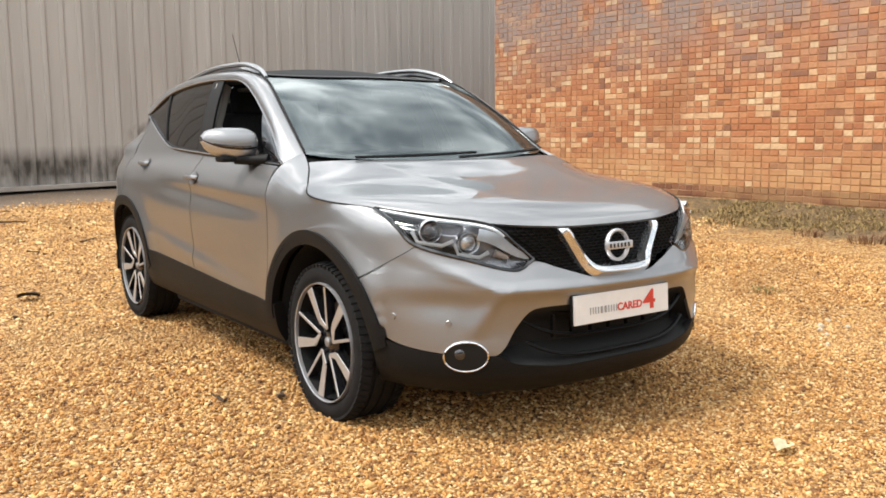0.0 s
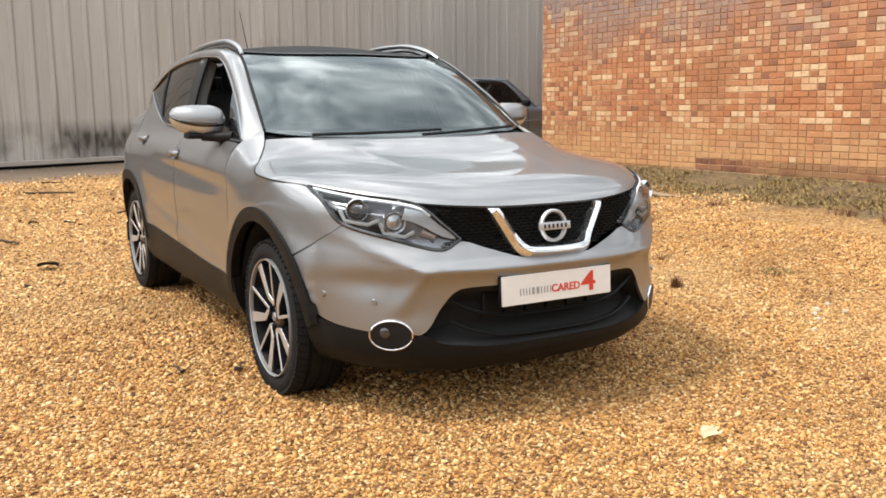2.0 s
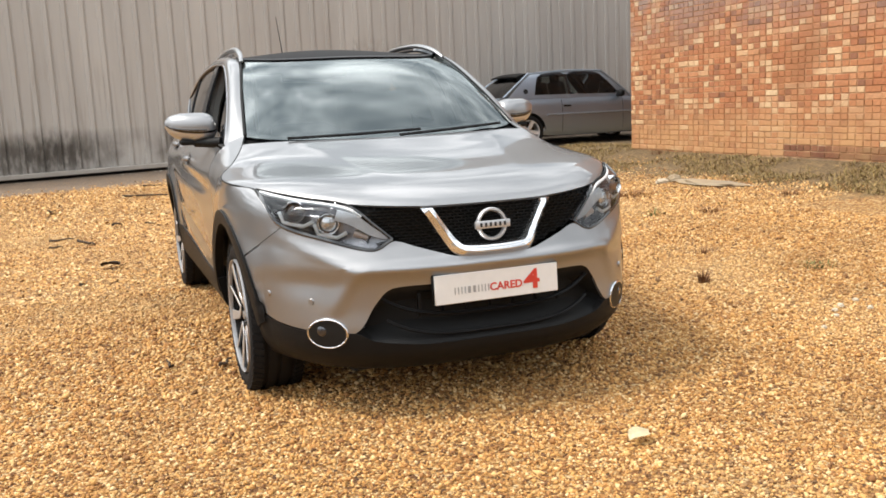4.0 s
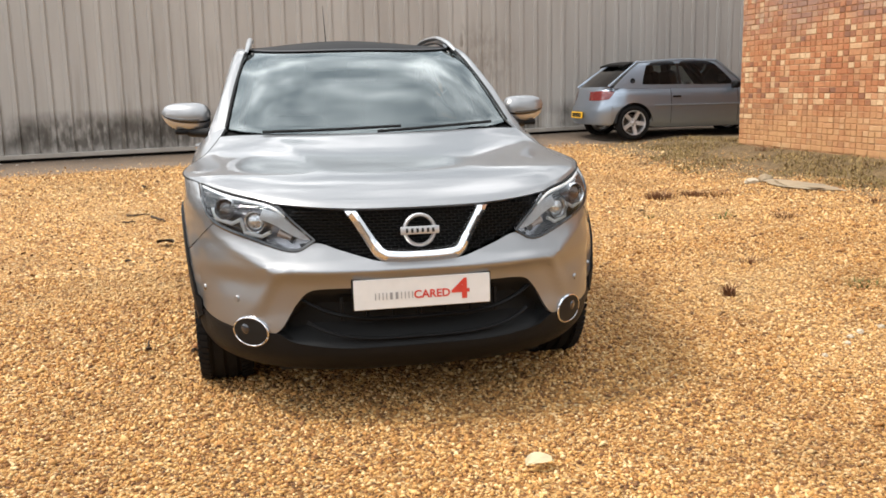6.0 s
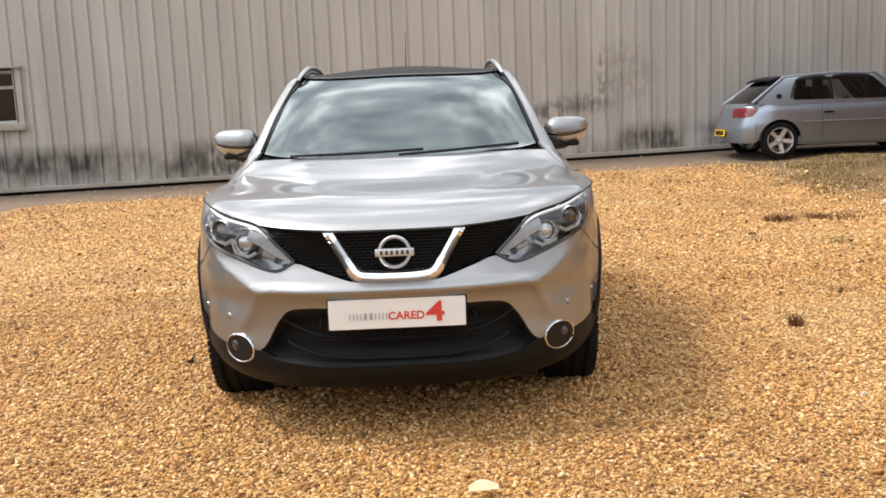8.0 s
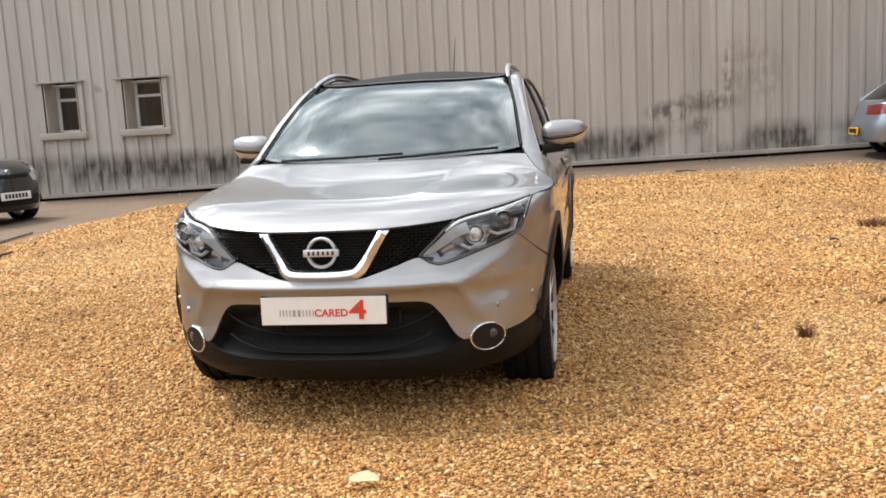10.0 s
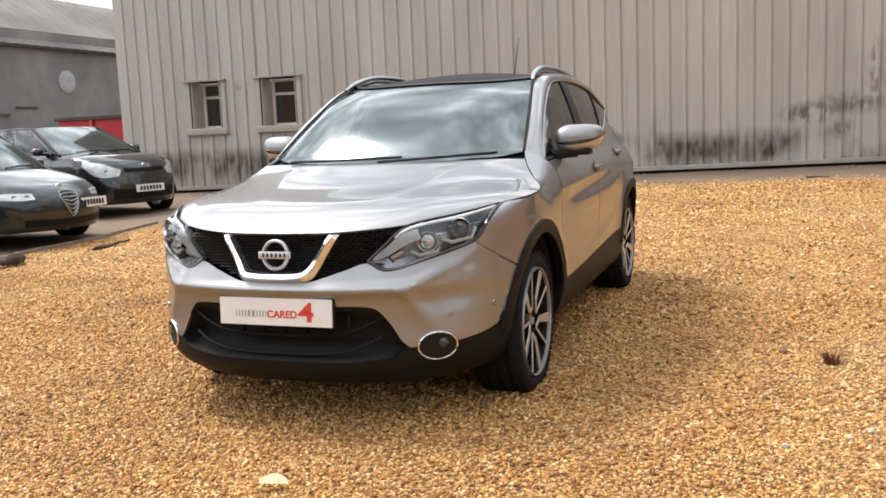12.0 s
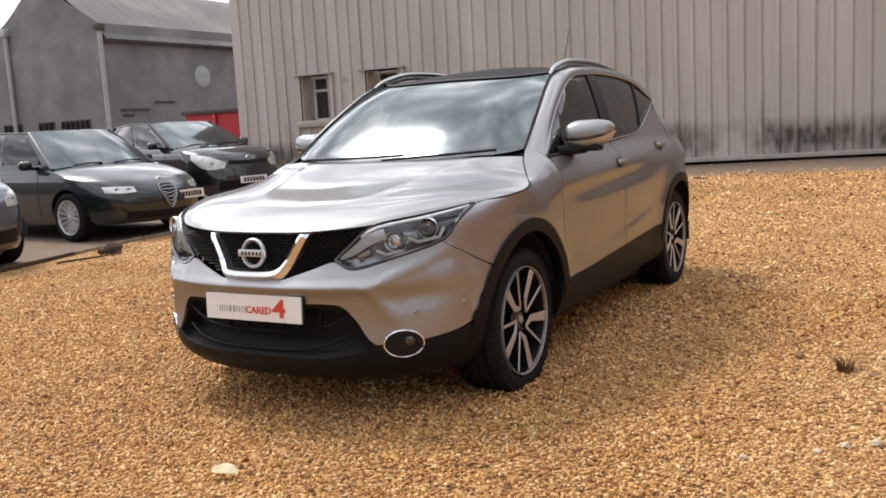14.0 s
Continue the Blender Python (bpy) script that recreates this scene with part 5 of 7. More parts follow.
def door_handle(car, S, s, y, z):
    def on(yy, zz, out):
        q = S.at(S.p_of("y", yy, zz), zz)
        return Vector((s * (q[0] + out), q[1], q[2]))

    cup = bmesh.new()
    rows = []
    for k, d in ((1.0, 0.0005), (0.8, -0.004), (0.4, -0.008), (0.02, -0.009)):
        rows.append([cup.verts.new(on(y - 0.035 + k * 0.050 * math.cos(t), z + k * 0.034 * math.sin(t), d + 0.008)) for t in np.linspace(0, 2 * math.pi, 20, endpoint=False)])
    for a, b in zip(rows, rows[1:]):
        for k in range(20):
            cup.faces.new((a[k], a[(k + 1) % 20], b[(k + 1) % 20], b[k]))
    part("handle_recess", cup, SILVER, car)
    pts = [on(y + d, z + 0.004, o) for d, o in ((-0.085, 0.004), (-0.068, 0.020), (-0.02, 0.028), (0.03, 0.027), (0.062, 0.019), (0.075, 0.003))]
    part("door_handle", tube(smooth_line(pts, 14), 0.0105, 8, flat=1.15), SILVER, car, "silver pull handle")


def door_mirror(car, s):
    """A door mirror: rounded silver cap, indicator strip, chrome lower shell, black foot and arm."""
    c = Vector((0.914, -0.535, 1.138))
    rows = []
    n = 40
    prof = curve([(0.0, (0.030, 0.050, 0.0)), (0.07, (0.060, 0.080, 0.0)), (0.30, (0.076, 0.092, 0.0)), (0.62, (0.072, 0.086, 0.004)), (0.84, (0.056, 0.068, 0.012)), (0.95, (0.036, 0.048, 0.019)), (1.0, (0.012, 0.022, 0.022))])
    for k in range(15):
        t = k / 14
        h, d, dz = prof(t)
        x = -0.118 + 0.248 * t
        sweep = 0.05 * t * t
        sq = lambda v: math.copysign(abs(v) ** 0.78, v)
        rows.append([Vector((x, sweep + d * sq(math.cos(a)) * (0.55 if math.cos(a) > 0 else 1.0), dz + h * sq(math.sin(a)))) for a in np.linspace(0, 2 * math.pi, n, endpoint=False)])

    def shell(lo, hi, grow):
        bm = bmesh.new()
        V = [[bm.verts.new((s * (c.x + v.x * grow), c.y + v.y * grow, c.z + v.z * grow)) for v in r] for r in rows]
        for a, b, ra in zip(V, V[1:], rows):
            for q in range(n):
                ang = (q + 0.5) / n * 360
                if lo <= ang < hi:
                    bm.faces.new((a[q], a[(q + 1) % n], b[(q + 1) % n], b[q]))
        if hi - lo >= 360:
            bm.faces.new(V[0])
            bm.faces.new(V[-1][::-1])
        bmesh.ops.remove_doubles(bm, verts=bm.verts, dist=0.0005)
        bmesh.ops.delete(bm, geom=[v for v in bm.verts if not v.link_faces], context="VERTS")
        return bm

    mirror = part("door_mirror", shell(0, 360, 0.985), GLOSS_BLACK, car, "silver door mirror with chrome lower shell", sharp=80)
    part("cap", shell(10, 186, 1.0), SILVER, mirror, "silver mirror cap", sharp=80)
    part("lower_shell", shell(198, 312, 1.0), LOWER_CHROME, mirror, "chrome lower shell", sharp=80)
    strip = [c + v for v in (Vector((r[0].x, min(q.y for q in r) * 1.0 - 0.001, r[n // 2].z - 0.012)) for r in rows[3:13])]
    part("indicator", tube([Vector((s * v.x, v.y, v.z)) for v in strip], 0.004, 6), GLOSS_BLACK, mirror, "dark indicator strip")
    foot = tube([Vector((s * x, y, z)) for x, y, z in ((0.785, -0.68, 1.062), (0.84, -0.62, 1.060), (0.90, -0.555, 1.066))], [0.030, 0.028, 0.030], 10, flat=0.9)
    box(0.16, 0.10, 0.03, (s * 0.90, -0.535, 1.066), bevel=0.012, bm=foot)
    part("foot", foot, PLASTIC, mirror, "black plastic mirror foot")
    part("mirror_glass", box(0.17, 0.004, 0.11, (s * 0.915, -0.487, 1.138), (0, 0, -s * 8), 0.001, 1), CHROME, mirror)


def roof_rail(car, s):
    pts = smooth_line([(0.594, -0.255, 1.476), (0.580, -0.16, 1.518), (0.568, 0.02, 1.556), (0.562, 0.20, 1.570), (0.562, 0.55, 1.568), (0.570, 0.85, 1.535), (0.580, 1.02, 1.497)], 34)
    rad = [0.009 + 0.007 * math.sin(math.pi * min(k / 5, 1) / 2) for k in range(34)]
    rail = part("roof_rail", tube([(s * p[0], p[1], p[2]) for p in pts], rad, 10, flat=0.8), SATIN, car, "satin silver roof rail")
    part("rail_gap", tube([(s * p[0] * 1.0, p[1], p[2] - 0.026) for p in pts[3:-3]], 0.014, 6), GLOSS_BLACK, rail)


def roof_and_glass(car):
    n = 24
    edge = smooth_line(ROOF_EDGE, 60)
    k = 22
    wl = smooth_line([edge[0], edge[7], edge[14], edge[k - 1]], n)
    base = both(np.array(even_line([(0, -1.115, 1.058), (0.35, -1.088, 1.062), (0.60, -1.008, 1.074), edge[0]], 16))[:, None])[:, 0]
    topl = both(np.array(even_line([(0, -0.352, 1.486), (0.32, -0.334, 1.482), edge[k - 1]], 16))[:, None])[:, 0]
    A = np.array(wl)
    G = fair(coons(base, topl, A * [-1, 1, 1], A), 3, 3, 0.025)
    sheet("windscreen", push(G, -0.004), WINDSCREEN, car, "windscreen mirroring the clouds", thick=0.005)
    sheet("header_strip", push(G, 0.003)[:, n - 2:n], PILLAR_BLACK, car, "black strip along the top of the windscreen", thick=0.004)
    # black ceramic border inside the glass
    for name, i0, i1, j0, j1 in (("border", 0, 2, 0, n), ("border", G.shape[0] - 2, G.shape[0], 0, n), ("border", 0, G.shape[0], 0, 2), ("border", 0, G.shape[0], n - 2, n)):
        sheet(name, push(G, -0.012)[i0:i1, j0:j1], GLOSS_BLACK, car, "black printed windscreen border", thick=0.0)
    for s in (-1, 1):
        line = [p * np.array((s, 1, 1)) + np.array((0, -0.004, 0.004)) for p in edge[:k]]
        part("screen_seal", tube(line, 0.007, 6, flat=0.6), DARK, car, "black windscreen edge seal")
    E = np.array(edge[k - 1 :])
    m = len(E)
    front = topl
    rear = both(np.array(smooth_line([(0, 1.74, 1.455), (0.35, 1.71, 1.445), E[-1]], 16))[:, None])[:, 0]
    Rf = coons(front, rear, E * [-1, 1, 1], E)
    for i in range(Rf.shape[0]):
        for j in range(m):
            u, v = -1 + 2 * i / (Rf.shape[0] - 1), j / (m - 1)
            Rf[i, j, 2] += 0.048 * (1 - u * u) * math.sin(math.pi * 0.95 * v) ** 0.85
    lo = int(m * 0.82)
    sheet("roof", Rf[:, : lo + 1], ROOF_GLASS, car, "black panoramic glass roof")
    sheet("spoiler", Rf[:, lo + 1 :], SILVER, car, "silver roof spoiler", thick=0.04)
    part("aerial", tube([(0.0, 1.42, 1.535), (0.0, 1.47, 1.62), (0.0, 1.62, 1.90)], [0.010, 0.004, 0.002], 6), PLASTIC, car, "thin black roof aerial")
    mr = part("rear_view_mirror", box(0.24, 0.05, 0.070, (0, -0.36, 1.345), (-12, 0, 0), 0.02, 3), PLASTIC, car)
    part("mount", box(0.11, 0.05, 0.10, (0, -0.44, 1.375), (-58, 0, 0), 0.015), PLASTIC, mr)
    for pts in (((-0.54, -1.075, 1.072), (-0.20, -1.112, 1.076), (0.12, -1.105, 1.084)), ((0.0, -1.135, 1.062), (0.30, -1.105, 1.076), (0.60, -1.010, 1.090))):
        w = part("wiper", tube(smooth_line(pts, 14), [0.006] * 14, 6), PLASTIC, car, "black wiper resting on the windscreen")
        part("blade", tube([p + np.array((0, 0.008, 0.004)) for p in smooth_line(pts, 14)], 0.004, 5), RUBBER, w)
    # rear window and tailgate
    top = rear
    low = both(np.array(smooth_line([(0, 2.02, 1.06), (0.40, 2.0, 1.06), (0.62, 1.90, 1.08)], 16))[:, None])[:, 0]
    sheet("rear_screen", ruled(top + np.array((0, 0.03, -0.03)), low, 8, (0, 0.02, 0.01)), PRIVACY, car, "dark tinted tailgate window", thick=0.005)


ROOF_GLASS = material("roof_glass", (0.010, 0.009, 0.009), rough=0.52, spec=0.08, vary=0.2, scale=4)


def rear_end(car, S):
    up = [np.array(v) for v in smooth_line([S.at(S.p_of("y", 1.80, 1.335), 1.335), S.at(S.p_of("y", 1.84, 1.20), 1.20), (0.62, 1.96, 1.08), (0.40, 2.03, 1.055), (0.0, 2.05, 1.05)], 24)]
    mid = [S.at(p, 0.62) for p in np.linspace(S.p_of("y", 1.80, 0.62), 3.0, 24)]
    G = ruled(up[::-1], mid[::-1], 16, (0, 0.03, 0))
    sheet("tailgate", both(G), SILVER, car, "silver tailgate")
    lowp = [S.at(p, 0.26) for p in np.linspace(S.p_of("y", 1.74, 0.26), 3.0, 24)]
    midp = [S.at(p, 0.615) for p in np.linspace(S.p_of("y", 1.74, 0.615), 3.0, 24)]
    sheet("rear_bumper", both(ruled(midp[::-1], lowp[::-1], 8, (0, 0.02, 0))), PLASTIC, car, "black lower rear bumper", thick=0.04)
    for s in (-1, 1):
        a = [S.at(S.p_of("y", y, z), z) + np.array((0.004, 0.004, 0)) for y, z in ((1.775, 1.06), (1.86, 1.075), (1.93, 1.07))]
        b = [S.at(S.p_of("y", y, z), z) + np.array((0.004, 0.004, 0)) for y, z in ((1.83, 0.95), (1.91, 0.92), (1.985, 0.91))]
        sheet("tail_lamp", ruled(smooth_line(a, 8), smooth_line(b, 8), 5, (0.01, 0.01, 0)), RED_LENS, car, "red tail lamp", mirror=s)


def front_lower(car, S):
    """Black lower bumper with the wide mouth, its slats and lip."""
    lip_top = [("x", 0.001, 0.300), ("x", 0.30, 0.302), ("x", 0.48, 0.325), ("x", 0.545, 0.358), ("x", 0.66, 0.358), ("y", -1.86, 0.380), ("y", -1.715, 0.415)]
    lip_low = [("x", 0.001, 0.180), ("x", 0.30, 0.182), ("x", 0.55, 0.195), ("x", 0.70, 0.215), ("y", -1.80, 0.225), ("y", -1.69, 0.235)]
    g = S.patch(lip_top, lip_low, 44, 12, 0.002)
    chin = np.array([[q[-1] + np.array((0, 0.10 * t, -0.02 * t)) for t in np.linspace(0, 1, 3)] for q in g])
    sheet("lower_bumper", both(np.concatenate([g, chin[:, 1:]], axis=1)), PLASTIC, car, "textured black lower bumper", thick=0.03)
    # mouth: back plate, side wings, slats
    mt = [("x", 0.001, 0.532), ("x", 0.20, 0.532), ("x", 0.36, 0.532), ("x", 0.425, 0.520), ("x", 0.47, 0.470), ("x", 0.545, 0.362)]
    ml = [("x", 0.001, 0.298), ("x", 0.20, 0.298), ("x", 0.30, 0.302), ("x", 0.42, 0.315), ("x", 0.48, 0.325), ("x", 0.540, 0.356)]
    g = both(S.patch(mt, ml, 22, 10))
    depth = np.array([[(0.0, 0.11 * min(1, 3.2 * min(j, 9 - j) / 9 + 0.0) * min(1, 0.35 * min(i, g.shape[0] - 1 - i)), 0.0) for j in range(10)] for i in range(g.shape[0])])
    sheet("mouth", g + depth, DARK, car, "recessed black lower intake", thick=0.0)
    for z, x1, deep, r in ((0.405, 0.47, 0.030, 0.013), (0.330, 0.43, 0.020, 0.011), (0.485, 0.40, 0.055, 0.010)):
        line = [S.at(S.p_of("x", x, z + 0.10 * (x / 0.47) ** 4), z + 0.10 * (x / 0.47) ** 4) + np.array((0, deep, 0)) for x in np.linspace(0.001, x1, 16)]
        pts = [p * [-1, 1, 1] for p in line[:0:-1]] + line
        part("slat", tube(pts, r, 6, flat=0.55), PLASTIC, car, "curved intake slat")
    for x in np.linspace(-0.30, 0.30, 7):
        part("strut", box(0.012, 0.02, 0.09, (x, -2.135, 0.445), bevel=0.003), PLASTIC, car)


def grille(car, S):
    top = [("x", 0.001, 0.817), ("x", 0.27, 0.820), ("x", 0.535, 0.838)]
    low = [("x", 0.001, 0.628), ("x", 0.15, 0.630), ("x", 0.225, 0.650), ("x", 0.30, 0.675), ("x", 0.389, 0.704)]
    g = both(S.patch(top, low, 26, 14))
    back = sheet("grille", g + np.array((0, 0.045, 0)), DARK, car, "black mesh grille", thick=0.006)
    mesh = bmesh.new()
    rows = 15
    for r in range(rows):
        z = 0.645 + 0.0120 * r
        n = 33
        for k in range(n):
            x = (k - (n - 1) / 2) * 0.030 + (0.015 if r % 2 else 0)
            lim = 0.385 + (z - 0.705) * 1.05 if z > 0.70 else 0.20 + (z - 0.635) * 2.6
            if abs(x) > lim - 0.02:
                continue
            q = S.at(S.p_of("x", max(abs(x), 0.002), z), z)
            box(0.028, 0.014, 0.0032, (x, q[1] + 0.026, z), (20, 0, 0), bm=mesh)
            box(0.0032, 0.014, 0.012, (x + 0.015, q[1] + 0.028, z + 0.006), (0, 0, 0), bm=mesh)
    part("grille_mesh", mesh, GRILLE_BLACK, back, "black honeycomb mesh", smooth=False)
    # chrome V
    V = bmesh.new()
    prof = [(0.259, 0.826, 0.019), (0.229, 0.777, 0.019), (0.190, 0.712, 0.020), (0.162, 0.668, 0.023), (0.135, 0.648, 0.025), (0.07, 0.641, 0.025), (0.0, 0.640, 0.025)]
    half = smooth_line(prof[:4], 14) + smooth_line(prof[3:], 12)[1:]
    pts = half + [np.array((-p[0], p[1], p[2])) for p in half[-2::-1]]
    rows = []
    for i, p in enumerate(pts):
        a, b = pts[max(i - 1, 0)], pts[min(i + 1, len(pts) - 1)]
        d = Vector((b[0] - a[0], b[1] - a[1])).normalized()
        nrm = Vector((-d.y, d.x))
        q = S.at(S.p_of("x", max(abs(p[0]), 0.002), p[1]), p[1])
        w = p[2]
        ring = []
        for k, out in ((1.0, -0.03), (0.94, 0.006), (-0.05, 0.027), (-0.3, 0.027), (-0.92, 0.016), (-1.0, -0.03)):
            vx, vz = p[0] + nrm.x * w * k, p[1] + nrm.y * w * k
            if vz > 0.817:
                # the legs end level, under the bonnet's lip
                vx -= d.x / d.y * (vz - 0.817)
                vz = 0.817
            ring.append(V.verts.new((vx, q[1] - out * min(1, (0.84 - vz) / 0.04), vz)))
        rows.append(ring)
    for a, b in zip(rows, rows[1:]):
        for k in range(5):
            V.faces.new((a[k], a[k + 1], b[k + 1], b[k]))
    V.faces.new(rows[0])
    V.faces.new(rows[-1][::-1])
    part("grille_surround", V, BRIGHT_TRIM, car, "chrome V-shaped grille surround")
    badge = part("badge", lathe([(0.006, 0.050), (-0.004, 0.050), (-0.009, 0.054), (-0.009, 0.060), (-0.004, 0.064), (0.006, 0.064)], 40, "y", pose(0, -2.176, 0.738, -6)), ALLOY, car, "round silver badge with a plain bar")
    part("badge_bar", box(0.148, 0.012, 0.030, (0, -2.183, 0.738), (-6, 0, 0), 0.003), ALLOY, badge)
    part("badge_mark", badge_mark(), INK_BLACK, badge)


def badge_mark():
    bm = bars_bm([0.009] * 6, 0.016, 0.011, 0.003)
    bm.transform(pose(0, -2.189, 0.738, -6))
    return bm


BRIGHT_TRIM = material("bright_trim", (0.78, 0.79, 0.81), rough=0.12, metal=0.95, coat=0.3)
GRILLE_BLACK = material("grille_black", (0.007, 0.007, 0.007), rough=0.5, spec=0.25)


def show_plate(car):
    y, z, tilt = -2.214, 0.508, -3
    plate = part("show_plate", box(0.522, 0.010, 0.113, (0, y + 0.006, z), (tilt, 0, 0), 0.002, 1), PLATE_WHITE, car, "white dealer show plate with grey and red lettering")
    part("plate_holder", box(0.535, 0.012, 0.122, (0, y + 0.018, z), (tilt, 0, 0), 0.004, 1), PLASTIC, plate)
    bm = bars_bm([0.003, 0.003, 0.003, 0.003, 0.010, 0.010, 0.003, 0.003, 0.003, 0.003], 0.026, 0.0110)
    bm.transform(pose(-0.110, y - 0.001, z - 0.008, tilt))
    part("grey_mark", bm, INK_GREY, plate)
    for body, size, x, dz, mat in (("CARED", (0.138, 0.031), -0.034, -0.008, INK_RED), ("4", (0.070, 0.078), 0.110, 0.004, INK_RED)):
        me = text_mesh(body, 0.05)
        co = np.array([v.co for v in me.vertices])
        lo, hi = co.min(0), co.max(0)
        for v in me.vertices:
            v.co = ((v.co.x - lo[0]) / (hi[0] - lo[0]) * size[0], ((v.co.y - lo[1]) / (hi[1] - lo[1]) - 0.5) * size[1], v.co.z)
        me.materials.clear()
        me.materials.append(mat)
        me.transform(pose(x, y - 0.0005, z + dz, 90 + tilt))
        part("lettering", me, mat, plate, "red printed lettering")


def cabin(car):
    dash = bmesh.new()
    box(1.36, 0.50, 0.16, (0, -0.76, 0.985), (4, 0, 0), 0.05, 3, dash)
    box(0.32, 0.34, 0.10, (-0.36, -0.70, 1.07), (6, 0, 0), 0.04, 3, dash)
    box(0.24, 0.50, 0.34, (0, -0.45, 0.86), bevel=0.04, bm=dash)
    part("dashboard", dash, PLASTIC, car, "black dashboard under the windscreen")
    ring = [Vector((-0.36 + 0.185 * math.cos(t), -0.42, 0.98 + 0.185 * math.sin(t))) for t in np.linspace(0, 2 * math.pi, 28, endpoint=False)]
    bm = tube([pose(-0.36, -0.42, 0.98, 0) @ pose(0, 0, 0, -24) @ (p - Vector((-0.36, -0.42, 0.98))) for p in ring], 0.016, 8, closed=True)
    box(0.30, 0.03, 0.09, (-0.36, -0.42, 0.98), (-24, 0, 0), 0.01, bm=bm)
    part("steering_wheel", bm, PLASTIC, car, "black steering wheel")
    for x in (-0.36, 0.36):
        seat = part("seat", box(0.50, 0.50, 0.20, (x, 0.05, 0.72), (5, 0, 0), 0.06, 3), SEAT, car, "dark cloth front seat")
        part("backrest", box(0.48, 0.16, 0.62, (x, 0.36, 1.00), (-16, 0, 0), 0.06, 3), SEAT, seat)
        part("headrest", box(0.27, 0.10, 0.18, (x, 0.47, 1.375), (-10, 0, 0), 0.04, 3), SEAT, seat)
    bench = part("rear_bench", box(1.24, 0.50, 0.20, (0, 0.92, 0.72), bevel=0.06, segs=3), SEAT, car, "dark rear bench")
    part("backrest", box(1.24, 0.16, 0.60, (0, 1.22, 1.02), (-18, 0, 0), 0.06, 3), SEAT, bench)
    for x in (-0.4, 0.4):
        part("headrest", box(0.26, 0.10, 0.16, (x, 1.36, 1.34), (-10, 0, 0), 0.04, 3), SEAT, bench)
    part("headlining", box(0.94, 1.45, 0.02, (0, 0.62, 1.440), bevel=0.008), GREY_TRIM, car, "grey roof lining")
    for s in (-1, 1):
        p = [(s * 0.66, -0.80, 1.10), (s * 0.60, -0.50, 1.30), (s * 0.555, -0.20, 1.445)]
        part("pillar_trim", tube(p, 0.035, 8), GREY_TRIM, car, "grey windscreen pillar trim")
        part("inner_pillar", tube([(s * 0.76, 0.16, 1.0), (s * 0.70, 0.21, 1.25), (s * 0.62, 0.26, 1.45)], 0.045, 8), GREY_TRIM, car, "grey door pillar trim")
        part("door_card", box(0.04, 1.9, 0.5, (s * 0.755, 0.2, 0.80), bevel=0.015), PLASTIC, car)


def belly(car):
    bm = box(1.06, 3.7, 0.50, (0, 0.02, 0.48), bevel=0.08)
    box(1.44, 1.62, 0.40, (0, 0.02, 0.46), bevel=0.05, bm=bm)
    box(1.20, 0.30, 0.26, (0, -1.80, 0.36), bevel=0.05, bm=bm)
    box(1.10, 3.70, 0.05, (0, 0.02, 0.190), bevel=0.02, bm=bm)
    box(1.08, 0.30, 0.05, (0, -1.83, 0.195), bevel=0.02, bm=bm)
    box(1.50, 1.66, 0.05, (0, 0.02, 0.190), bevel=0.02, bm=bm)
    part("underbody", bm, DARK, car, "dark underside")


crossover()

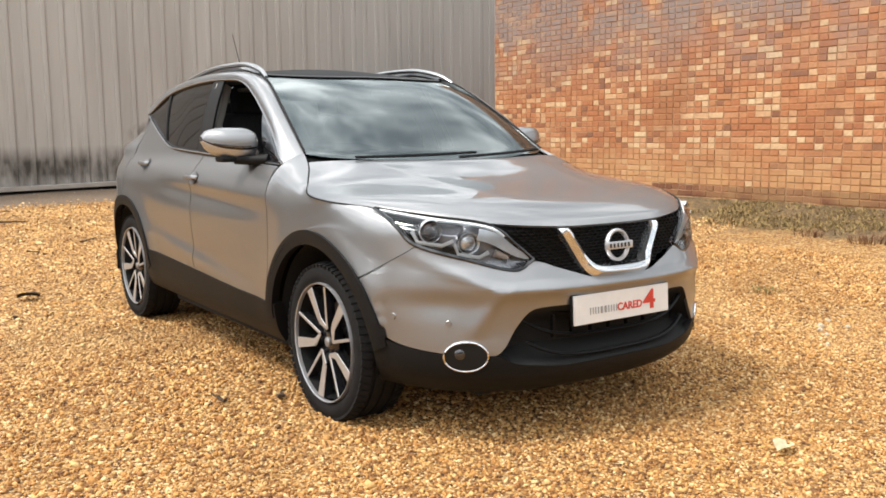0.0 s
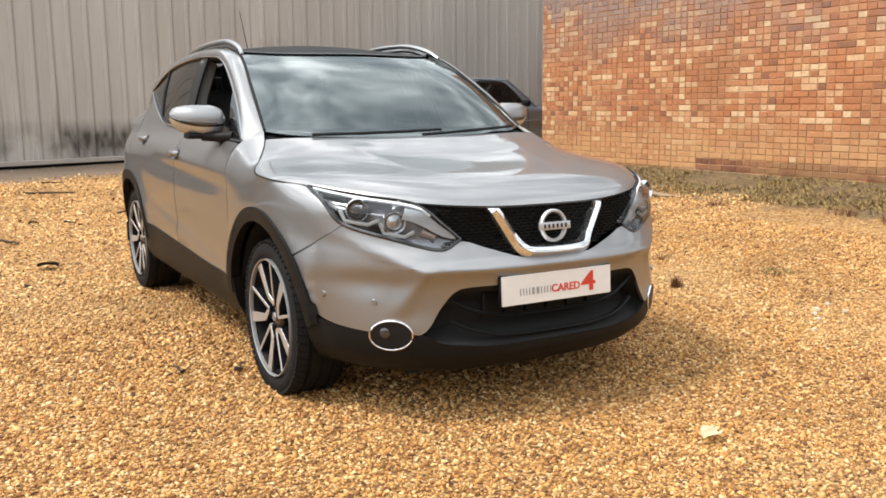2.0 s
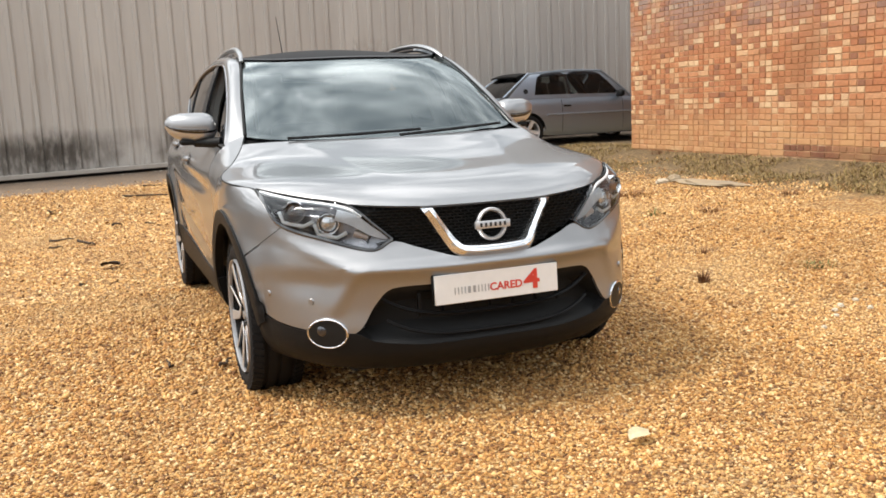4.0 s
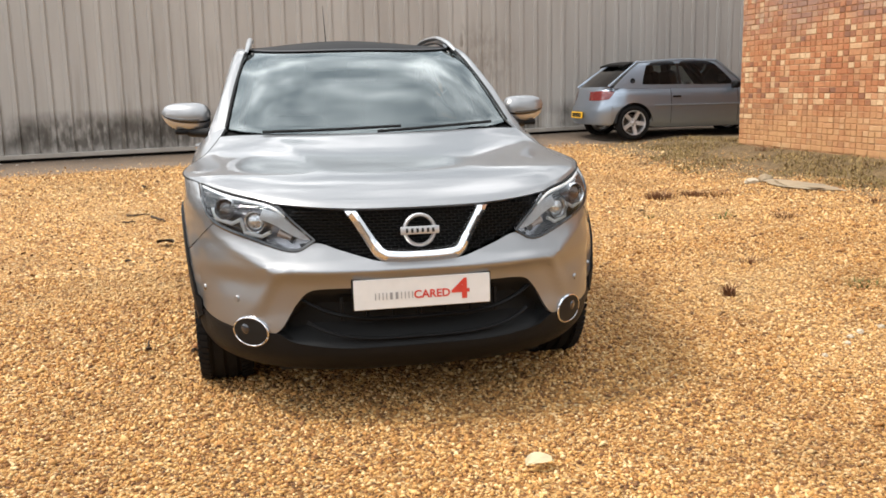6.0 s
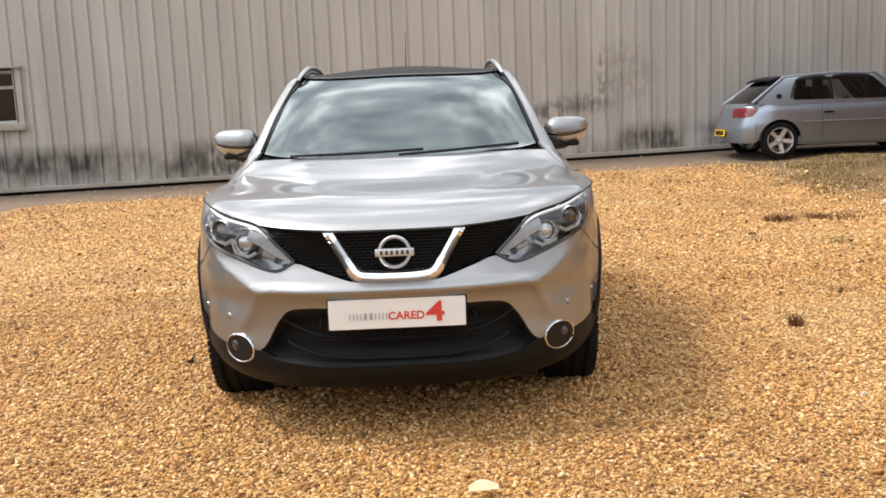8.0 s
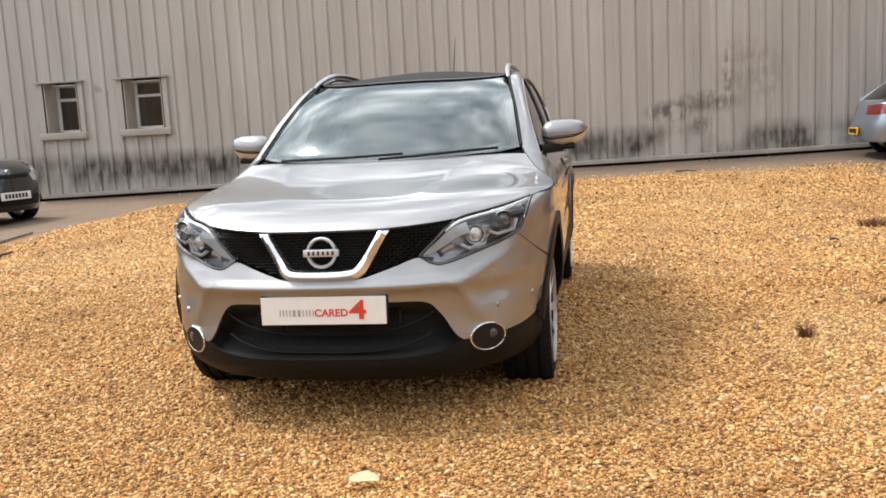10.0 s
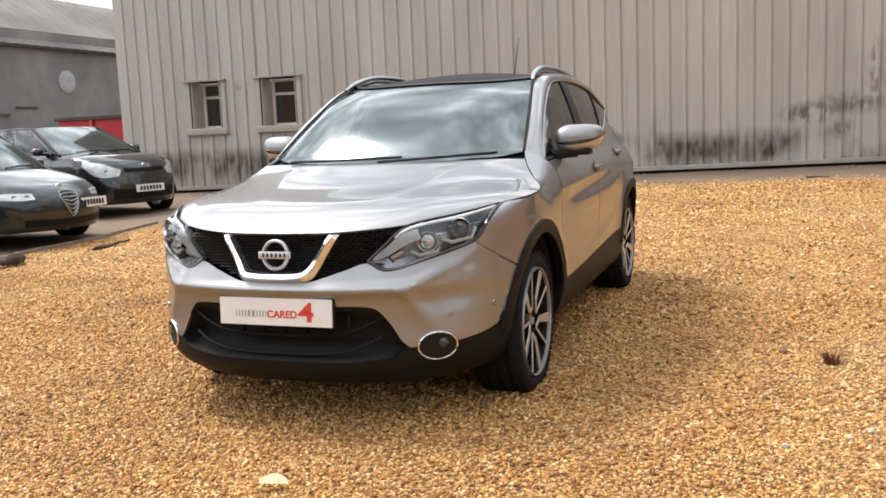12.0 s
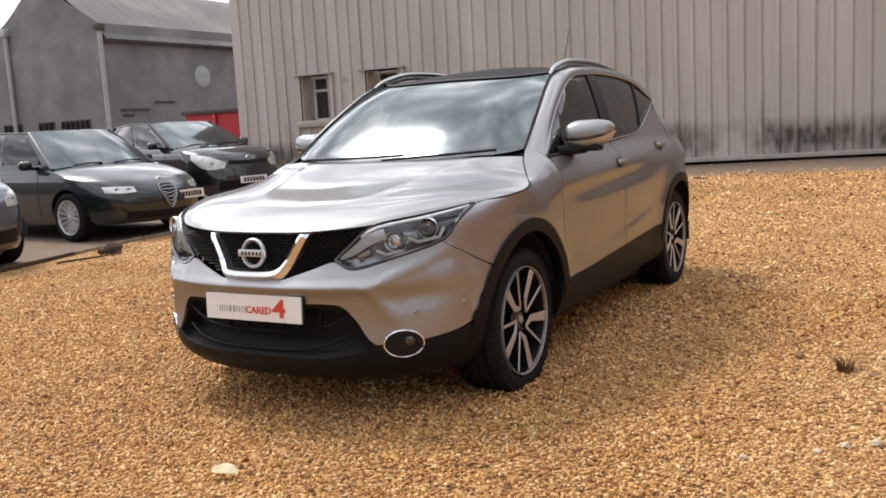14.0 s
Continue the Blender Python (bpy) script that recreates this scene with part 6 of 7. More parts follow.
# ---- the other parked cars ----
def parked_car(name, label, where, paint_mat, D):
    """A small car from its main sizes. D: L half-lengths and heights; front is -y."""
    car = thing(name, label, "car", where, "cars parked in the yard")
    W, H = D["W"] / 2, D["H"]
    f, r = D["front"], D["rear"]
    zn, zb, zd = D["nose_z"], D["belt"], D["deck"]
    a0, a1, c1, c0 = D["screen"]
    fy, ry, R = D["axles"]
    S = Shell(
        width=[(0.14, W * 0.88), (0.24, W * 0.955), (0.38, W * 0.985), (0.55, W), (zb * 0.72, W * 0.995), (zb * 0.9, W * 0.975), (zb, W * 0.93), (zb + 0.25, W * 0.84), (H, W * 0.70)],
        nose=[(0.14, -f + 0.12), (0.24, -f + 0.03), (0.42, -f), (0.54, -f + 0.02), (zn - 0.02, -f + 0.10), (zn + 0.06, -f + 0.26), (zb, -f + 0.55), (H, -f + 0.7)],
        tail=[(0.14, r - 0.12), (0.26, r - 0.02), (0.45, r), (0.60, r - 0.03), (zd - 0.02, r - 0.10), (zd + 0.1, r - 0.30), (H, r - 0.5)],
        yc=fy + 0.02, yr=ry - 0.02, n=D.get("n", 2.5), nr=2.7)
    hz, ra = R - 0.012, R + 0.045
    # the flank in three runs, so that each keeps its columns upright
    for s in (-1, 1):
        g1 = S.patch([("x", 0.004, zn), ("x", W * 0.55, zn + 0.015), ("x", W * 0.86, zn + 0.045), ("y", fy - 0.12, zn + 0.09), ("y", fy, zn + 0.13)], [("x", 0.004, 0.20), ("x", W * 0.6, 0.20), ("y", fy - ra - 0.06, 0.21)] + arc(fy, hz, ra, 8, 90, 6), 34, 14)
        g2 = S.patch([("y", fy, zn + 0.13), ("y", a0 - 0.02, zb - 0.035), ("y", a0 + 0.30, zb), ("y", 0.5, zb + 0.010), ("y", ry, zb + 0.02)], arc(fy, hz, ra, 90, 172, 7) + [("y", fy + ra + 0.05, 0.20), ("y", ry - ra - 0.05, 0.20)] + arc(ry, hz, ra, 8, 90, 7), 60, 14)
        g3 = S.patch([("y", ry, zb + 0.02), ("y", c0, zd), ("y", r - 0.20, zd - 0.01), ("y", r - 0.102, zd - 0.03)], arc(ry, hz, ra, 90, 172, 7) + [("y", ry + ra + 0.06, 0.24), ("y", r - 0.05, 0.25), ("y", r - 0.022, 0.25)], 36, 14)
        T, B = S.p_of("y", r - 0.102, zd - 0.03), S.p_of("y", r - 0.022, 0.25)
        rear = [[S.at(T + (B - T) * j + (3.0 - T - (B - T) * j) * u, zd - 0.03 + (0.28 - zd) * j) for j in np.linspace(0, 1, 10)] for u in np.linspace(0, 1, 12)]
        sheet("rear_panel", rear, paint_mat, car, mirror=s)
        if D.get("bumper"):
            b0, b1 = D["bumper"]
            pb = [S.p_of("y", ry + ra + 0.03, z) for z in (b1, b0)]
            ledge = [[S.at(pb[0] + (3.0 - pb[0]) * u, b1 + (b0 - b1) * j) for j in np.linspace(0, 1, 6)] for u in np.linspace(0, 1, 20)]
            sheet("rear_bumper", push(np.array(ledge), 0.026), paint_mat, car, "body-coloured rear bumper", thick=0.03, mirror=s)
        for nm, g in (("front_wing", g1), ("door_side", g2), ("rear_wing", g3)):
            sheet(nm, g, paint_mat, car, mirror=s)
        for y in D["doors"]:
            zz = np.linspace(0.26, zb + 0.01, 14)
            part("door_gap", tube([S.at(S.p_of("y", y, z), z) * np.array((s, 1, 1)) for z in zz], 0.004, 4), DARK, car)
        if D.get("strip"):
            yy = np.linspace(fy + ra + 0.03, ry - ra - 0.03, 16)
            part("side_strip", tube([(S.at(S.p_of("y", y, D["strip"]), D["strip"]) + np.array((0.004, 0, 0))) * np.array((s, 1, 1)) for y in yy], 0.016, 6, flat=1.3), paint_mat if D["strip_body"] else PLASTIC, car, "body side moulding")
        for hy in (fy, ry):
            part("arch_liner", liner_bm((hy, hz), ra - 0.005, s), DARK, car)
            wheel(car, (s * (W - 0.105), hy, hz), s, R, 0.19, R * 0.70, D["wheel"], face=D.get("rim", ALLOY_GREY), spin=25)
        # glass and pillars
        e_top = smooth_line([(W * 0.70, a1, H - 0.035), (W * 0.72, (a1 + c1) / 2, H - 0.02), (W * 0.69, c1, H - 0.06)], 20)
        e_low = smooth_line([(W * 0.885, a0 + 0.10, zb - 0.005), (W * 0.925, 0.2, zb + 0.008), (W * 0.90, c0 - 0.04, zb + 0.03)], 20)
        lo, hi = np.array(e_low), np.array(e_top)
        G = ruled(lo, hi, 8, (0.016, 0, 0))
        cut = D["panes"]
        for i, j, lean in cut:
            idx = [i * 19 + (j - i) * 19 * v for v in (0, 0.03, 0.08, 0.2, 0.4, 0.6, 0.8, 0.92, 0.97, 1)]
            rows = []
            for k, t in enumerate(idx):
                shear = [lean * 19 * max(k / 9, 0) * q / 7 for q in range(8)]
                col = np.array([[np.interp(t + shear[q], np.arange(20), G[:, q, d]) for d in range(3)] for q in range(8)])
                e = 1.0 + 2.4 * abs(2 * k / 9 - 1) ** 4
                rows.append([[np.interp(q, np.arange(8), col[:, d]) for d in range(3)] for q in np.linspace(0.5 + 0.5 * e, 7.3 - 0.65 * e, 7)])
            sheet("side_window", np.array(rows) + np.array((0.002, 0, 0)), D.get("glass", SMOKED), car, "dark side window", thick=0.004, mirror=s)
        frame_mat = paint_mat if D.get("painted_frame", True) else GLOSS_BLACK
        sheet("sill_frame", G[:, :2] - np.array((0.002, 0, 0)), frame_mat, car, mirror=s)
        sheet("roof_frame", G[:, 6:] - np.array((0.002, 0, 0)), frame_mat, car, mirror=s)
        for i, j, lean in zip([0.0] + [c[1] for c in cut], [c[0] for c in cut] + [1.0], [0.0] + [c[2] for c in cut]):
            post = np.array([[[np.interp((t + lean * q / 7 * (1 - v)) * 19, np.arange(20), G[:, q, d]) for d in range(3)] for q in range(8)] for v, t in zip(np.linspace(0, 1, 4), np.linspace(i, j, 4))])
            sheet("window_post", post - np.array((0.004, 0, 0)), GLOSS_BLACK if 0 < i and j < 1 else frame_mat, car, mirror=s)
        if D.get("vent"):
            q = G[17, 2]
            part("quarter_vent", lathe([(-0.004, 0.0), (-0.004, 0.026), (-0.010, 0.034), (-0.008, 0.042), (0.010, 0.044)], 20, "x", pose(s * q[0], q[1], q[2], 0, 23, 0 if s < 0 else 180)), PLASTIC, car, "dark oval vent behind the side window")
        part("gutter", tube([p * np.array((s, 1, 1)) for p in e_top], 0.014, 6), paint_mat, car)
        for a, b in (((W * 0.885, a0 + 0.08, zb - 0.01), (W * 0.70, a1, H - 0.035)), ((W * 0.69, c1, H - 0.06), (W * 0.87, c0 + 0.02, zd + 0.01))):
            part("pillar", tube([np.array(v) * np.array((s, 1, 1)) for v in smooth_line([a, tuple((np.array(a) + np.array(b)) / 2 + np.array((0.004, 0, 0.004))), b], 8)], 0.024, 8), frame_mat if frame_mat is paint_mat else PLASTIC, car)
        # lamps, mirror, handle
        lt, lb = D["lamp"]
        lamp = sheet("headlamp", S.patch(lt, lb, 14, 8, 0.004), LAMP_BRIGHT, car, "clear headlamp", thick=0.03, mirror=s)
        for k, (lx, lz) in enumerate(D["bulbs"]):
            q = S.at(S.p_of("x", lx, lz), lz)
            part("bulb", lathe([(-0.004, 0.0), (-0.003, 0.022), (0.002, 0.030), (0.02, 0.032)], 18, "y", pose(s * q[0], q[1] - 0.002, lz, 0, 0, s * 25)), PROJECTOR, lamp)
        tt, tb = D["tail"]
        sheet("tail_lamp", S.patch(tt, tb, 12, 8, 0.005), RED_LENS, car, "red tail lamp", thick=0.03, mirror=s)
        m = part("door_mirror", box(0.17, 0.11, 0.12, (s * (W + 0.06), a0 + 0.42, zb + 0.06), (0, 0, -s * 8), 0.045, 4), paint_mat if D.get("painted_mirror") else PLASTIC, car)
        part("arm", box(0.12, 0.05, 0.04, (s * (W - 0.05), a0 + 0.40, zb + 0.02), bevel=0.012), PLASTIC, m)
        for y in D["handles"]:
            q = S.at(S.p_of("y", y, zb - 0.12), zb - 0.12)
            part("door_handle", box(0.03, 0.15, 0.03, (s * (q[0] + 0.008), y, zb - 0.12), bevel=0.010), D.get("handle_mat", PLASTIC), car)
    # bonnet, screen, roof, tail
    F = np.array([S.at(*q) for q in S.line([("x", 0.004, zn), ("x", W * 0.55, zn + 0.015), ("x", W * 0.86, zn + 0.045), ("y", fy - 0.12, zn + 0.09)], 16)])
    Sd = np.array([S.at(*q) for q in S.line([("y", fy - 0.12, zn + 0.09), ("y", fy, zn + 0.13), ("y", a0 - 0.02, zb - 0.035), ("y", a0 + 0.10, zb - 0.02)], 16)])
    Rr = np.array(smooth_line([(0, a0 - 0.08, zb + 0.02), (W * 0.5, a0 - 0.02, zb + 0.015), tuple(Sd[-1])], 16))
    G = coons(both(F[:, None])[:, 0], both(Rr[:, None])[:, 0], Sd * [-1, 1, 1], Sd)
    m = G.shape[0]
    for i in range(m):
        for j in range(16):
            u, v = -1 + 2 * i / (m - 1), j / 15
            G[i, j, 2] += 0.10 * math.sqrt(v) * (1 - v) * max(1 - abs(u) ** 4, 0)
    sheet("bonnet", G, paint_mat, car)
    base = both(np.array(smooth_line([(0, a0, zb + 0.025), (W * 0.5, a0 + 0.03, zb + 0.022), (W * 0.86, a0 + 0.10, zb)], 10))[:, None])[:, 0]
    ftop = both(np.array(smooth_line([(0, a1 - 0.05, H - 0.012), (W * 0.4, a1 - 0.03, H - 0.015), (W * 0.69, a1, H - 0.035)], 10))[:, None])[:, 0]
    sheet("windscreen", ruled(base, ftop, 12, (0, -0.02, 0.015)), WINDSCREEN, car, "windscreen with sky in it", thick=0.005)
    rtop = both(np.array(smooth_line([(0, c1 + 0.04, H - 0.04), (W * 0.4, c1 + 0.03, H - 0.045), (W * 0.69, c1, H - 0.06)], 10))[:, None])[:, 0]
    rf = ruled(ftop, rtop, 12, (0, 0, 0.022))
    sheet("roof", rf, paint_mat, car)
    rlow = both(np.array(smooth_line([(0, c0 + 0.10, zd + 0.015), (W * 0.45, c0 + 0.08, zd + 0.012), (W * 0.84, c0, zd + 0.01)], 10))[:, None])[:, 0]
    sheet("rear_screen", ruled(rtop, rlow, 12, (0, 0.02, 0.012)), SMOKED, car, "dark rear window", thick=0.005)
    tl = np.array([S.at(p, zd - 0.03) for p in np.linspace(3.0, S.p_of("y", r - 0.25, zd - 0.03), 10)])
    sheet("tailgate", ruled(rlow, both(tl[:, None])[:, 0], 8, (0, 0, 0.02)), paint_mat, car)
    if D.get("spoiler"):
        sp = rtop + np.array((0, 0.02, 0.005))
        tip = rtop + np.array((0, 0.22, -0.045))
        sheet("spoiler", ruled(sp * np.array((0.98, 1, 1)), tip * np.array((0.94, 1, 1)), 5, (0, 0, 0.01)), PLASTIC, car, "black roof spoiler", thick=0.03)
    # nose furniture
    gt, gb = D["grille"]
    g = sheet("grille", both(S.patch(gt, gb, 12, 8, 0.004)), GRILLE_BLACK, car, "black grille", thick=0.02)
    for k in range(D.get("slats", 4)):
        t = (k + 0.5) / D.get("slats", 4)
        ln = [S.at(*(p + (q - p) * t)) + np.array((0, -0.010, 0)) for p, q in zip(S.line(gt, 10), S.line(gb, 10))]
        part("grille_bar", tube([p * np.array((-1, 1, 1)) for p in ln[:0:-1]] + ln, 0.006, 5), D.get("bar_mat", PLASTIC), g)
    if D.get("shield"):
        ring = []
        for x, z in D["shield"]:
            q = S.at(S.p_of("x", max(x, 0.003), z), z)
            ring.append((x, q[1] - 0.014, z))
        ring = [np.array(p) for p in smooth_line(ring, 14)]
        part("shield_surround", tube(ring + [p * np.array((-1, 1, 1)) for p in ring[-2:0:-1]], 0.006, 6, closed=True), ALLOY_GREY, g, "grey shield-shaped surround")
    it, ib = D["intake"]
    sheet("lower_intake", both(S.patch(it, ib, 12, 6, 0.003)), PLASTIC, car, "black lower intake", thick=0.02)
    px, pz = D["plate"]
    q = S.at(S.p_of("x", max(abs(px), 0.003), pz), pz)
    pw = D.get("plate_w", 0.52)
    pl = part("front_plate", box(pw, 0.012, 0.112, (px, q[1] - 0.03, pz), (-4, 0, 0), 0.002, 1), PLATE_WHITE, car, "white plate with plain black bars")
    bm = bars_bm([pw * 0.08] * 7, 0.064, pw * 0.034, 0.003, -0.008)
    bm.transform(pose(px, q[1] - 0.03, pz, -4))
    part("plate_bars", bm, INK_BLACK, pl)
    zp = D["rear_plate"]
    q = S.at(2.999, zp) + np.array([0, 0.035 if D.get("bumper") else 0.0, 0])
    pl = part("rear_plate", box(0.52, 0.012, 0.112, (0, q[1] + 0.012, zp), (4, 0, 0), 0.002, 1), PLATE_YELLOW, car, "yellow plate with plain black bars")
    bm = bars_bm([0.045] * 7, 0.070, 0.015, 0.003, 0.008)
    bm.transform(pose(0, q[1] + 0.012, zp, 4))
    part("plate_bars", bm, INK_BLACK, pl)
    if D.get("badge"):
        q = S.at(0.003, D["badge"])
        part("badge", lathe([(-0.012, 0.0), (-0.012, 0.035), (-0.004, 0.042), (0.01, 0.042)], 20, "y", pose(0, q[1] - 0.006, D["badge"])), CHROME, car, "plain round chrome badge")
    for x in (-0.3, 0.3):
        w = part("wiper", tube([(x - 0.22, a0 - 0.01, zb + 0.035), (x, a0 + 0.0, zb + 0.05), (x + 0.22, a0 + 0.02, zb + 0.045)], 0.010, 5), PLASTIC, car)
    # inside
    cab = box(W * 1.5, c0 - a0 - 0.1, 0.30, (0, (a0 + c0) / 2 + 0.05, zb - 0.22), bevel=0.05)
    part("cabin", cab, SEAT, car, "dark cabin trim")
    for x in (-0.34, 0.34):
        st = part("seat", box(0.46, 0.14, 0.60, (x, 0.42, zb + 0.02), (-14, 0, 0), 0.05, 3), SEAT, car)
        part("headrest", box(0.25, 0.09, 0.16, (x, 0.51, zb + 0.37), (-8, 0, 0), 0.035, 3), SEAT, st)
    part("underbody", box(W * 1.25, (f + r) * 0.86, 0.34, (0, (r - f) / 2, 0.40), bevel=0.06), DARK, car)
    return car


WHEEL_SILVER = material("wheel_silver", (0.66, 0.66, 0.67), rough=0.38, metal=0.6)
SMOKED = glass("smoked_glass", (0.10, 0.105, 0.11), ior=1.6)
LAMP_BRIGHT = material("lamp_bright", (0.50, 0.515, 0.51), rough=0.25, metal=0.35, coat=1.0, vary=0.25, scale=14)

parked_car("hatchback", "silver-blue three-door hatchback parked beside the shed", pose(7.09, 9.655, ground_z(6.6, 9.4) - 0.030, 0, 0, 89.5), BLUE_SILVER, dict(
    W=1.69, H=1.345, front=2.05, rear=1.96, nose_z=0.66, belt=0.825, deck=0.865, screen=(-0.95, -0.30, 1.15, 1.70), axles=(-1.28, 1.29, 0.290), n=2.5,
    doors=(-0.62, 0.62), strip=0.56, strip_body=True, wheel="five", rim=WHEEL_SILVER, glass=WINDOW, bumper=(0.27, 0.56), panes=((0.07, 0.50, 0.0), (0.525, 0.79, 0.08)), vent=True,
    lamp=([("x", 0.40, 0.69), ("x", 0.70, 0.70)], [("x", 0.40, 0.58), ("x", 0.70, 0.58)]), bulbs=((0.50, 0.64),),
    tail=([("y", 1.60, 0.80), ("y", 1.74, 0.815), ("y", 1.865, 0.80)], [("y", 1.70, 0.675), ("y", 1.80, 0.655), ("y", 1.90, 0.655)]),
    handles=(0.52,), handle_mat=PLASTIC, grille=([("x", 0.004, 0.66), ("x", 0.34, 0.66)], [("x", 0.004, 0.60), ("x", 0.34, 0.60)]), intake=([("x", 0.004, 0.34), ("x", 0.5, 0.34)], [("x", 0.004, 0.26), ("x", 0.5, 0.26)]),
    plate=(0.0, 0.45), rear_plate=0.41, spoiler=True))
parked_car("saloon_car", "dark green saloon with a shield grille parked on tarmac", pose(-8.20, 3.34, ground_z(-7, 3.3) - 0.004, 0, 0, 85), DARK_GREEN, dict(
    W=1.745, H=1.41, front=2.20, rear=2.23, nose_z=0.665, belt=0.90, deck=0.95, screen=(-1.00, -0.22, 0.95, 1.50), axles=(-1.28, 1.31, 0.308), n=2.35,
    doors=(-0.70, 0.32, 1.05), wheel="multi", rim=WHEEL_SILVER, panes=((0.06, 0.46, 0.0), (0.50, 0.92, 0.0)),
    lamp=([("x", 0.42, 0.645), ("x", 0.56, 0.655), ("x", 0.71, 0.660)], [("x", 0.42, 0.580), ("x", 0.56, 0.572), ("x", 0.71, 0.590)]), bulbs=((0.49, 0.612), (0.60, 0.614)),
    tail=([("y", 1.95, 0.86), ("y", 2.10, 0.86)], [("y", 1.98, 0.74), ("y", 2.12, 0.74)]), handles=(0.20,), handle_mat=CHROME,
    grille=([("x", 0.004, 0.65), ("x", 0.06, 0.645), ("x", 0.118, 0.62)], [("x", 0.004, 0.36), ("x", 0.03, 0.38), ("x", 0.080, 0.46)]), slats=6, bar_mat=ALLOY_GREY,
    shield=[(0.0, 0.66), (0.08, 0.655), (0.125, 0.61), (0.095, 0.49), (0.045, 0.39), (0.0, 0.35)], badge=0.70,
    intake=([("x", 0.004, 0.33), ("x", 0.55, 0.35)], [("x", 0.004, 0.25), ("x", 0.55, 0.26)]), plate=(0.36, 0.49), plate_w=0.40, rear_plate=0.70, painted_mirror=True))
parked_car("supermini", "black five-door supermini with clear headlamps on tarmac", pose(-9.20, 6.68, ground_z(-8, 6.4) - 0.004, 0, 0, 76.2), BLACK_PAINT, dict(
    W=1.69, H=1.45, front=1.93, rear=1.92, nose_z=0.80, belt=0.98, deck=1.00, screen=(-0.86, 0.14, 1.35, 1.70), axles=(-1.20, 1.22, 0.295), n=2.4,
    doors=(-0.66, 0.34, 1.10), wheel="seven", glass=WINDOW, panes=((0.08, 0.42, 0.0), (0.46, 0.80, 0.0), (0.84, 0.96, 0.0)),
    lamp=([("x", 0.40, 0.72), ("x", 0.60, 0.82), ("x", 0.70, 0.875), ("x", 0.76, 0.90)], [("x", 0.45, 0.635), ("x", 0.62, 0.615), ("x", 0.74, 0.66), ("x", 0.80, 0.80)]), bulbs=((0.60, 0.71),),
    tail=([("y", 1.72, 0.98), ("y", 1.83, 0.98)], [("y", 1.74, 0.74), ("y", 1.86, 0.74)]), handles=(0.24, 1.02), handle_mat=BLACK_PAINT,
    grille=([("x", 0.004, 0.74), ("x", 0.36, 0.75)], [("x", 0.004, 0.68), ("x", 0.36, 0.69)]), slats=2, badge=0.775,
    intake=([("x", 0.004, 0.42), ("x", 0.55, 0.44)], [("x", 0.004, 0.28), ("x", 0.55, 0.28)]), plate=(0.0, 0.43), rear_plate=0.75, painted_mirror=True, painted_frame=False))
parked_car("small_car", "dark grey small car parked nose to the gravel", pose(-7.66, 0.34, ground_z(-8, 0.3) - 0.004, 0, 0, 88), GREY_PAINT, dict(
    W=1.68, H=1.46, front=1.95, rear=1.90, nose_z=0.76, belt=0.96, deck=0.98, screen=(-1.00, -0.30, 1.35, 1.70), axles=(-1.22, 1.22, 0.295), n=2.4,
    doors=(-0.66, 0.40), wheel="seven", panes=((0.08, 0.48, 0.0), (0.52, 0.94, 0.0)),
    lamp=([("x", 0.46, 0.73), ("x", 0.62, 0.78), ("x", 0.735, 0.82)], [("x", 0.46, 0.64), ("x", 0.64, 0.64), ("x", 0.765, 0.68)]), bulbs=((0.60, 0.71),),
    tail=([("y", 1.72, 0.94), ("y", 1.83, 0.94)], [("y", 1.74, 0.72), ("y", 1.86, 0.72)]), handles=(0.30,), handle_mat=GREY_PAINT,
    grille=([("x", 0.004, 0.68), ("x", 0.36, 0.69)], [("x", 0.004, 0.62), ("x", 0.36, 0.63)]), slats=2, badge=0.72,
    intake=([("x", 0.004, 0.40), ("x", 0.55, 0.42)], [("x", 0.004, 0.27), ("x", 0.55, 0.27)]), plate=(0.0, 0.50), rear_plate=0.75, painted_mirror=True))

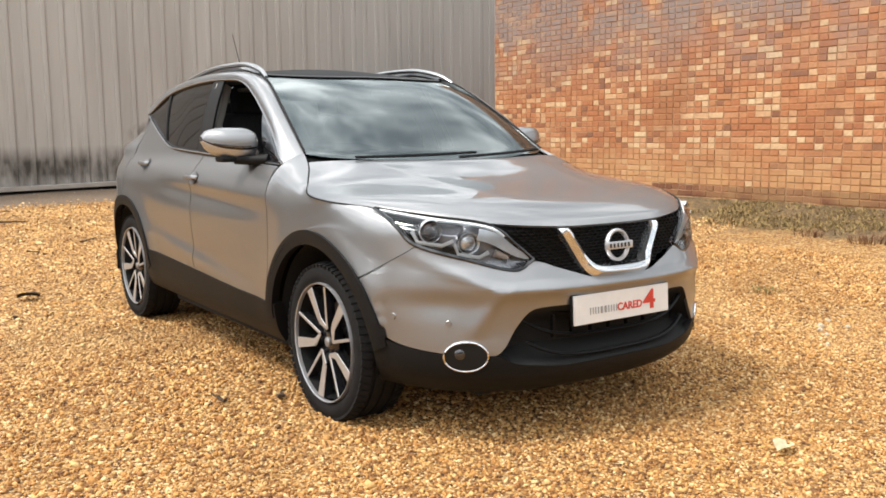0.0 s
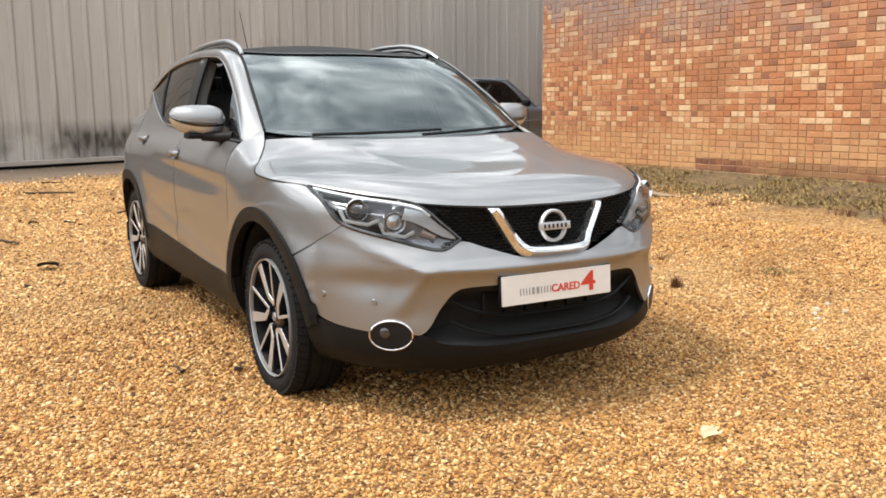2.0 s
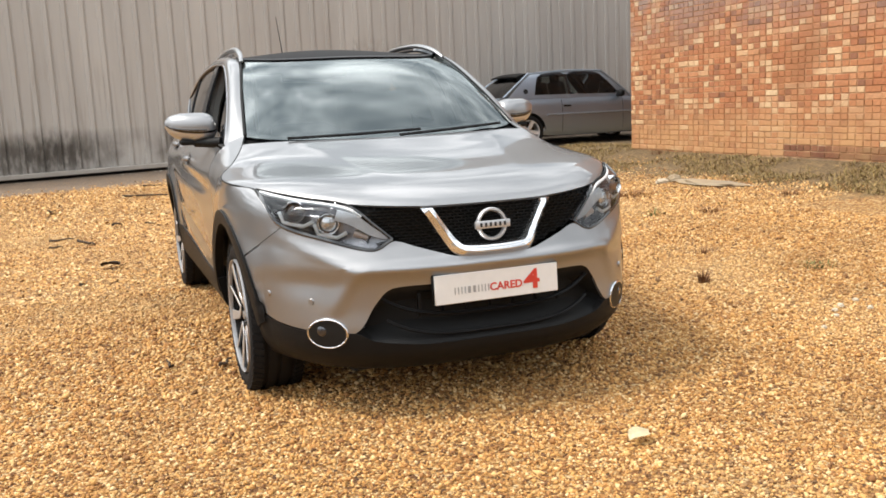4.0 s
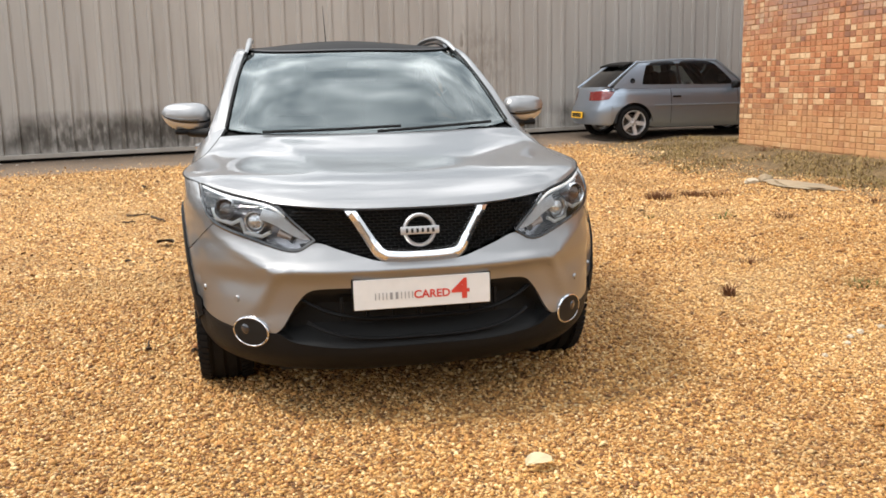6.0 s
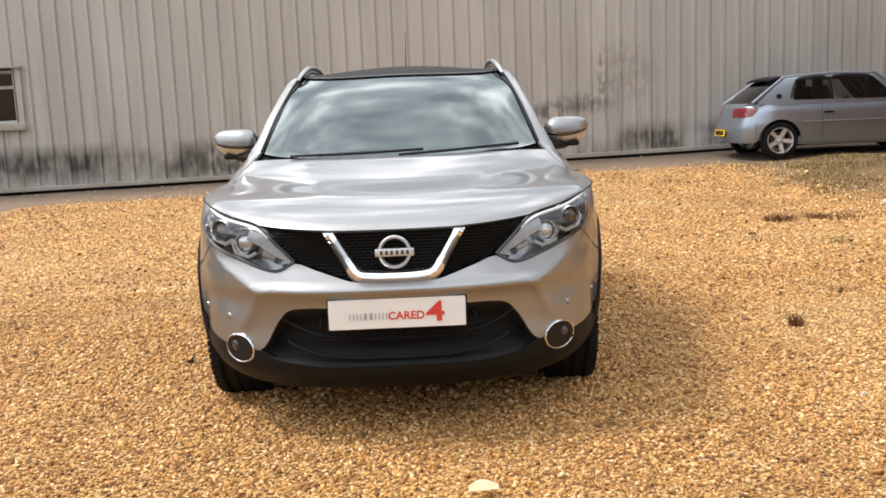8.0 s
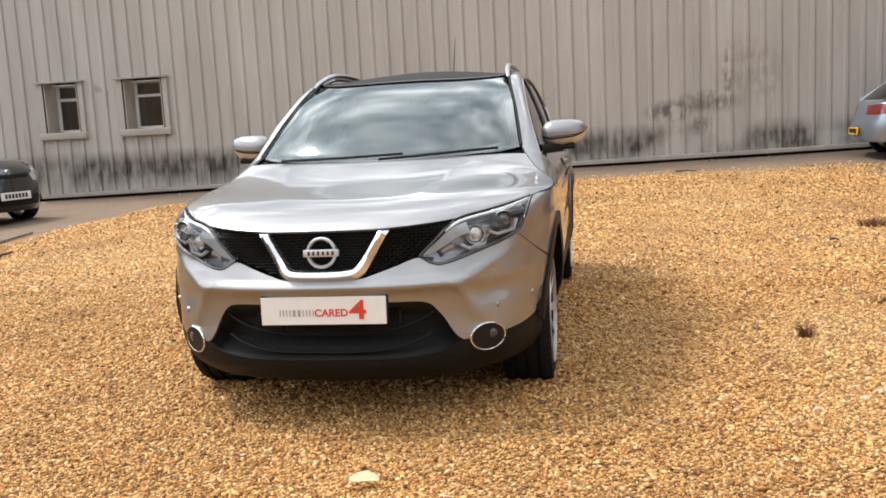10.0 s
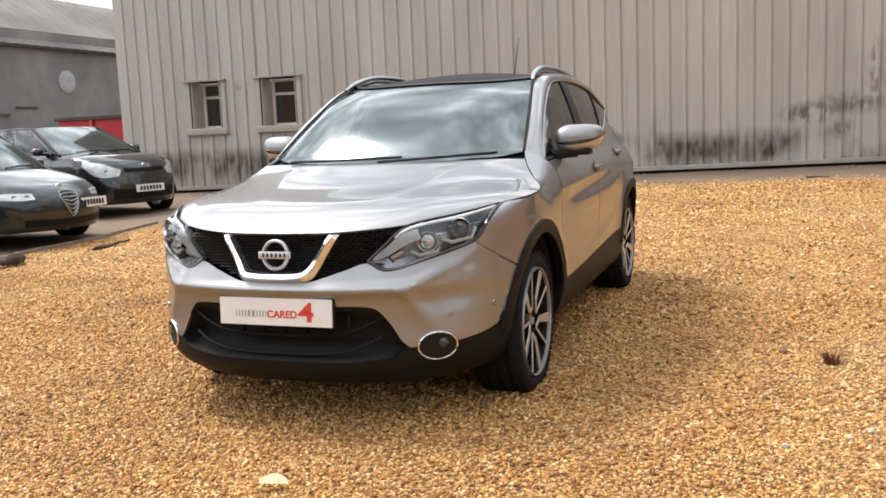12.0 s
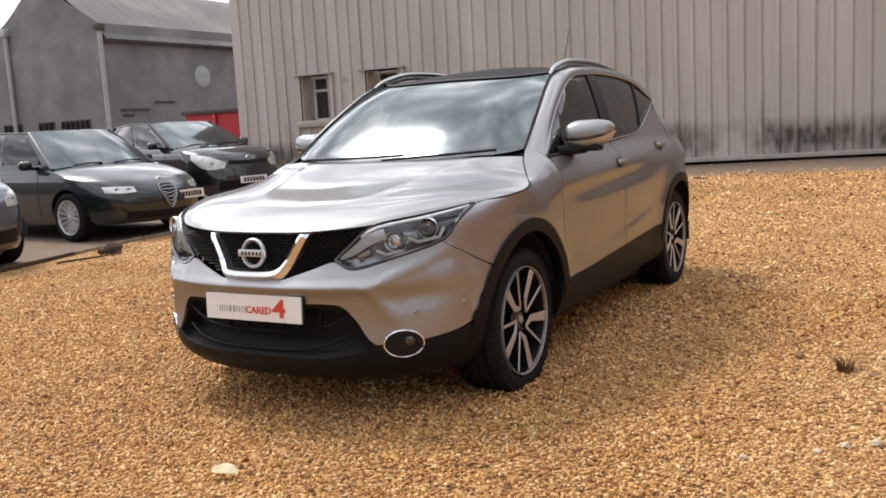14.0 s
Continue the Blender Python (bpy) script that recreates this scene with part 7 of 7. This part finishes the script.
# ---- loose gravel, weeds and litter ----
def gravel_stones(name, boxes, seed):
    """Loose chips, flat and tumbled, over stretches of the yard: (x0, x1, y0, y1, stones a square metre, size)."""
    rs = np.random.RandomState(seed)
    V, n_all = [], 0
    base = np.array([(1, 0, 0), (0, 1, 0), (-1, 0, 0), (0, -1, 0), (0.15, 0.1, 1), (-0.1, 0.1, -1)], float)
    tri = np.array([(0, 1, 4), (1, 2, 4), (2, 3, 4), (3, 0, 4), (1, 0, 5), (2, 1, 5), (3, 2, 5), (0, 3, 5)])
    for x0, x1, y0, y1, dens, size in boxes:
        n = int((x1 - x0) * (y1 - y0) * dens)
        x, y = rs.uniform(x0, x1, n), rs.uniform(y0, y1, n)
        edge = np.array([gravel_edge(b) for b in y])
        keep = (x > edge + 0.1 * rs.rand(n)) & (x < 4.75 + 0.45 * (y < 3.6) + 0.5 * rs.rand(n) + 1.5 * rs.rand(n) ** 4) & (y < 8.70 + 0.12 * np.minimum(x, 0) + 0.45 * (rs.rand(n) - 0.5) + 1.4 * rs.rand(n) ** 9)
        x, y = x[keep], y[keep]
        n = len(x)
        z = np.array([ground_z(a, b) - 0.004 + 0.012 * noise.noise((a * 0.7, b * 0.7, 3.1)) for a, b in zip(x, y)])
        s = size * np.exp(rs.normal(0, 0.30, n))
        sc = np.stack([s * rs.uniform(0.75, 1.35, n), s * rs.uniform(0.65, 1.1, n), s * rs.uniform(0.45, 0.85, n)], 1)
        a, t = rs.uniform(0, 2 * np.pi, n), rs.normal(0, 0.45, n)
        P = base[None] * sc[:, None] * (1 + 0.45 * (rs.rand(n, 6, 1) - 0.5)) + 0.38 * s[:, None, None] * (rs.rand(n, 6, 3) - 0.5)
        ct, st, ca, sa = np.cos(t)[:, None], np.sin(t)[:, None], np.cos(a)[:, None], np.sin(a)[:, None]
        X, Y, Z = P[..., 0] * ct - P[..., 2] * st, P[..., 1], P[..., 0] * st + P[..., 2] * ct
        P = np.stack([X * ca - Y * sa + x[:, None], X * sa + Y * ca + y[:, None], Z + (z + s * rs.uniform(0.05, 0.42, n))[:, None]], -1)
        V.append(P.reshape(-1, 3))
        n_all += n
    V = np.concatenate(V)
    F = (tri[None] + 6 * np.arange(n_all)[:, None, None]).reshape(-1, 3)
    # far stones sit half buried: no underside
    F = F[(V[F[:, 0], 1] < 1.2) | (np.arange(len(F)) % 8 < 4)]
    me = bpy.data.meshes.new(name)
    me.vertices.add(len(V))
    me.vertices.foreach_set("co", V.ravel())
    me.loops.add(len(F) * 3)
    me.loops.foreach_set("vertex_index", F.ravel().astype(np.int32))
    me.polygons.add(len(F))
    me.polygons.foreach_set("loop_start", np.arange(0, len(F) * 3, 3, dtype=np.int32))
    me.polygons.foreach_set("loop_total", np.full(len(F), 3, np.int32))
    me.update(calc_edges=True)
    me.materials.append(PEBBLE)
    return tagged(new(name, me), "loose golden gravel chips over the yard", "gravel", kind="stuff")


gravel_stones("gravel", [(-3.9, 4.0, -4.3, -1.6, 5900, 0.0072), (-5.2, 4.6, -1.6, 1.2, 3200, 0.0088), (-6.0, 5.6, 1.2, 5.0, 1450, 0.0100), (-6.2, 6.2, 5.0, 9.3, 760, 0.0125)], 5)

TWIG = material("dark_twig", (0.048, 0.028, 0.014), rough=0.85, vary=0.25, scale=30)
DEAD = material("dead_weed", (0.17, 0.080, 0.036), rough=0.9, vary=0.3, scale=20)
GREEN = material("green_weed", (0.09, 0.12, 0.03), rough=0.8, vary=0.3, scale=20)
PALE_LEAF = material("pale_leaf", (0.80, 0.74, 0.52), rough=0.6, vary=0.1, scale=30)
CONCRETE = material("concrete", (0.30, 0.225, 0.14), rough=0.95, vary=0.2, scale=6, second=(0.24, 0.20, 0.14), second_scale=3, bump=0.4, bump_scale=40)
WHITE_RAG = material("white_lump", (0.48, 0.40, 0.29), rough=0.8, vary=0.1, scale=20)


def twig(x0, y0, x1, y1, r, seed):
    rng = random.Random(seed)
    pts = []
    for t in np.linspace(0, 1, 7):
        x, y = x0 + (x1 - x0) * t + rng.uniform(-0.012, 0.012), y0 + (y1 - y0) * t + rng.uniform(-0.03, 0.03)
        pts.append((x, y, ground_z(x, y) + 0.012 + rng.uniform(0, 0.012)))
    bm = tube(pts, [r * (1 - 0.5 * t) for t in np.linspace(0, 1, 7)], 6)
    ob = part("twig", bm, TWIG)
    return tagged(ob, "dark fallen twig lying on the gravel", "twig", "twigs on the gravel")


for k, q in enumerate(((-1.85, 3.94, -1.63, 3.92, 0.012), (-1.58, 3.77, -1.45, 3.55, 0.014), (-1.84, 3.52, -1.72, 3.54, 0.009), (-1.04, 7.27, -0.49, 6.95, 0.016), (-0.71, 8.4, -0.47, 8.2, 0.012), (-0.94, 4.55, -0.82, 4.53, 0.010), (-1.15, -0.95, -1.17, -0.80, 0.008), (-0.93, -1.02, -0.87, -0.96, 0.010), (2.3, 9.1, 2.6, 9.05, 0.014), (-0.35, 5.0, -0.15, 5.15, 0.010))):
    twig(*q, k)


def curled_leaf(x, y, size, mat, turn, label):
    """A dead leaf with a raised rib and curled sides."""
    bm = bmesh.new()
    rows = []
    for t in np.linspace(0, 1, 7):
        w = size * 0.36 * math.sin(math.pi * (0.08 + 0.86 * t)) ** 0.8
        rows.append([bm.verts.new((size * (t - 0.5), k * w, size * (0.14 * abs(k) ** 1.5 + 0.10 * math.sin(3 * t)))) for k in (-1, -0.5, 0, 0.5, 1)])
    for a, b in zip(rows, rows[1:]):
        for k in range(4):
            bm.faces.new((a[k], a[k + 1], b[k + 1], b[k]))
    bmesh.ops.solidify(bm, geom=bm.faces[:], thickness=0.003)
    ob = part("leaf", bm, mat)
    ob.matrix_basis = pose(x, y, ground_z(x, y) + 0.016, 6, 4, turn)
    return tagged(ob, label, "leaf", "leaves on the gravel")


curled_leaf(0.281, -2.751, 0.105, PALE_LEAF, 15, "pale cream fallen leaf lying on gravel")
for x, y, s, t in ((-1.34, 2.33, 0.16, 150), (-1.21, 4.59, 0.11, 30), (-1.88, 6.1, 0.14, 80), (-0.25, 3.9, 0.09, 10), (-1.55, 1.6, 0.07, 60), (3.1, 2.6, 0.08, 20), (1.6, 6.2, 0.10, 100)):
    curled_leaf(x, y, s, TWIG, t, "dark brown curled leaf lying on gravel")


def weed(x, y, h, n, spread, mat, name, label, seed, category="weed"):
    """A tuft of thin bent blades."""
    rng = random.Random(seed)
    bm = bmesh.new()
    g = ground_z(x, y)
    for _ in range(n):
        a, d = rng.uniform(0, 2 * math.pi), spread * math.sqrt(rng.random())
        bx, by = d * math.cos(a), d * math.sin(a)
        ln, lean, w = h * rng.uniform(0.5, 1.1), rng.uniform(0.2, 1.1), rng.uniform(0.0012, 0.0036) * (1 + h * 3)
        dx, dy = math.cos(a + rng.uniform(-0.8, 0.8)), math.sin(a + rng.uniform(-0.8, 0.8))
        prev = None
        for t in (0, 0.4, 0.75, 1.0):
            px, py, pz = bx + dx * ln * lean * t * t, by + dy * ln * lean * t * t, ln * t * (1 - 0.25 * t)
            ww = w * (1 - t) + 0.0006
            q = (bm.verts.new((px - dy * ww, py + dx * ww, pz)), bm.verts.new((px + dy * ww, py - dx * ww, pz)))
            if prev:
                bm.faces.new((prev[0], prev[1], q[1], q[0]))
            prev = q
    ob = part(name, bm, mat)
    ob.location = (x, y, g - 0.004)
    return tagged(ob, label, category, "weeds in the yard", "stuff" if n >= 100 else "")


for k, (x, y, h, n, sp, m, nm, lb) in enumerate((
        (2.17, -0.66, 0.11, 70, 0.035, DEAD, "dead_weed", "brown dead weed standing in the gravel"),
        (2.79, 0.15, 0.06, 50, 0.07, DEAD, "dead_weed", "brown dead weed low in the gravel"),
        (3.02, -0.74, 0.05, 60, 0.12, GREEN, "green_weed", "low green weed in the gravel"),
        (3.59, 1.96, 0.07, 40, 0.12, GREEN, "green_weed", "thin green weed in the gravel"),
        (3.05, 2.35, 0.08, 20, 0.05, GREEN, "green_weed", "thin green weed in the gravel"),
        (3.66, 3.40, 0.11, 220, 0.15, DEAD, "dead_weed", "rust-brown mound of dead weed"),
        (4.02, 3.34, 0.09, 140, 0.13, DEAD, "dead_weed", "rust-brown mound of dead weed"),
        (4.25, 3.22, 0.06, 260, 0.26, DEAD, "dead_weed", "flat red-brown patch of dead weed"),
        (4.02, 1.65, 0.06, 100, 0.13, DEAD, "dead_weed", "red-brown low dead weed"),
        (4.98, 1.65, 0.09, 60, 0.10, DEAD, "dead_weed", "brown dead weed by the earth strip"),
        (5.14, -0.34, 0.13, 130, 0.20, DEAD, "dead_weed", "tangle of dark dead stems"),
        (5.18, 0.30, 0.10, 80, 0.14, DEAD, "dead_weed", "tangle of dark dead stems"),
        (6.40, 5.84, 0.12, 60, 0.16, DEAD, "dead_weed", "dead weed at the foot of the bricks"))):
    weed(x, y, h, n, sp, m, nm, lb, 40 + k)


def dry_grass_strip():
    """Dry grass and moss on the earth beside the brick wall."""
    rs = random.Random(3)
    V, F = [], []
    for _ in range(46000):
        y = rs.uniform(-4, 8.8)
        lo = 5.30 if y < 3.6 else 4.45 + 0.20 * (y - 3.6)
        x = lo + (6.6 - lo) * rs.random() if y < 6.9 else rs.uniform(5.5, 7.2)
        if noise.noise((x * 1.3, y * 1.3, 7.7)) + 0.5 * noise.noise((x * 4, y * 4, 1.7)) + 0.6 * (rs.random() - 0.5) < 0.02:
            continue
        h, a, w = rs.uniform(0.006, 0.034) * (1 + 1.2 * (rs.random() < 0.15)), rs.uniform(0, 6.283), rs.uniform(0.002, 0.010)
        g, l = ground_z(x, y), rs.uniform(0.01, 0.05)
        k = len(V)
        V += [(x - w * math.sin(a), y + w * math.cos(a), g), (x + w * math.sin(a), y - w * math.cos(a), g), (x + l * math.cos(a), y + l * math.sin(a), g + h)]
        F.append((k, k + 1, k + 2))
    tagged(new("dry_grass", mesh_from("dry_grass", V, F, DRY_ISLAND, False)), "dry yellow grass on the earth by the bricks", "grass", kind="stuff")


DRY_ISLAND = piece_material("dry_grass_blades", [(0.0, (0.10, 0.062, 0.026)), (0.35, (0.23, 0.150, 0.060)), (0.65, (0.38, 0.26, 0.10)), (0.85, (0.25, 0.18, 0.062)), (1.0, (0.15, 0.120, 0.040))], rough=0.9, bump=0, island=True)
dry_grass_strip()


def lump(name, label, category, x, y, sx, sy, sz, mat, seed, turn=0, group=""):
    """A broken, uneven lump."""
    bm = bmesh.new()
    bmesh.ops.create_icosphere(bm, subdivisions=3, radius=1)
    for v in bm.verts:
        k = 1 + 0.32 * noise.noise(v.co * 1.7 + Vector((seed, seed * 2, 0))) + 0.12 * noise.noise(v.co * 5 + Vector((seed, 0, 0)))
        v.co = Vector((v.co.x * sx * k, v.co.y * sy * k, max(v.co.z, -0.35) * sz * k))
    ob = part(name, bm, mat)
    ob.matrix_basis = pose(x, y, ground_z(x, y) + sz * 0.25, 0, 0, turn)
    return tagged(ob, label, category, group)


lump("rubble", "white crumpled lump beside a concrete slab", "rubble", 4.90, 3.66, 0.085, 0.06, 0.04, WHITE_RAG, 3.1)
lump("rubble", "grey stone beside a concrete slab", "rubble", 5.05, 3.62, 0.08, 0.07, 0.06, CONCRETE, 5.7)
lump("concrete_slab", "buried pale concrete slab by the earth strip", "slab", 5.10, 3.0, 0.17, 0.55, 0.028, CONCRETE, 9.3, 6)
for k, (x, y, s) in enumerate(((2.26, -1.66, 0.03), (2.36, -1.60, 0.035), (2.45, -1.72, 0.03), (2.18, -1.75, 0.025), (2.52, -1.55, 0.03), (1.95, -1.9, 0.025))):
    lump("pale_stone", "pale larger stone among the gravel", "stone", x, y, s * 0.6, s * 0.5, s * 0.4, WHITE_RAG, 11 + k, 40 * k, "pale stones")
lump("debris", "dark clod of debris at the gravel edge", "debris", -5.56, 1.74, 0.09, 0.15, 0.09, TWIG, 21.0)
lump("debris", "dark clod of debris at the gravel edge", "debris", -5.35, 2.86, 0.06, 0.17, 0.035, TWIG, 25.0)


def foot_litter():
    """Pale chips and dead leaves blown against the foot of the shed."""
    rng, V, F = random.Random(41), [], []
    for k in range(110):
        x = rng.uniform(-10.0, 5.5)
        y = SHED_Y(x) - 0.20 - abs(rng.gauss(0, 0.16))
        z, w, a = ground_z(x, y), rng.uniform(0.012, 0.038), rng.uniform(0, 3.1)
        c, d, o = math.cos(a) * w, math.sin(a) * w, len(V)
        h = w * rng.uniform(0.3, 0.7)
        V += [(x + c, y + d, z + 0.004), (x - d * 0.6, y + c * 0.6, z + 0.006), (x - c, y - d, z + 0.004), (x + d * 0.6, y - c * 0.6, z + 0.006), (x + rng.uniform(-0.2, 0.2) * w, y, z + h)]
        F += [(o + i, o + (i + 1) % 4, o + 4) for i in range(4)] + [(o + 3, o + 2, o + 1, o)]
    tagged(new("litter", mesh_from("litter", V, F, LITTER, False)), "pale scraps and dead leaves along the shed's foot", "litter", kind="stuff")


LITTER = piece_material("litter", [(0.0, (0.10, 0.06, 0.03)), (0.4, (0.28, 0.20, 0.13)), (0.8, (0.52, 0.47, 0.40)), (1.0, (0.70, 0.67, 0.62))], rough=0.9, bump=0, island=True)
foot_litter()
twig(-5.43, 0.98, -5.36, 1.72, 0.013, 91)
twig(-5.36, 2.95, -5.43, 3.42, 0.019, 92)


def kerb_edging():
    """The low edging between gravel and tarmac, board by board."""
    k = tagged(new("gravel_edging"), "worn low timber edging between gravel and tarmac", "edging", kind="structure")
    y = -3.0
    n = 0
    while y < 5.0:
        y2 = y + 1.15
        xa, xb = gravel_edge(y) - 0.02, gravel_edge(y2) - 0.02
        ln = math.hypot(xb - xa, y2 - y)
        b = box(0.030, ln - 0.02, 0.05, bevel=0.008, segs=1)
        za, zb = ground_z(xa, y), ground_z(xb, y2)
        b.transform(pose((xa + xb) / 2, (y + y2) / 2, (za + zb) / 2 + 0.008 + 0.006 * math.sin(n * 2.3), math.degrees(math.atan2(zb - za, ln)), 0, -math.degrees(math.atan2(xb - xa, y2 - y))))
        part("board", b, TWIG if n % 5 == 3 else EDGE_WOOD, k)
        y, n = y2, n + 1


EDGE_WOOD = material("edging_wood", (0.24, 0.19, 0.135), rough=0.9, vary=0.25, scale=12)
kerb_edging()

# ---- brick building beside the yard ----
BX, BY = 6.65, 6.95
BRICKS = [(0.0, (0.19, 0.085, 0.048)), (0.10, (0.29, 0.115, 0.052)), (0.26, (0.36, 0.136, 0.056)), (0.56, (0.40, 0.172, 0.074)), (0.74, (0.45, 0.228, 0.110)), (0.87, (0.51, 0.315, 0.170)), (1.0, (0.58, 0.415, 0.245))]
WEATHER = (((0.30, 0.125, 0.052), 1.1, 0.50, 0.72, 5.0, 4.0), ((0.225, 0.170, 0.150), 2.3, 0.30, 0.56, 1.7, 2.7), ((0.46, 0.25, 0.110), 3.0, 0.26, 0.56, 1.05, 0.62))
BRICK = piece_material("brick", BRICKS, rough=0.9, bump=0.5, bump_scale=70, grain=0.2, grain_scale=25, weather=WEATHER)
BRICK_REST = piece_material("brick_rest", BRICKS, rough=0.9, bump=0.5, bump_scale=70, island=True, grain=0.2, grain_scale=25, weather=WEATHER)
PLINTH_BRICK = piece_material("plinth_brick", [(0.0, (0.15, 0.055, 0.027)), (0.6, (0.205, 0.078, 0.036)), (1.0, (0.26, 0.110, 0.052))], rough=0.9, bump=0.4, grain=0.3, weather=(((0.27, 0.15, 0.065), 2.0, 0.40, 0.62, -1.0, 0.0),))
MORTAR = material("mortar", (0.40, 0.200, 0.094), rough=0.95, vary=0.25, scale=12, second=(0.46, 0.31, 0.19), second_scale=1.2, bump=0.4, bump_scale=80)


def brick_mesh(w, h=0.064, d=0.05, c=0.004):
    """One brick face with worn arrises: the front face and its four splayed sides."""
    y, z = w / 2, h / 2
    V = [(-d * 0, -y + c, -z + c), (0, y - c, -z + c), (0, y - c, z - c), (0, -y + c, z - c), (c, -y, -z), (c, y, -z), (c, y, z), (c, -y, z), (d, -y, -z), (d, y, -z), (d, y, z), (d, -y, z)]
    F = [(0, 3, 2, 1)]
    for k in range(4):
        j = (k + 1) % 4
        F += [(k, j, 4 + j, 4 + k), (4 + k, 4 + j, 8 + j, 8 + k)]
    return V, F


def build_brick_wall():
    top, base_z, end_y = 4.9, 0.36, -1.2
    V = [(BX + 0.008, end_y, -0.3), (BX + 0.008, BY - 0.008, -0.3), (BX + 0.008, BY - 0.008, top), (BX + 0.008, end_y, top), (BX + 14, end_y, -0.3), (BX + 14, BY - 0.008, -0.3), (BX + 14, BY - 0.008, top), (BX + 14, end_y, top)]
    F = [(0, 3, 2, 1), (4, 5, 6, 7), (0, 4, 7, 3), (1, 2, 6, 5), (3, 7, 6, 2), (0, 1, 5, 4)]
    wall = tagged(new("wall_brick", mesh_from("wall_brick", V, F, MORTAR, False)), "orange brick wall with mixed pale and dark bricks", "wall", kind="structure")
    rng = random.Random(7)
    meshes = {}
    singles, rv, rf = 0, [], []
    courses = 65
    for c in range(courses):
        z = base_z + 0.075 * (c + 0.5)
        y, k = BY, 0
        while y > end_y + 0.2:
            plinth = c < 2
            header = rng.random() < (0.80 if c % 3 else 0.95)
            if c % 2 and k == 0:
                w = 0.1025
            elif plinth:
                w = 0.215 if c == 0 else 0.1025
            else:
                w = 0.1025 if header else 0.215
            yc = y - w / 2
            y -= w + 0.010
            k += 1
            if yc > 3.6:
                plinth = False
            if z > top - 0.1:
                continue
            jut = rng.uniform(-0.005, 0.003)
            yc += rng.uniform(-0.003, 0.003)
            zj = z + rng.uniform(-0.0025, 0.0025)
            mat = PLINTH_BRICK if plinth else BRICK
            if singles < 300 and 0.2 < yc < 3.2 and z < 1.75 and not plinth or plinth and singles < 300 and -0.5 < yc < 3.6:
                key = (round(w, 4), plinth)
                if key not in meshes:
                    meshes[key] = mesh_from("brick", *brick_mesh(w), mat, False)
                ob = new("brick", meshes[key])
                ob.parent = wall
                ob.location = (BX + jut, yc, zj)
                singles += 1
            else:
                v, f = brick_mesh(w, 0.064 + rng.uniform(-0.003, 0.002))
                o = len(rv)
                rv += [(a + BX + jut, b + yc, d + zj) for a, b, d in v]
                rf += [tuple(i + o for i in q) for q in f]
    rest = new("brickwork", mesh_from("brickwork", rv, rf, BRICK_REST, False))
    rest.parent = wall
    tagged(rest, "orange and buff bricks in pale mortar", kind="stuff")
    # the return of the wall at its corner
    ev, ef = [], []
    for c in range(64):
        z = base_z + 0.075 * (c + 0.5)
        x = BX
        for k in range(30):
            w = 0.215 if (k + c) % 2 else 0.1025
            v, f = brick_mesh(w)
            o = len(ev)
            ev += [(x + w / 2 - b, BY - a, d + z) for a, b, d in v]
            ef += [tuple(i + o for i in q) for q in f]
            x += w + 0.01
    end = new("end_brickwork", mesh_from("end_brickwork", ev, ef, BRICK_REST, False))
    end.parent = wall
    tagged(end, "orange bricks on the return of the wall", kind="stuff")


build_brick_wall()

# ---- unseen walls added round the yard, to close it and fill reflections ----
def closing_wall():
    V, F = [], []
    for x0, y0, x1, y1, h in ((-45, -24, 25, -26, 5.0), (-60, 40, -46, -26, 4.5)):
        k = len(V)
        d = Vector((y1 - y0, x0 - x1)).normalized() * 0.3
        for x, y in ((x0, y0), (x1, y1), (x1 + d.x, y1 + d.y), (x0 + d.x, y0 + d.y)):
            V.extend([(x, y, -0.3), (x, y, h)])
        F.extend([(k, k + 2, k + 3, k + 1), (k + 2, k + 4, k + 5, k + 3), (k + 4, k + 6, k + 7, k + 5), (k + 6, k, k + 1, k + 7), (k + 1, k + 3, k + 5, k + 7)])
    tagged(new("wall_yard", mesh_from("wall_yard", V, F, UNSEEN_WALL, False)), "plain brown wall, unseen, added to close the yard", "wall", kind="structure")


UNSEEN_WALL = material("unseen_wall", (0.16, 0.115, 0.075), rough=0.9, vary=0.2, scale=0.8)
closing_wall()
